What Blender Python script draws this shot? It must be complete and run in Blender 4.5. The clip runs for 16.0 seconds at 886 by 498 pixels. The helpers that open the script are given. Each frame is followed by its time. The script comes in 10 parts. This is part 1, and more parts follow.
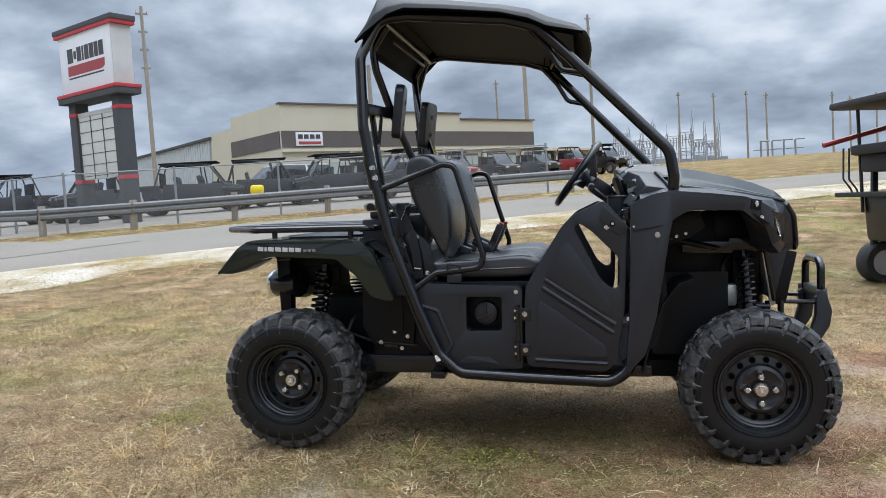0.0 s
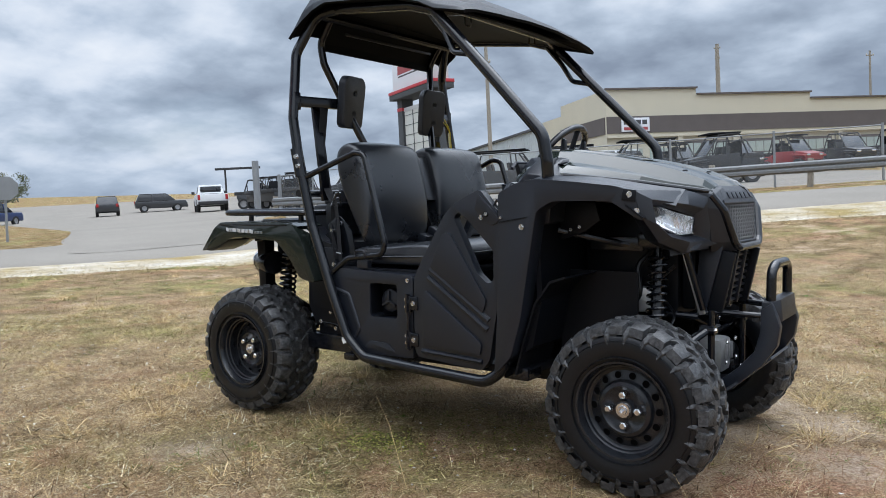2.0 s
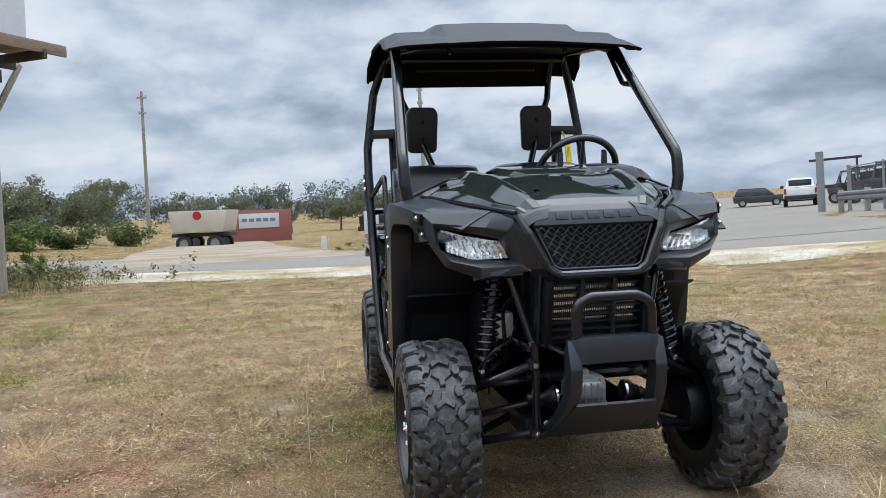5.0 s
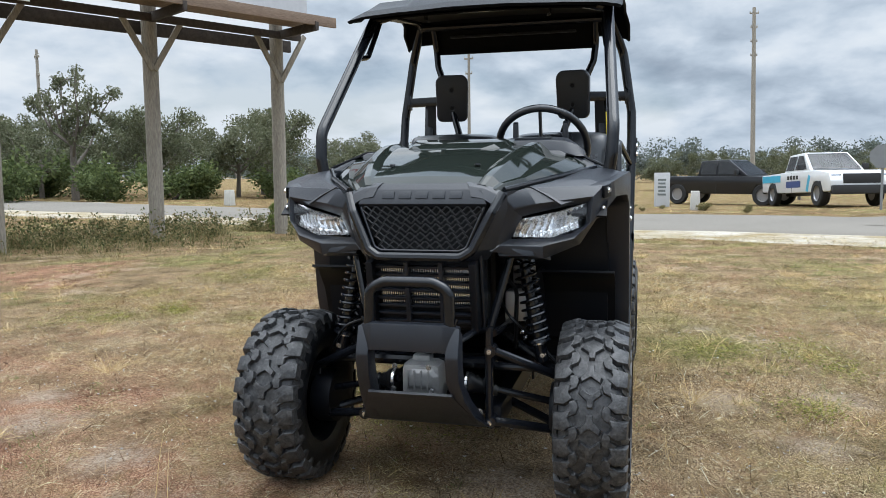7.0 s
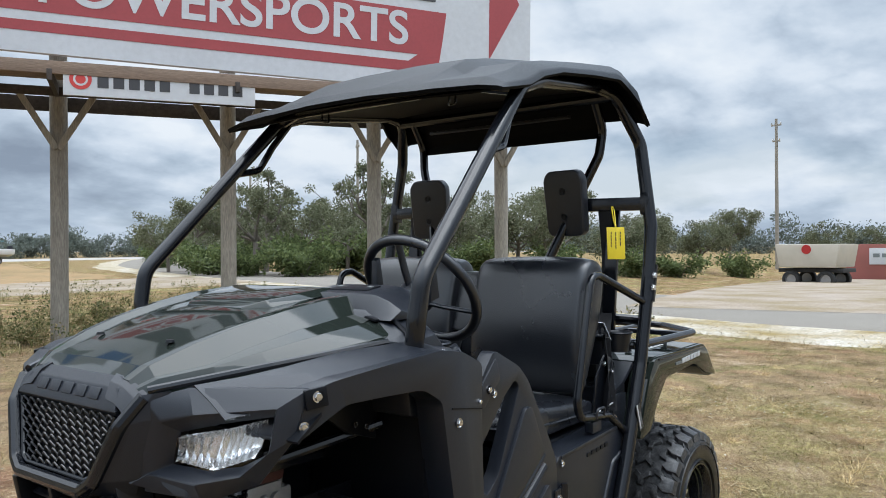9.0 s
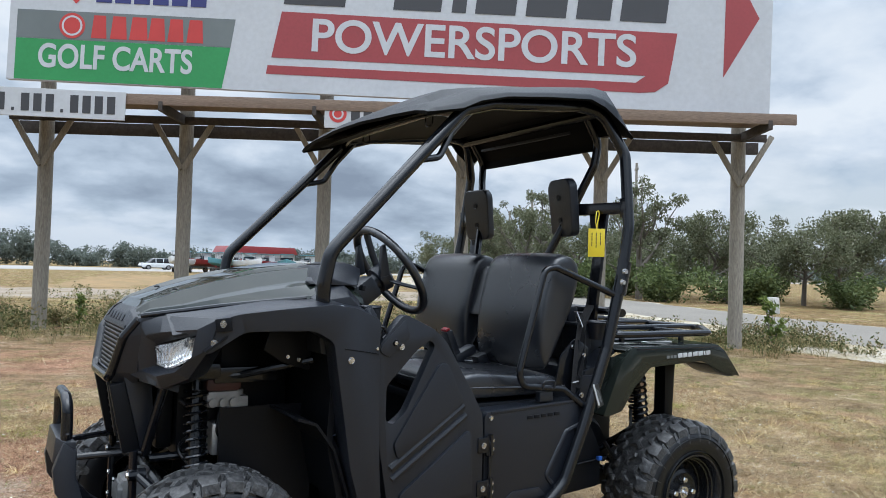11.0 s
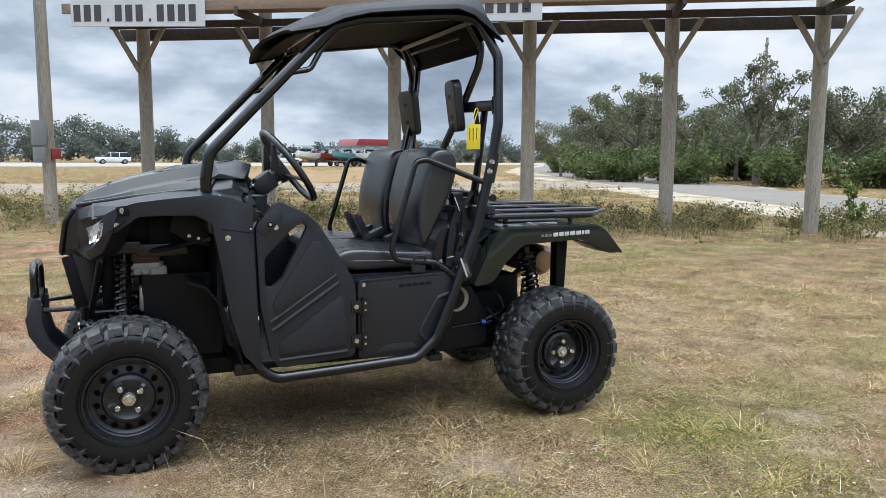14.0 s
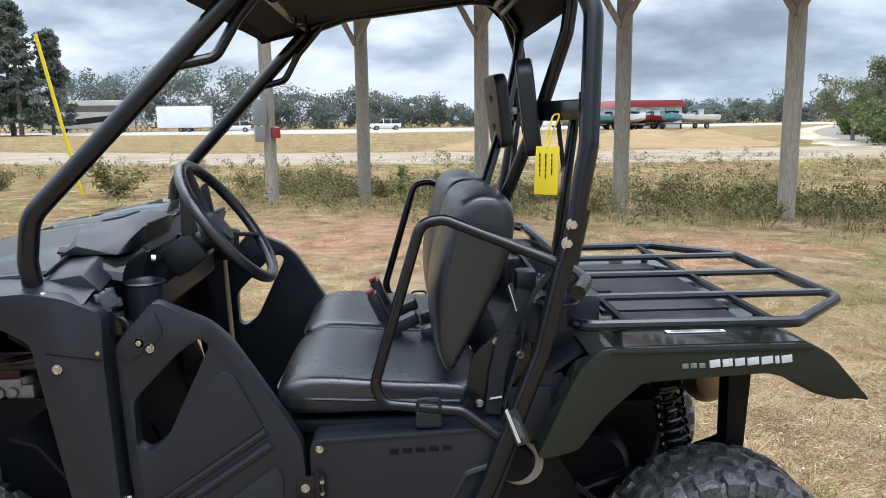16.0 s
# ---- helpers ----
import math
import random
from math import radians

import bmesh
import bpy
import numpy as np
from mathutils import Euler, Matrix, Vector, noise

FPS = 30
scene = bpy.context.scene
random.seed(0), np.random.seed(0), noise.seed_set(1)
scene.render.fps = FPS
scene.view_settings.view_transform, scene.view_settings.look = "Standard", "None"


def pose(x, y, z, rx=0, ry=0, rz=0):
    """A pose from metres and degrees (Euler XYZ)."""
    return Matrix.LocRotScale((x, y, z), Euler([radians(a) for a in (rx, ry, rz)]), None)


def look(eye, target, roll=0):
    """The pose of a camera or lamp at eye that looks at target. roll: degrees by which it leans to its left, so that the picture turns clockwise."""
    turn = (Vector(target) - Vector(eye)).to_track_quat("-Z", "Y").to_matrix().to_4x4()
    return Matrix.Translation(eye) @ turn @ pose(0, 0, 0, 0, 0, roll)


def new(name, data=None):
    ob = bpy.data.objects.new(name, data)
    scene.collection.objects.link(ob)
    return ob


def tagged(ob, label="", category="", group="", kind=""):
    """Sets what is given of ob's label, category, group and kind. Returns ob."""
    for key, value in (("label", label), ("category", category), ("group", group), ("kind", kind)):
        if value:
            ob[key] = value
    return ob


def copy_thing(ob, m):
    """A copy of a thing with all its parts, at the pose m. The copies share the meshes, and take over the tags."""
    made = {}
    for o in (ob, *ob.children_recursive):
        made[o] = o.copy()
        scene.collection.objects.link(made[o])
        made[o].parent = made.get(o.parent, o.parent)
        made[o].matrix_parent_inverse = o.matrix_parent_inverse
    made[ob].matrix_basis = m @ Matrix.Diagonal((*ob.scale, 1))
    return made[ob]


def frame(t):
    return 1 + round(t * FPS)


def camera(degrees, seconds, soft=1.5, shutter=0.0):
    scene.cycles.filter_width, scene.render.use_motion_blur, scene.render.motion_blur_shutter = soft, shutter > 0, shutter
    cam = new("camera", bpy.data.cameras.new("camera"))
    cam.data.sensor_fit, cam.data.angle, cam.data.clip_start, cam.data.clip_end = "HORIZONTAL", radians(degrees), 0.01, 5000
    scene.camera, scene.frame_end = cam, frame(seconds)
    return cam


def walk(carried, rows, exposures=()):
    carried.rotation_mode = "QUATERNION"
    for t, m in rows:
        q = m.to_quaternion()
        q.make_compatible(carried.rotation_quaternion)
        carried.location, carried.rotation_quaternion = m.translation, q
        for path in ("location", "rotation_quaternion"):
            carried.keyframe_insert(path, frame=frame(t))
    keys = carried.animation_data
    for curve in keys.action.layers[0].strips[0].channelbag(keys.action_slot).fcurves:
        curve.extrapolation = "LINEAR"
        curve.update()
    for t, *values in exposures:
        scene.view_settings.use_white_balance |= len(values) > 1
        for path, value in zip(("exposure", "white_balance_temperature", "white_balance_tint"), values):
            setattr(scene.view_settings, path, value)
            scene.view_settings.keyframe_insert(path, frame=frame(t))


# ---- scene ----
cam = camera(59.82, 16.0, soft=0.9)
# seconds, eye x y z, yaw, pitch, roll
PATH = [
    (0, 0.299, -3.566, 1.006, 10.59, -3.37, -1.56),
    (0.5, 0.727, -3.505, 0.986, 16.44, -3.44, -1.14),
    (1, 1.151, -3.375, 0.967, 22.28, -3.56, -0.58),
    (1.5, 1.521, -3.097, 0.965, 28.82, -3.69, -0.47),
    (2, 1.9, -2.881, 0.973, 36.18, -3.82, -0.85),
    (2.5, 2.234, -2.588, 0.965, 44.21, -3.86, -1.61),
    (3, 2.59, -2.313, 0.969, 52.07, -3.76, -2.52),
    (3.5, 2.857, -1.952, 0.969, 59.82, -3.65, -3.19),
    (4, 3.076, -1.577, 1.022, 67.34, -3.49, -3.61),
    (4.2, 3.169, -1.443, 1.007, 70.01, -3.35, -3.21),
    (6.3, 3.504, 0.130, 1.002, 96.47, -4.43, -1.17),
    (6.5, 3.458, 0.274, 0.997, 98.66, -5.0, -0.85),
    (7, 3.312, 0.637, 1.028, 104.64, -5.57, -0.53),
    (7.5, 3.007, 0.949, 1.043, 110.96, -4.32, 0.41),
    (8, 2.654, 1.211, 1.177, 115.54, -3.73, 0.52),
    (8.2, 2.512, 1.292, 1.225, 117.6, -3.3, 0.31),
    (10.3, 1.357, 2.205, 1.253, 142.71, 3.65, 0.66),
    (10.5, 1.374, 2.343, 1.229, 144.65, 3.25, 1.01),
    (11, 1.53, 2.667, 1.142, 148.42, 1.56, 1.62),
    (11.5, 1.644, 2.999, 1.126, 150.58, -0.13, 1.84),
    (12, 1.743, 3.321, 1.136, 152.21, -1.62, 1.52),
    (12.5, 1.81, 3.568, 1.161, 153.55, -2.79, 0.73),
    (13, 1.613, 3.738, 1.154, 154.89, -4.11, -0.06),
    (13.5, 1.265, 3.726, 1.126, 156.51, -5.45, -0.58),
    (14, 0.904, 3.556, 1.173, 157.69, -6.79, 0.29),
    (14.5, 0.532, 3.329, 1.227, 160.11, -6.85, 2.31),
    (15, 0.22, 2.986, 1.222, 164.19, -6.55, 2.88),
    (15.5, -0.02, 2.606, 1.304, 170.16, -7.27, 0.92),
    (16, -0.182, 2.195, 1.377, 177.23, -9.51, -0.78),
]


def rig(x, y, z, yaw, pitch, roll):
    a, b = radians(yaw), radians(pitch)
    way = Vector((-math.sin(a) * math.cos(b), math.cos(a) * math.cos(b), math.sin(b)))
    return look((x, y, z), Vector((x, y, z)) + way, roll)


# seconds, stops, kelvin, tint
EXPOSURE = [(0.0, 0.46, 6000, 10), (2.0, 0.45, 5950, 10), (4.2, 0.38, 5950, 10), (6.5, 0.42, 6080, 8), (8.2, 0.50, 6080, 8), (10.3, 0.42, 5850, 8), (13.0, 0.52, 6050, 8), (14.5, 0.60, 6000, 9), (16.0, 0.76, 6000, 9)]
walk(cam, [(r[0], rig(*r[1:])) for r in PATH], EXPOSURE)

# ---- world and light ----
SUN_EL, SUN_AZ = radians(75), radians(15)
world = bpy.data.worlds.new("overcast_sky")
scene.world = world
world.use_nodes = True


def sky_nodes(nt):
    N, L = nt.nodes, nt.links
    N.clear()
    out = N.new("ShaderNodeOutputWorld")
    bg = N.new("ShaderNodeBackground")
    sky = N.new("ShaderNodeTexSky")
    sky.sky_type, sky.sun_disc = "NISHITA", False
    sky.sun_elevation, sky.sun_rotation = SUN_EL, SUN_AZ
    skygain = N.new("ShaderNodeVectorMath")
    skygain.operation = "SCALE"
    skygain.inputs[3].default_value = 0.10
    L.new(sky.outputs[0], skygain.inputs[0])
    tc = N.new("ShaderNodeTexCoord")
    sep = N.new("ShaderNodeSeparateXYZ")
    L.new(tc.outputs["Generated"], sep.inputs[0])

    def math_node(op, a, b=None, clamp=False):
        n = N.new("ShaderNodeMath")
        n.operation, n.use_clamp = op, clamp
        for i, v in enumerate((a, b)):
            if v is None:
                continue
            if isinstance(v, (int, float)):
                n.inputs[i].default_value = v
            else:
                L.new(v, n.inputs[i])
        return n.outputs[0]

    # clouds lie on a flat layer: direction divided by its height
    den = math_node("ADD", math_node("MAXIMUM", sep.outputs[2], 0.0), 0.32)
    comb = N.new("ShaderNodeCombineXYZ")
    L.new(math_node("DIVIDE", sep.outputs[0], den), comb.inputs[0])
    L.new(math_node("DIVIDE", sep.outputs[1], den), comb.inputs[1])

    def noise_node(scale, detail, rough, dist, off, where=None):
        mp = N.new("ShaderNodeMapping")
        mp.inputs["Location"].default_value = (off, off * 0.7, off * 0.3)
        L.new(where or comb.outputs[0], mp.inputs[0])
        n = N.new("ShaderNodeTexNoise")
        n.inputs["Scale"].default_value = scale
        n.inputs["Detail"].default_value = detail
        n.inputs["Roughness"].default_value = rough
        n.inputs["Distortion"].default_value = dist
        L.new(mp.outputs[0], n.inputs["Vector"])
        return n.outputs["Fac"]

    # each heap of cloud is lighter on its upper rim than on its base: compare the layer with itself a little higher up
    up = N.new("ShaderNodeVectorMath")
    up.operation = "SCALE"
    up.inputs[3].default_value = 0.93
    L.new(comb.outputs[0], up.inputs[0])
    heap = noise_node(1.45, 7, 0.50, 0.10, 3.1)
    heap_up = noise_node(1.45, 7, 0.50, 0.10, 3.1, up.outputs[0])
    big = noise_node(0.60, 3, 0.5, 0.1, 4.6)
    wisp = noise_node(6.5, 6, 0.6, 0.3, 7.7)

    def ramp(fac, stops):
        r = N.new("ShaderNodeValToRGB")
        els = r.color_ramp.elements
        while len(els) < len(stops):
            els.new(0.5)
        for e, (p, c) in zip(els, stops):
            e.position, e.color = p, (*c, 1)
        L.new(fac, r.inputs[0])
        return r.outputs[0]

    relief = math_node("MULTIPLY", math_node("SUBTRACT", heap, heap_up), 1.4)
    thick = math_node("ADD", math_node("MULTIPLY", math_node("SUBTRACT", 0.5, heap), 0.55), math_node("MULTIPLY", math_node("SUBTRACT", 0.5, big), 0.95))
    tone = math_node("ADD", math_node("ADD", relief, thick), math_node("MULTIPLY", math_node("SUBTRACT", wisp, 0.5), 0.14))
    curl = math_node("ABSOLUTE", math_node("SUBTRACT", noise_node(2.6, 6, 0.5, 0.0, 5.3), 0.5))
    tone = math_node("ADD", tone, math_node("MULTIPLY", math_node("SUBTRACT", curl, 0.07), 0.75))
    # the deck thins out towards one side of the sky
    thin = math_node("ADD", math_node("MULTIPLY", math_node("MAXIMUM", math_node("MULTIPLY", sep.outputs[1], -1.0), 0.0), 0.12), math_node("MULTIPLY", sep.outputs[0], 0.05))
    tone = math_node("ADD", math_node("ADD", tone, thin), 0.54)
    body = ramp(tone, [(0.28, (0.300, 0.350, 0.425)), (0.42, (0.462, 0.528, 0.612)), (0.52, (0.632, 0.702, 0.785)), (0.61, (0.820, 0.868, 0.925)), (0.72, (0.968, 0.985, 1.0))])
    gap = ramp(math_node("ADD", heap, math_node("MULTIPLY", big, 0.5)), [(0.58, (1, 1, 1)), (0.68, (0, 0, 0))])
    mix = N.new("ShaderNodeMix")
    mix.data_type = "RGBA"
    L.new(math_node("MULTIPLY", gap, 0.35), mix.inputs["Factor"])
    L.new(body, mix.inputs["A"])
    L.new(skygain.outputs[0], mix.inputs["B"])
    # a paler, bluer band low on the horizon
    band = ramp(sep.outputs[2], [(0.0, (1, 1, 1)), (0.06, (0.35, 0.35, 0.35)), (0.15, (0, 0, 0))])
    haze = N.new("ShaderNodeMix")
    haze.data_type = "RGBA"
    L.new(math_node("MULTIPLY", band, 0.5), haze.inputs["Factor"])
    L.new(mix.outputs["Result"], haze.inputs["A"])
    haze.inputs["B"].default_value = (0.50, 0.58, 0.68, 1)
    L.new(haze.outputs["Result"], bg.inputs["Color"])
    # the cloud deck is brighter overhead, where it is thinner
    lift = N.new("ShaderNodeMapRange")
    lift.inputs["From Min"].default_value, lift.inputs["From Max"].default_value = 0.30, 0.80
    lift.inputs["To Min"].default_value, lift.inputs["To Max"].default_value = 0.64, 2.5
    L.new(sep.outputs[2], lift.inputs["Value"])
    L.new(lift.outputs[0], bg.inputs["Strength"])
    L.new(bg.outputs[0], out.inputs[0])


sky_nodes(world.node_tree)

sun = new("sun", bpy.data.lights.new("sun", "SUN"))
sun.data.energy, sun.data.angle, sun.data.color = 1.45, radians(48), (1.0, 0.97, 0.93)
sun.matrix_world = look((0, 0, 30), (30 * math.sin(SUN_AZ) / math.tan(SUN_EL), -30 * math.cos(SUN_AZ) / math.tan(SUN_EL), 0))


# ---- materials ----
def material(name, color, rough=0.6, metal=0.0, second=None, scale=6.0, amount=0.5, grain=0.0, grain_scale=60.0,
             bump=0.0, bump_scale=80.0, stretch=(1, 1, 1), coat=0.0, spec=0.5, random_tone=0.0, rough_var=0.0, island=False):
    m = bpy.data.materials.new(name)
    m.use_nodes = True
    N, L = m.node_tree.nodes, m.node_tree.links
    b = N["Principled BSDF"]
    b.inputs["Roughness"].default_value, b.inputs["Metallic"].default_value = rough, metal
    b.inputs["Specular IOR Level"].default_value = spec
    b.inputs["Coat Weight"].default_value = coat
    b.inputs["Coat Roughness"].default_value = 0.08
    tc = N.new("ShaderNodeTexCoord")
    mp = N.new("ShaderNodeMapping")
    mp.inputs["Scale"].default_value = stretch
    L.new(tc.outputs["Object"], mp.inputs[0])

    def noise_tex(s, detail=4.0):
        n = N.new("ShaderNodeTexNoise")
        n.inputs["Scale"].default_value, n.inputs["Detail"].default_value = s, detail
        n.inputs["Roughness"].default_value = 0.6
        L.new(mp.outputs[0], n.inputs["Vector"])
        return n

    big = noise_tex(scale)
    r = N.new("ShaderNodeMapRange")
    r.inputs["From Min"].default_value, r.inputs["From Max"].default_value = 0.35, 0.68
    L.new(big.outputs["Fac"], r.inputs["Value"])
    mix = N.new("ShaderNodeMix")
    mix.data_type = "RGBA"
    mix.inputs["A"].default_value = (*color, 1)
    mix.inputs["B"].default_value = (*(second or [c * 0.75 for c in color]), 1)
    f = N.new("ShaderNodeMath")
    f.operation = "MULTIPLY"
    f.inputs[1].default_value = amount
    L.new(r.outputs[0], f.inputs[0])
    L.new(f.outputs[0], mix.inputs["Factor"])
    col = mix.outputs["Result"]
    if grain > 0:
        g = noise_tex(grain_scale, 3.0)
        gm = N.new("ShaderNodeMapRange")
        gm.inputs["From Min"].default_value, gm.inputs["From Max"].default_value = 0.3, 0.7
        gm.inputs["To Min"].default_value, gm.inputs["To Max"].default_value = 1 - grain, 1 + grain
        L.new(g.outputs["Fac"], gm.inputs["Value"])
        mul = N.new("ShaderNodeVectorMath")
        mul.operation = "SCALE"
        L.new(col, mul.inputs[0])
        L.new(gm.outputs[0], mul.inputs[3])
        col = mul.outputs[0]
    if random_tone > 0:
        if island:
            oi = N.new("ShaderNodeNewGeometry")
            rnd = oi.outputs["Random Per Island"]
        else:
            oi = N.new("ShaderNodeObjectInfo")
            rnd = oi.outputs["Random"]
        rm = N.new("ShaderNodeMapRange")
        rm.inputs["To Min"].default_value, rm.inputs["To Max"].default_value = 1 - random_tone, 1 + random_tone
        L.new(rnd, rm.inputs["Value"])
        mul = N.new("ShaderNodeVectorMath")
        mul.operation = "SCALE"
        L.new(col, mul.inputs[0])
        L.new(rm.outputs[0], mul.inputs[3])
        col = mul.outputs[0]
    L.new(col, b.inputs["Base Color"])
    if rough_var > 0:
        rv = N.new("ShaderNodeMapRange")
        rv.inputs["To Min"].default_value, rv.inputs["To Max"].default_value = max(0.02, rough - rough_var), min(1, rough + rough_var)
        L.new(big.outputs["Fac"], rv.inputs["Value"])
        L.new(rv.outputs[0], b.inputs["Roughness"])
    if bump > 0:
        bn = noise_tex(bump_scale, 3.0)
        bp = N.new("ShaderNodeBump")
        bp.inputs["Strength"].default_value, bp.inputs["Distance"].default_value = bump, 0.004
        L.new(bn.outputs["Fac"], bp.inputs["Height"])
        L.new(bp.outputs[0], b.inputs["Normal"])
    return m


M_PLASTIC = material("matte_black_plastic", (0.0090, 0.0112, 0.0168), 0.36, second=(0.0126, 0.0150, 0.0212), scale=5, grain=0.14, grain_scale=260, bump=0.14, bump_scale=420, rough_var=0.10, spec=0.52)
M_PAINT = material("dark_green_paint", (0.0150, 0.0195, 0.0165), 0.055, second=(0.013, 0.0165, 0.0145), scale=3, rough_var=0.03, spec=0.42)
M_TUBE = material("black_powder_coat", (0.0060, 0.0070, 0.0098), 0.17, scale=7, bump=0.05, bump_scale=300, rough_var=0.06)
M_RUBBER = material("tyre_rubber", (0.0058, 0.0065, 0.0082), 0.30, second=(0.0090, 0.0097, 0.0112), scale=9, grain=0.25, grain_scale=120, bump=0.2, bump_scale=200, spec=0.36)
M_TREAD = material("dusty_tread_rubber", (0.0140, 0.0150, 0.0172), 0.42, second=(0.075, 0.075, 0.076), scale=60, amount=0.8, grain=0.5, grain_scale=150, bump=0.7, bump_scale=130, spec=0.48)
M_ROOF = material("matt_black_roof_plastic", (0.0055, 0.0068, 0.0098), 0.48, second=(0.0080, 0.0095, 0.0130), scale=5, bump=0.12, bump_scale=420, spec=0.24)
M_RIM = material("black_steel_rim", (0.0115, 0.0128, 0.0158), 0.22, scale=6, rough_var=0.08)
# roof black with the underside's shade put into its colour
M_ROOF_UNDER = material("shade_dark_roof_plastic", (0.0030, 0.0033, 0.0040), 0.7, scale=8, spec=0.12)
# the dark of the vent holes, painted on flat discs
M_HOLE = material("hole_shade_black", (0.0018, 0.0018, 0.002), 0.9, scale=8, spec=0.05)
M_VINYL = material("black_vinyl", (0.0112, 0.0128, 0.0168), 0.29, second=(0.0150, 0.0168, 0.0212), scale=6, bump=0.16, bump_scale=260, rough_var=0.08, spec=0.80)
# black plastic with shade put into its colour, for wells, recesses and inner parts
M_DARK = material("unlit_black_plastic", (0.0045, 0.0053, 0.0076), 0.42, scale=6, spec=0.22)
M_CHROME = material("zinc_bolt", (0.74, 0.74, 0.75), 0.26, metal=1.0, scale=30, grain=0.2, grain_scale=300)
M_ALU = material("cast_aluminium", (0.62, 0.62, 0.61), 0.42, metal=0.8, second=(0.42, 0.42, 0.42), scale=18, bump=0.3, bump_scale=120)
M_STEEL = material("brown_exhaust_steel", (0.34, 0.24, 0.18), 0.36, metal=0.9, scale=9, second=(0.22, 0.16, 0.13))
M_WHITE = material("white_print", (0.72, 0.72, 0.72), 0.5, scale=20)
M_LABEL = material("silver_white_label", (0.50, 0.51, 0.52), 0.4, scale=30)
M_GREYTEXT = material("grey_print", (0.16, 0.17, 0.17), 0.5, scale=20)
M_YELLOW = material("yellow_plastic_tag", (0.78, 0.60, 0.02), 0.45, scale=12, second=(0.70, 0.52, 0.02))
M_INK = material("black_ink", (0.02, 0.02, 0.02), 0.6, scale=10)
M_WEB = material("black_webbing", (0.010, 0.010, 0.012), 0.75, scale=40, bump=0.4, bump_scale=350)
M_BOARDWHITE = material("weathered_white_vinyl", (0.50, 0.515, 0.54), 0.5, second=(0.43, 0.44, 0.46), scale=1.3, grain=0.05, grain_scale=12)
M_SIGNRED = material("faded_red_print", (0.30, 0.045, 0.05), 0.5, second=(0.25, 0.04, 0.045), scale=1.5, grain=0.06, grain_scale=20)
M_SIGNGREEN = material("green_print", (0.035, 0.26, 0.075), 0.5, second=(0.03, 0.22, 0.065), scale=1.5, grain=0.05, grain_scale=20)
M_SIGNGREY = material("grey_panel_print", (0.15, 0.17, 0.17), 0.5, scale=1.5)
M_SIGNINK = material("charcoal_print", (0.045, 0.045, 0.05), 0.5, scale=2)
M_SIGNBLUE = material("navy_print", (0.03, 0.035, 0.16), 0.5, scale=2)
M_BRIGHTRED = material("bright_red_print", (0.50, 0.045, 0.04), 0.5, scale=2)
M_POST = material("weathered_post_wood", (0.27, 0.245, 0.205), 0.85, second=(0.17, 0.152, 0.128), scale=3, stretch=(6, 6, 0.8), grain=0.3, grain_scale=14, bump=0.6, bump_scale=24, random_tone=0.12)
M_BEAM = material("brown_plank_wood", (0.215, 0.155, 0.115), 0.85, second=(0.135, 0.098, 0.075), scale=3, stretch=(0.5, 4, 8), grain=0.35, grain_scale=20, bump=0.5, bump_scale=30)
# darker brown than the planks, for the brackets and the beams behind
M_DARKBEAM = material("dark_beam_wood", (0.055, 0.045, 0.04), 0.85, second=(0.035, 0.03, 0.027), scale=4, grain=0.3, grain_scale=20, bump=0.5, bump_scale=30)


# ---- building helpers ----
def obj_from(name, bm, mats, smooth=None):
    me = bpy.data.meshes.new(name)
    bm.normal_update()
    bm.to_mesh(me)
    bm.free()
    for m in mats if isinstance(mats, (list, tuple)) else [mats]:
        me.materials.append(m)
    if smooth:
        me.shade_smooth()
        me.set_sharp_from_angle(angle=radians(smooth))
    return new(name, me)


def part(name, bm, mat, parent, label="", smooth=35):
    ob = obj_from(name, bm, mat, smooth)
    ob.parent = parent
    if label:
        ob["label"] = label
    return ob


def thing(name, label, category, group="", at=(0, 0, 0), rz=0.0, lean=(0, 0)):
    e = new(name)
    e.empty_display_size = 0.2
    up = Vector((lean[0], lean[1], 1)).normalized()
    tilt = Vector((0, 0, 1)).rotation_difference(up).to_matrix().to_4x4()
    e.matrix_world = Matrix.Translation(at) @ tilt @ Matrix.Rotation(radians(rz), 4, "Z")
    return tagged(e, label, category, group)


def join(*bms):
    out = bms[0]
    for b in bms[1:]:
        me = bpy.data.meshes.new("tmp")
        b.to_mesh(me)
        b.free()
        out.from_mesh(me)
        bpy.data.meshes.remove(me)
    return out


def bevel(bm, w, seg=2, angle=25):
    es = [e for e in bm.edges if len(e.link_faces) == 2 and e.calc_face_angle(0) > radians(angle)]
    if w > 0 and es:
        bmesh.ops.bevel(bm, geom=es, offset=w, segments=seg, profile=0.6, affect="EDGES", clamp_overlap=True)
    return bm


def box(c, s, w=0.0, rot=None, seg=2):
    bm = bmesh.new()
    bmesh.ops.create_cube(bm, size=1)
    for v in bm.verts:
        v.co = Vector((v.co.x * s[0], v.co.y * s[1], v.co.z * s[2]))
    bevel(bm, w, seg)
    m = Matrix.Translation(c)
    if rot is not None:
        m = m @ Euler([radians(a) for a in rot]).to_matrix().to_4x4()
    bmesh.ops.transform(bm, matrix=m, verts=bm.verts)
    return bm


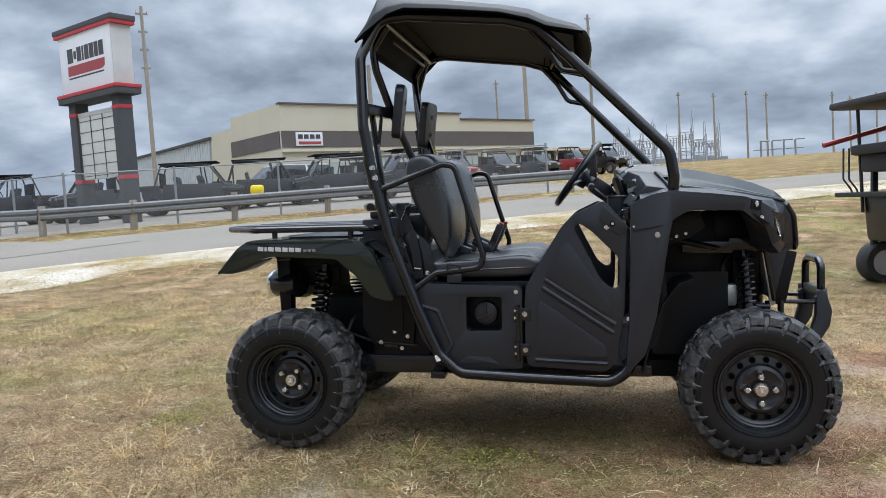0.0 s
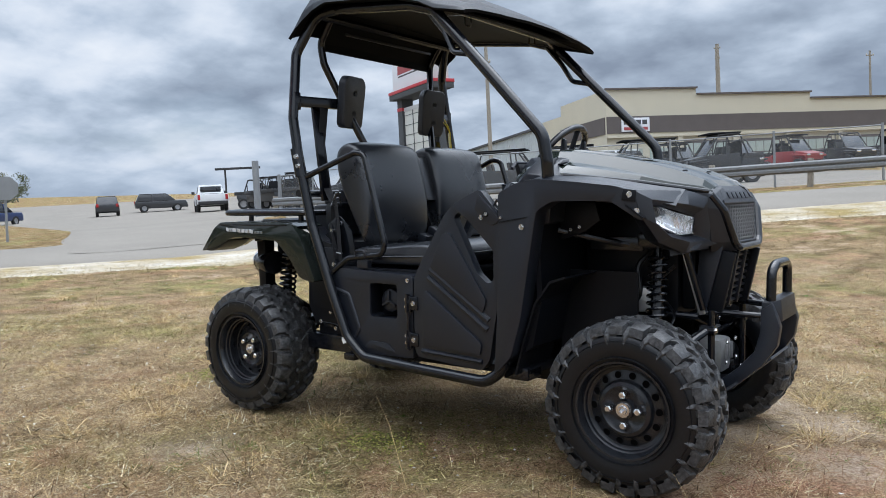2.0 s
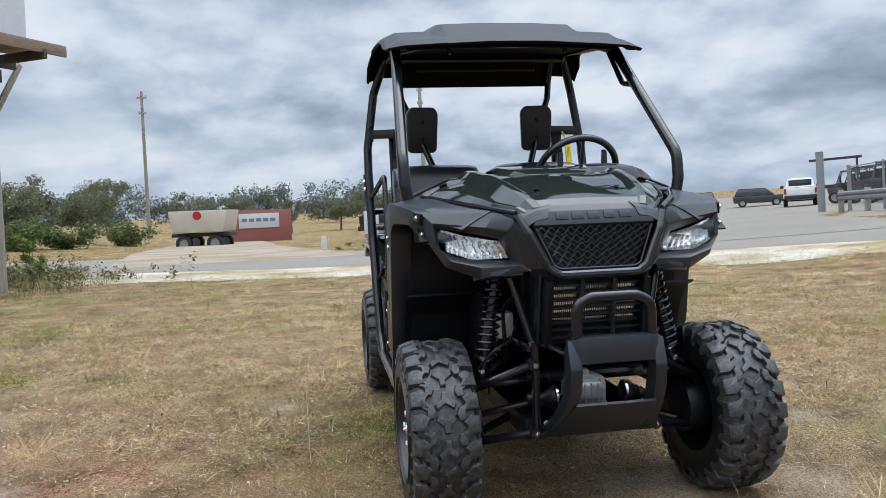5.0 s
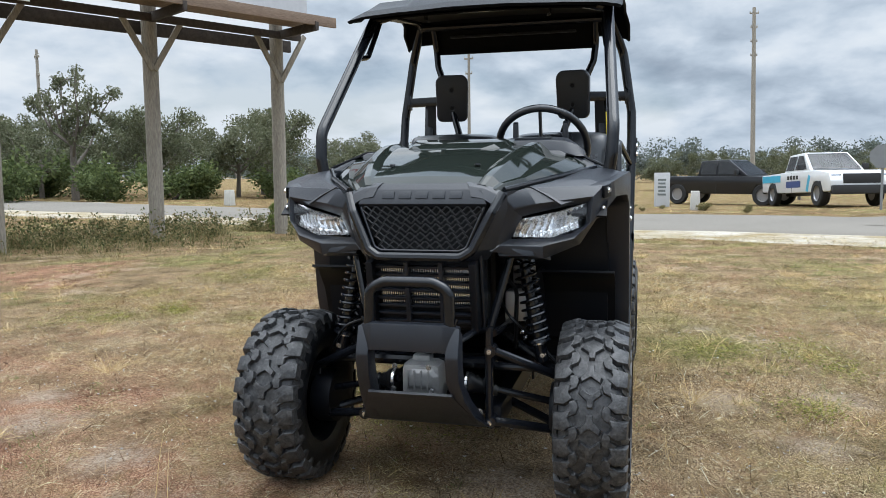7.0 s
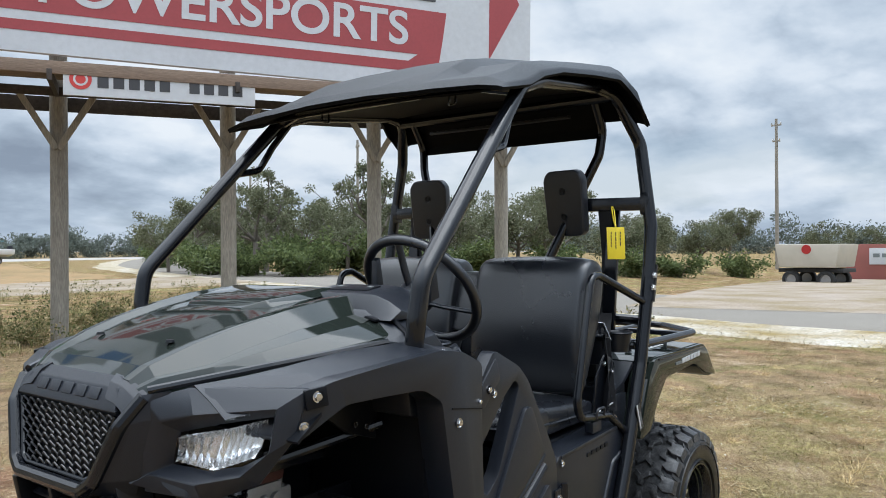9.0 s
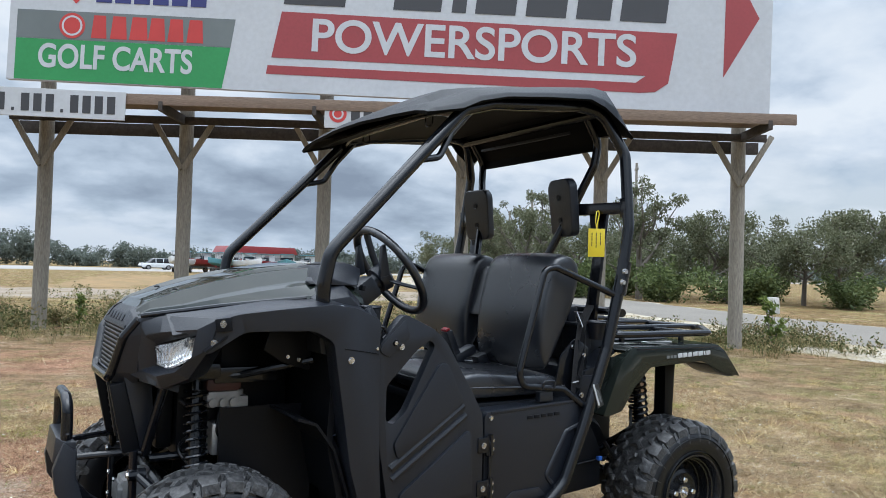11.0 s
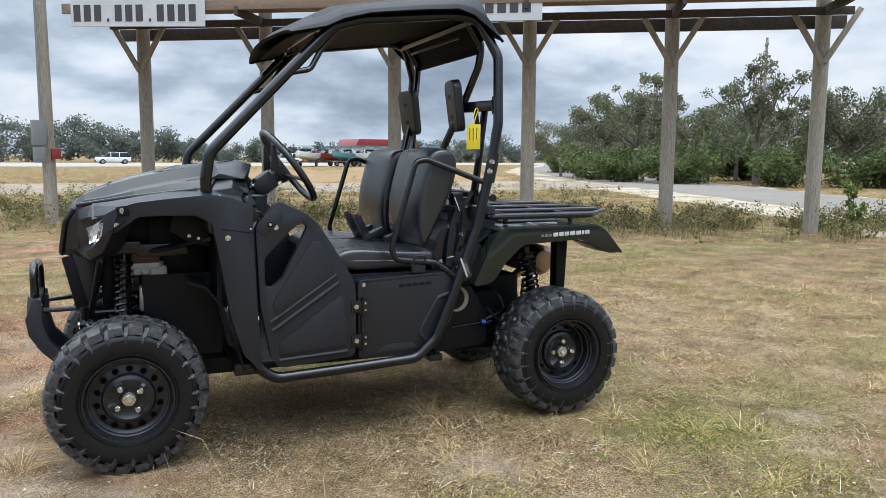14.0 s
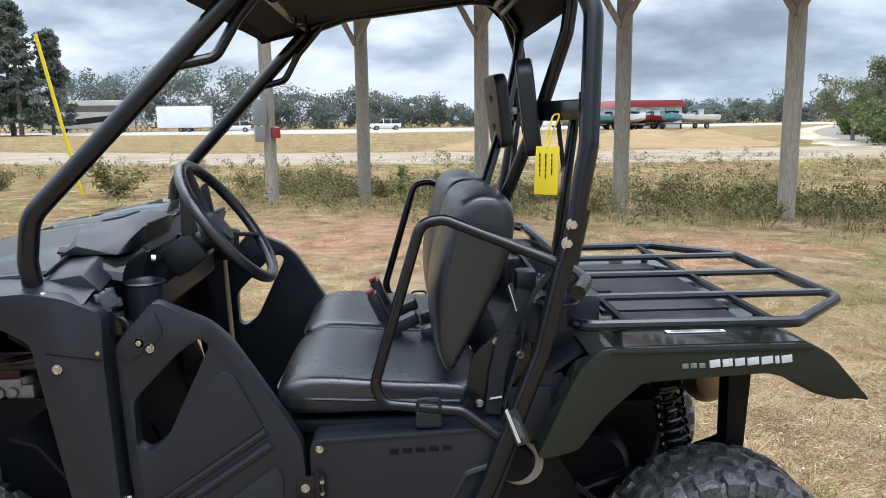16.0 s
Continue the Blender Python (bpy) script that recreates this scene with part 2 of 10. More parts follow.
def fillet(pts, r, n=5):
    pts = [Vector(p) for p in pts]
    out = [pts[0]]
    for a, b, c in zip(pts, pts[1:], pts[2:]):
        u, v = (a - b), (c - b)
        la, lc = u.length, v.length
        if la < 1e-6 or lc < 1e-6:
            continue
        u, v = u / la, v / lc
        ang = u.angle(v)
        if ang > radians(176):
            out.append(b)
            continue
        d = min(r / math.tan(ang / 2), la * 0.48, lc * 0.48)
        p, q = b + u * d, b + v * d
        for i in range(n + 1):
            s = i / n
            out.append((1 - s) ** 2 * p + 2 * s * (1 - s) * b + s * s * q)
    out.append(pts[-1])
    return out


def tube(pts, r, bend=0.06, seg=12, caps=True, n=5, flat=1.0, closed=False):
    path = fillet(pts, bend, n) if bend > 0 else [Vector(p) for p in pts]
    bm = bmesh.new()
    rings, prev = [], None
    for i, p in enumerate(path):
        if closed:
            t = (path[(i + 1) % len(path)] - path[i - 1]).normalized()
        else:
            t = (path[min(i + 1, len(path) - 1)] - path[max(i - 1, 0)]).normalized()
        if prev is None:
            a = Vector((0, 0, 1)) if abs(t.z) < 0.9 else Vector((0, 1, 0))
            x = t.cross(a).normalized()
        else:
            x = (prev - t * prev.dot(t)).normalized()
        prev = x
        y = t.cross(x)
        rr = r[min(i * len(r) // len(path), len(r) - 1)] if isinstance(r, (list, tuple)) else r
        rings.append([bm.verts.new(p + x * (rr * math.cos(k * 2 * math.pi / seg)) + y * (rr * flat * math.sin(k * 2 * math.pi / seg))) for k in range(seg)])
    pairs = list(zip(rings, rings[1:]))
    if closed:
        pairs.append((rings[-1], rings[0]))
    for a, b in pairs:
        for k in range(seg):
            bm.faces.new((a[k], a[(k + 1) % seg], b[(k + 1) % seg], b[k]))
    if caps and not closed:
        bm.faces.new(rings[0][::-1])
        bm.faces.new(rings[-1])
    return bm


def prism(profile, y0, y1, w=0.0, seg=2, axis="y"):
    """A flat outline (x, z) given thickness from y0 to y1."""
    area = sum(a[0] * b[1] - b[0] * a[1] for a, b in zip(profile, profile[1:] + profile[:1]))
    if (area < 0) != (y1 < y0):
        profile = profile[::-1]
    bm = bmesh.new()
    va = [bm.verts.new((x, y0, z)) for x, z in profile]
    f = bm.faces.new(va)
    r = bmesh.ops.extrude_face_region(bm, geom=[f])
    vs = [v for v in r["geom"] if isinstance(v, bmesh.types.BMVert)]
    bmesh.ops.translate(bm, vec=(0, y1 - y0, 0), verts=vs)
    bmesh.ops.recalc_face_normals(bm, faces=bm.faces)
    bevel(bm, w, seg)
    return bm


def ring_prism(outer, inner, y0, y1, w=0.0):
    """An outline with one opening; both lists run the same way and have the same length."""
    bm = bmesh.new()
    n = len(outer)
    rows = [[bm.verts.new((p[0], y, p[1])) for p in lst] for y in (y0, y1) for lst in (outer, inner)]
    o0, i0, o1, i1 = rows
    for k in range(n):
        j = (k + 1) % n
        bm.faces.new((o0[k], o0[j], i0[j], i0[k]))
        bm.faces.new((o1[j], o1[k], i1[k], i1[j]))
        bm.faces.new((o0[j], o0[k], o1[k], o1[j]))
        bm.faces.new((i0[k], i0[j], i1[j], i1[k]))
    bmesh.ops.recalc_face_normals(bm, faces=bm.faces)
    bevel(bm, w, 2)
    return bm


def lathe(profile, seg=32, closed_profile=False):
    """Profile of (radius, along); the axis is y."""
    bm = bmesh.new()
    rings = []
    for r, a in profile:
        if r < 1e-5:
            rings.append([bm.verts.new((0, a, 0))] * seg)
        else:
            rings.append([bm.verts.new((r * math.cos(2 * math.pi * k / seg), a, r * math.sin(2 * math.pi * k / seg))) for k in range(seg)])
    pairs = list(zip(rings, rings[1:]))
    if closed_profile:
        pairs.append((rings[-1], rings[0]))
    for p, q in pairs:
        for k in range(seg):
            j = (k + 1) % seg
            f = [p[k], p[j], q[j], q[k]]
            f = [v for i, v in enumerate(f) if v not in f[:i]]
            if len(f) >= 3:
                bm.faces.new(f)
    bmesh.ops.recalc_face_normals(bm, faces=bm.faces)
    return bm


def moved(bm, m):
    bmesh.ops.transform(bm, matrix=m, verts=bm.verts)
    return bm


def mirrored(bm):
    for v in bm.verts:
        v.co.y = -v.co.y
    bmesh.ops.reverse_faces(bm, faces=bm.faces)
    return bm


def loft(sections, closed=False, caps=True, w=0.0, seg=2):
    """Sections are equal-length loops of points."""
    bm = bmesh.new()
    rings = [[bm.verts.new(p) for p in s] for s in sections]
    n = len(rings[0])
    for a, b in zip(rings, rings[1:]):
        for k in range(n):
            j = (k + 1) % n
            bm.faces.new((a[k], a[j], b[j], b[k]))
    if caps:
        bm.faces.new(rings[0][::-1])
        bm.faces.new(rings[-1])
    bmesh.ops.recalc_face_normals(bm, faces=bm.faces)
    bevel(bm, w, seg)
    return bm


def sheet(rows, thick=0.006, w=0.0):
    """A skin over a grid of points, with thickness downwards along its normals."""
    bm = bmesh.new()
    g = [[bm.verts.new(p) for p in r] for r in rows]
    for a, b in zip(g, g[1:]):
        for k in range(len(a) - 1):
            bm.faces.new((a[k], a[k + 1], b[k + 1], b[k]))
    bmesh.ops.recalc_face_normals(bm, faces=bm.faces)
    if w > 0:
        bevel(bm, w, 2, 12)
    if thick:
        bm.normal_update()
        bmesh.ops.solidify(bm, geom=list(bm.faces), thickness=thick)
    return bm


def rod(a, b, r, seg=10):
    return tube([a, b], r, 0, seg)


def bolt(at, way, r=0.009, deep=0.008):
    """A hexagon head on a washer that faces along way."""
    bm = join(lathe([(0, deep), (r * 0.8, deep), (r * 0.9, deep * 0.8), (r * 0.9, 0.001)], 6), lathe([(r * 1.25, 0.002), (r * 1.25, 0), (0, 0)], 14))
    q = Vector((0, 1, 0)).rotation_difference(Vector(way).normalized())
    return moved(bm, Matrix.Translation(at) @ q.to_matrix().to_4x4())


def text_mesh(body, height, depth=0.004, bold=0.0):
    """Letters in the x-z plane, facing -y, from the built-in font; height is that of a capital."""
    cu = bpy.data.curves.new("letters", "FONT")
    cu.body, cu.size, cu.extrude, cu.offset = body, height / 0.73, depth / 2, bold
    cu.align_x, cu.align_y = "CENTER", "CENTER"
    tmp = new("letters", cu)
    me = bpy.data.meshes.new_from_object(tmp.evaluated_get(bpy.context.evaluated_depsgraph_get()))
    bpy.data.objects.remove(tmp)
    bpy.data.curves.remove(cu)
    bm = bmesh.new()
    bm.from_mesh(me)
    bpy.data.meshes.remove(me)
    return moved(bm, Matrix.Rotation(radians(90), 4, "X"))


def fit_text(bm, width):
    xs = [v.co.x for v in bm.verts]
    k = width / (max(xs) - min(xs))
    mid = (max(xs) + min(xs)) / 2
    for v in bm.verts:
        v.co.x = (v.co.x - mid) * k
    return bm


# ---- ground ----
def ground_z(x, y):
    s = min(max((y - 3) / 12, 0), 1)
    s = s * s * (3 - 2 * s)
    dip = 0.022 * min(max(-x - 16, 0), 40) * (1 - s) * min(max((y + 20) / 10, 0), 1)
    return s * 0.035 * (min(max(x, -60), 60) + 13) + 0.05 * max(0, min(y, 85) - 5) - dip


LEAN = (-0.035, -0.013)


def drape(name, left, right, lift, mat, label, steps=10, across=4, rough=0.25):
    """A strip between two edges that run side by side, laid on the ground."""
    bm = bmesh.new()
    rows = []
    for (a, b), (a2, b2) in zip(zip(left, right), zip(left[1:] + left[-1:], right[1:] + right[-1:])):
        for i in range(steps if (a != a2 or b != b2) else 1):
            s = i / steps
            p = Vector(a).lerp(Vector(a2), s)
            q = Vector(b).lerp(Vector(b2), s)
            row = []
            for k in range(across + 1):
                c = p.lerp(q, k / across)
                c = c + Vector((1, 0)) * rough * noise.noise(Vector((c.x * 0.45, c.y * 0.45, k))) * (1 if k in (0, across) else 0)
                row.append(bm.verts.new((c.x, c.y, ground_z(c.x, c.y) + lift)))
            rows.append(row)
    # both edges feather down into the ground
    for row in rows:
        for end, nxt in ((0, 1), (-1, -2)):
            e, i = row[end].co, row[nxt].co
            out = (Vector((e.x - i.x, e.y - i.y, 0)).normalized()) * 0.35
            v = bm.verts.new((e.x + out.x, e.y + out.y, ground_z(e.x + out.x, e.y + out.y) - 0.12))
            row.insert(0 if end == 0 else len(row), v)
    across += 2
    for r, t in zip(rows, rows[1:]):
        for k in range(across):
            bm.faces.new((r[k], r[k + 1], t[k + 1], t[k]))
    bmesh.ops.recalc_face_normals(bm, faces=bm.faces)
    if sum(f.normal.z for f in bm.faces) < 0:
        bmesh.ops.reverse_faces(bm, faces=bm.faces)
    ob = obj_from(name, bm, mat, 60)
    return tagged(ob, label, name.replace("_", " "), kind="structure")


def smooth_line(pts, n=6):
    """A Catmull-Rom curve through plan points."""
    out = []
    p = [pts[0]] + list(pts) + [pts[-1]]
    for a, b, c, d in zip(p, p[1:], p[2:], p[3:]):
        for i in range(n):
            t = i / n
            out.append(tuple(0.5 * (2 * b[k] + (c[k] - a[k]) * t + (2 * a[k] - 5 * b[k] + 4 * c[k] - d[k]) * t * t + (3 * b[k] - a[k] - 3 * c[k] + d[k]) * t ** 3) for k in (0, 1)))
    out.append(tuple(pts[-1]))
    return out


def offset_line(pts, d):
    out = []
    for i, p in enumerate(pts):
        a, b = pts[max(i - 1, 0)], pts[min(i + 1, len(pts) - 1)]
        t = Vector((b[0] - a[0], b[1] - a[1])).normalized()
        out.append((p[0] - t.y * d, p[1] + t.x * d))
    return out


# trodden sandy spots round the wheels: x, y, radius
SAND_SPOTS = [(1.50, 0.15, 0.26), (1.32, 0.62, 0.24), (1.02, 0.84, 0.20), (0.95, 0.28, 0.30), (-0.30, 0.98, 0.22), (-0.42, 1.48, 0.20), (-1.92, 1.0, 0.15), (0.95, -1.25, 0.18), (0.25, 1.28, 0.16), (1.42, -0.85, 0.28), (1.40, -1.75, 0.26), (0.70, -1.85, 0.24), (1.86, 1.19, 0.24), (-0.66, -1.05, 0.20), (0.35, -2.1, 0.16)]


# where the thatch has gone rust-brown: x, y, radius
RUST_SPOTS = [(1.0, -2.2, 1.9), (2.7, -0.6, 1.6), (2.6, 1.4, 1.0), (0.6, -7.0, 2.2), (-3.6, -5.6, 1.2)]


def rust_patches(N, L, tc):
    """How far the grass is rust-brown: loose patches, thickest round the known spots."""
    def op(kind, a, b):
        n = N.new("ShaderNodeMath")
        n.operation = kind
        for i, v in enumerate((a, b)):
            if isinstance(v, (int, float)):
                n.inputs[i].default_value = v
            else:
                L.new(v, n.inputs[i])
        return n.outputs[0]

    n = N.new("ShaderNodeTexNoise")
    n.inputs["Scale"].default_value, n.inputs["Detail"].default_value, n.inputs["Roughness"].default_value = 1.15, 9, 0.72
    L.new(tc.outputs["Object"], n.inputs["Vector"])
    total = op("MULTIPLY", op("SUBTRACT", n.outputs["Fac"], 0.5), 5.0)
    best = None
    for sx, sy, sr in RUST_SPOTS:
        d = N.new("ShaderNodeVectorMath")
        d.operation = "DISTANCE"
        L.new(tc.outputs["Object"], d.inputs[0])
        d.inputs[1].default_value = (sx, sy, 0)
        w = N.new("ShaderNodeMapRange")
        w.inputs["From Min"].default_value, w.inputs["From Max"].default_value = 1.25 * sr, 0.35 * sr
        w.inputs["To Max"].default_value = 0.85
        L.new(d.outputs["Value"], w.inputs["Value"])
        best = w.outputs[0] if best is None else op("MAXIMUM", best, w.outputs[0])
    out = op("ADD", op("ADD", total, best), -0.05)
    clamp = N.new("ShaderNodeClamp")
    L.new(out, clamp.inputs[0])
    return clamp.outputs[0]


def ground_material():
    m = bpy.data.materials.new("dry_field_soil")
    m.use_nodes = True
    N, L = m.node_tree.nodes, m.node_tree.links
    b = N["Principled BSDF"]
    b.inputs["Roughness"].default_value = 0.95
    b.inputs["Specular IOR Level"].default_value = 0.15
    tc = N.new("ShaderNodeTexCoord")

    def nz(s, d, r=0.6):
        n = N.new("ShaderNodeTexNoise")
        n.inputs["Scale"].default_value, n.inputs["Detail"].default_value, n.inputs["Roughness"].default_value = s, d, r
        L.new(tc.outputs["Object"], n.inputs["Vector"])
        return n.outputs["Fac"]

    def ramp(fac, stops):
        r = N.new("ShaderNodeValToRGB")
        els = r.color_ramp.elements
        while len(els) < len(stops):
            els.new(0.5)
        for e, (p, c) in zip(els, stops):
            e.position, e.color = p, (*c, 1)
        L.new(fac, r.inputs[0])
        return r.outputs[0]

    def mixc(f, a, bb, mode="MIX"):
        n = N.new("ShaderNodeMix")
        n.data_type, n.blend_type = "RGBA", mode
        for s, v in (("Factor", f), ("A", a), ("B", bb)):
            if isinstance(v, (int, float)):
                n.inputs[s].default_value = v
            elif isinstance(v, tuple):
                n.inputs[s].default_value = (*v, 1)
            else:
                L.new(v, n.inputs[s])
        return n.outputs["Result"]

    # the dark stops also paint the shaded gaps between blades
    straw = ramp(nz(150, 7, 0.8), [(0.40, (0.053, 0.034, 0.021)), (0.48, (0.226, 0.155, 0.084)), (0.54, (0.440, 0.323, 0.188)), (0.61, (0.737, 0.594, 0.392))])
    field = ramp(nz(26, 9, 0.85), [(0.40, (0.047, 0.029, 0.011)), (0.5, (0.162, 0.109, 0.043)), (0.60, (0.317, 0.227, 0.100))])
    green = ramp(nz(110, 7, 0.8), [(0.40, (0.048, 0.048, 0.016)), (0.5, (0.202, 0.180, 0.066)), (0.60, (0.434, 0.386, 0.155))])
    soil = ramp(nz(70, 9, 0.8), [(0.40, (0.160, 0.108, 0.072)), (0.5, (0.395, 0.298, 0.214)), (0.60, (0.638, 0.529, 0.420))])
    sand = ramp(nz(85, 9, 0.8), [(0.40, (0.195, 0.137, 0.098)), (0.5, (0.482, 0.378, 0.287)), (0.60, (0.757, 0.640, 0.522))])
    red = ramp(nz(140, 7, 0.8), [(0.40, (0.074, 0.035, 0.022)), (0.48, (0.274, 0.136, 0.079)), (0.54, (0.493, 0.281, 0.174)), (0.61, (0.720, 0.523, 0.360))])
    patch_g = ramp(nz(0.55, 6, 0.65), [(0.49, (0, 0, 0)), (0.62, (1, 1, 1))])
    patch_s = ramp(nz(1.3, 9, 0.75), [(0.55, (0, 0, 0)), (0.66, (0.75, 0.75, 0.75))])
    # trodden ground close to where the vehicle stands; uncut yellow field further out
    ln = N.new("ShaderNodeVectorMath")
    ln.operation = "LENGTH"
    L.new(tc.outputs["Object"], ln.inputs[0])
    worn = N.new("ShaderNodeMapRange")
    worn.inputs["From Min"].default_value, worn.inputs["From Max"].default_value = 3.2, 13.0
    L.new(ln.outputs["Value"], worn.inputs["Value"])
    c = mixc(worn.outputs[0], straw, field)
    c = mixc(patch_g, c, green)
    c = mixc(rust_patches(N, L, tc), c, red)
    c = mixc(patch_s, c, soil)
    # clumps: shade between tufts is put into the colour, standing grass is paler
    clump = ramp(nz(2.6, 7, 0.7), [(0.38, (0.56, 0.54, 0.50)), (0.52, (1.0, 1.0, 1.0)), (0.62, (1.16, 1.15, 1.12))])
    c = mixc(1.0, c, clump, "MULTIPLY")
    edge = nz(9.0, 8, 0.8)
    for sx, sy, sr in SAND_SPOTS:
        d = N.new("ShaderNodeVectorMath")
        d.operation = "DISTANCE"
        L.new(tc.outputs["Object"], d.inputs[0])
        d.inputs[1].default_value = (sx, sy, 0)
        w = N.new("ShaderNodeMath")
        w.operation = "MULTIPLY_ADD"
        w.inputs[1].default_value = 3.0 * sr
        L.new(edge, w.inputs[0])
        L.new(d.outputs["Value"], w.inputs[2])
        spot = N.new("ShaderNodeMapRange")
        spot.inputs["From Min"].default_value, spot.inputs["From Max"].default_value = 2.6 * sr, 1.5 * sr
        spot.inputs["To Max"].default_value = 0.7
        L.new(w.outputs[0], spot.inputs["Value"])
        c = mixc(spot.outputs[0], c, sand)
    fleck = ramp(nz(95, 3, 0.8), [(0.62, (0, 0, 0)), (0.72, (1, 1, 1))])
    n = N.new("ShaderNodeMath")
    n.operation = "MULTIPLY"
    n.inputs[1].default_value = 0.45
    L.new(fleck, n.inputs[0])
    c = mixc(n.outputs[0], c, (0.55, 0.49, 0.38))
    L.new(c, b.inputs["Base Color"])
    bp = N.new("ShaderNodeBump")
    bp.inputs["Strength"].default_value, bp.inputs["Distance"].default_value = 1.0, 0.04
    L.new(nz(38, 6, 0.75), bp.inputs["Height"])
    L.new(bp.outputs[0], b.inputs["Normal"])
    return m


M_GROUND = ground_material()
M_ASPHALT = material("worn_grey_asphalt", (0.205, 0.188, 0.164), 0.95, second=(0.150, 0.139, 0.122), scale=0.35, grain=0.25, grain_scale=60, bump=0.4, bump_scale=90, spec=0.06)
M_GRAVEL = material("white_shell_gravel", (0.42, 0.39, 0.335), 0.95, second=(0.22, 0.168, 0.075), scale=0.9, amount=1.0, grain=0.4, grain_scale=30, bump=0.8, bump_scale=50, spec=0.1)


def build_ground():
    xs = sorted({round(s * v, 2) for v in [0.35 * i for i in range(0, 30)] + [11 * 1.12 ** i for i in range(0, 55)] for s in (-1, 1)})
    xs = [x for x in xs if abs(x) < 4200]
    bm = bmesh.new()
    g = []
    for y in xs:
        row = []
        for x in xs:
            near = max(abs(x), abs(y)) < 10
            bump_z = 0.02 * noise.noise(Vector((x * 0.6, y * 0.6, 0))) + 0.012 * noise.noise(Vector((x * 2.1, y * 2.1, 5))) if near else 0.0
            row.append(bm.verts.new((x, y, ground_z(x, y) + bump_z - 0.006)))
        g.append(row)
    for a, b in zip(g, g[1:]):
        for k in range(len(a) - 1):
            bm.faces.new((a[k], a[k + 1], b[k + 1], b[k]))
    tagged(obj_from("ground", bm, M_GROUND, 80), "dry grassy field with bare sandy soil patches", "ground", kind="structure")


build_ground()

# ---- road ----
ROAD = smooth_line([(-150, -215), (-78, -122), (-40, -66), (-24.5, -33), (-17.6, -13), (-13.6, -2), (-12.7, 3.5), (-10.4, 8.6), (-6.4, 11.7), (-1.4, 14.6), (6, 18.4), (20, 26), (55, 46), (140, 96)])
drape("gravel_shoulder", offset_line(ROAD, -4.3), offset_line(ROAD, 2.9), 0.012, M_GRAVEL, "patchy white shell gravel beside the road", steps=9, rough=0.9)
drape("road", offset_line(ROAD, -2.45), offset_line(ROAD, 2.6), 0.03, M_ASPHALT, "worn pale grey asphalt side road", steps=3)
M_CONCROAD = material("pale_concrete_road", (0.31, 0.295, 0.275), 0.9, second=(0.26, 0.25, 0.235), scale=0.2, grain=0.08, grain_scale=8, spec=0.2)
drape("highway", [(-300, -150), (-60, -112), (-12, -92), (8, -88), (30, -95), (60, -111), (200, -150)], [(-300, -190), (-60, -138), (-12, -126), (8, -128), (30, -132), (60, -136), (200, -200)], 0.05, M_CONCROAD, "pale grey highway across the far field", steps=8, across=6)
M_SAND = material("tan_sand", (0.27, 0.180, 0.092), 0.95, second=(0.17, 0.128, 0.066), scale=0.5, amount=0.8, grain=0.2, grain_scale=25, bump=0.6, bump_scale=12, spec=0.15)
M_DIRT = material("pale_grey_dirt", (0.28, 0.235, 0.195), 0.95, second=(0.18, 0.140, 0.075), scale=0.6, amount=0.9, grain=0.2, grain_scale=20, bump=0.6, bump_scale=15, spec=0.15)
LOT = [p for p in ROAD if -10.8 < p[0] < 6.5 and p[1] > 3]
drape("lot", offset_line(LOT, 7.0), offset_line(LOT, 34), 0.02, M_ASPHALT, "worn grey asphalt parking lot of the dealership", steps=2, across=14)
LANE_S = smooth_line([(-12.0, 4.5), (-17.2, 7.2), (-26, 12), (-40, 17.5), (-75, 30), (-110, 40)])
LANE_N = smooth_line([(-8.6, 10.6), (-13.6, 12.4), (-21.0, 16.9), (-29, 31), (-50, 62), (-70, 90)])
drape("entrance_lane", LANE_S, LANE_N, 0.036, M_ASPHALT, "pale grey asphalt lane into the lot", steps=3, across=10)
DRIVE = smooth_line([(-13.5, -2.5), (-19, -3.4), (-26, -4.6), (-40, -6), (-60, -8)])
drape("gravel_drive", offset_line(DRIVE, -2.6), offset_line(DRIVE, 2.6), 0.034, M_DIRT, "pale gravel drive leading to the yard", steps=3)
drape("dirt_strip", [(-18, -22), (-8, -21.5), (8, -24), (30, -34)], [(-20, -31), (-8, -30), (8, -33), (30, -44)], 0.014, M_DIRT, "pale grey dirt track behind the billboard", steps=6, across=8)


def sand_field():
    bm = bmesh.new()
    g = []
    for j in range(25):
        row = []
        for i in range(61):
            x, y = -24 + i * 0.34, -62 + j * 1.42
            e = min(1, min(i, 60 - i) / 8, min(j, 24 - j) / 6)
            h = e * (0.20 + 0.75 * max(0, noise.noise(Vector((x * 0.16, y * 0.16, 3)))) + 0.25 * noise.noise(Vector((x * 0.6, y * 0.6, 1))))
            row.append(bm.verts.new((x + (y + 50) * 0.25, y, h - 0.12)))
        g.append(row)
    for a, b in zip(g, g[1:]):
        for k in range(len(a) - 1):
            bm.faces.new((a[k], a[k + 1], b[k + 1], b[k]))
    tagged(obj_from("sand_heap", bm, M_SAND, 80), "low heaps of tan sand on the far field", "sand", kind="structure")


sand_field()


# ---- billboard ----
BB_U, BB_N, BB_O = Vector((0.859, -0.511, 0)), Vector((0.511, 0.859, 0)), Vector((-9.25, -5.63, 0))
# local frame: x runs along the posts, y away from the road side
BB_M = Matrix.Translation(BB_O) @ Matrix(((-BB_U.x, -BB_N.x, 0, 0), (-BB_U.y, -BB_N.y, 0, 0), (0, 0, 1, 0), (0, 0, 0, 1)))
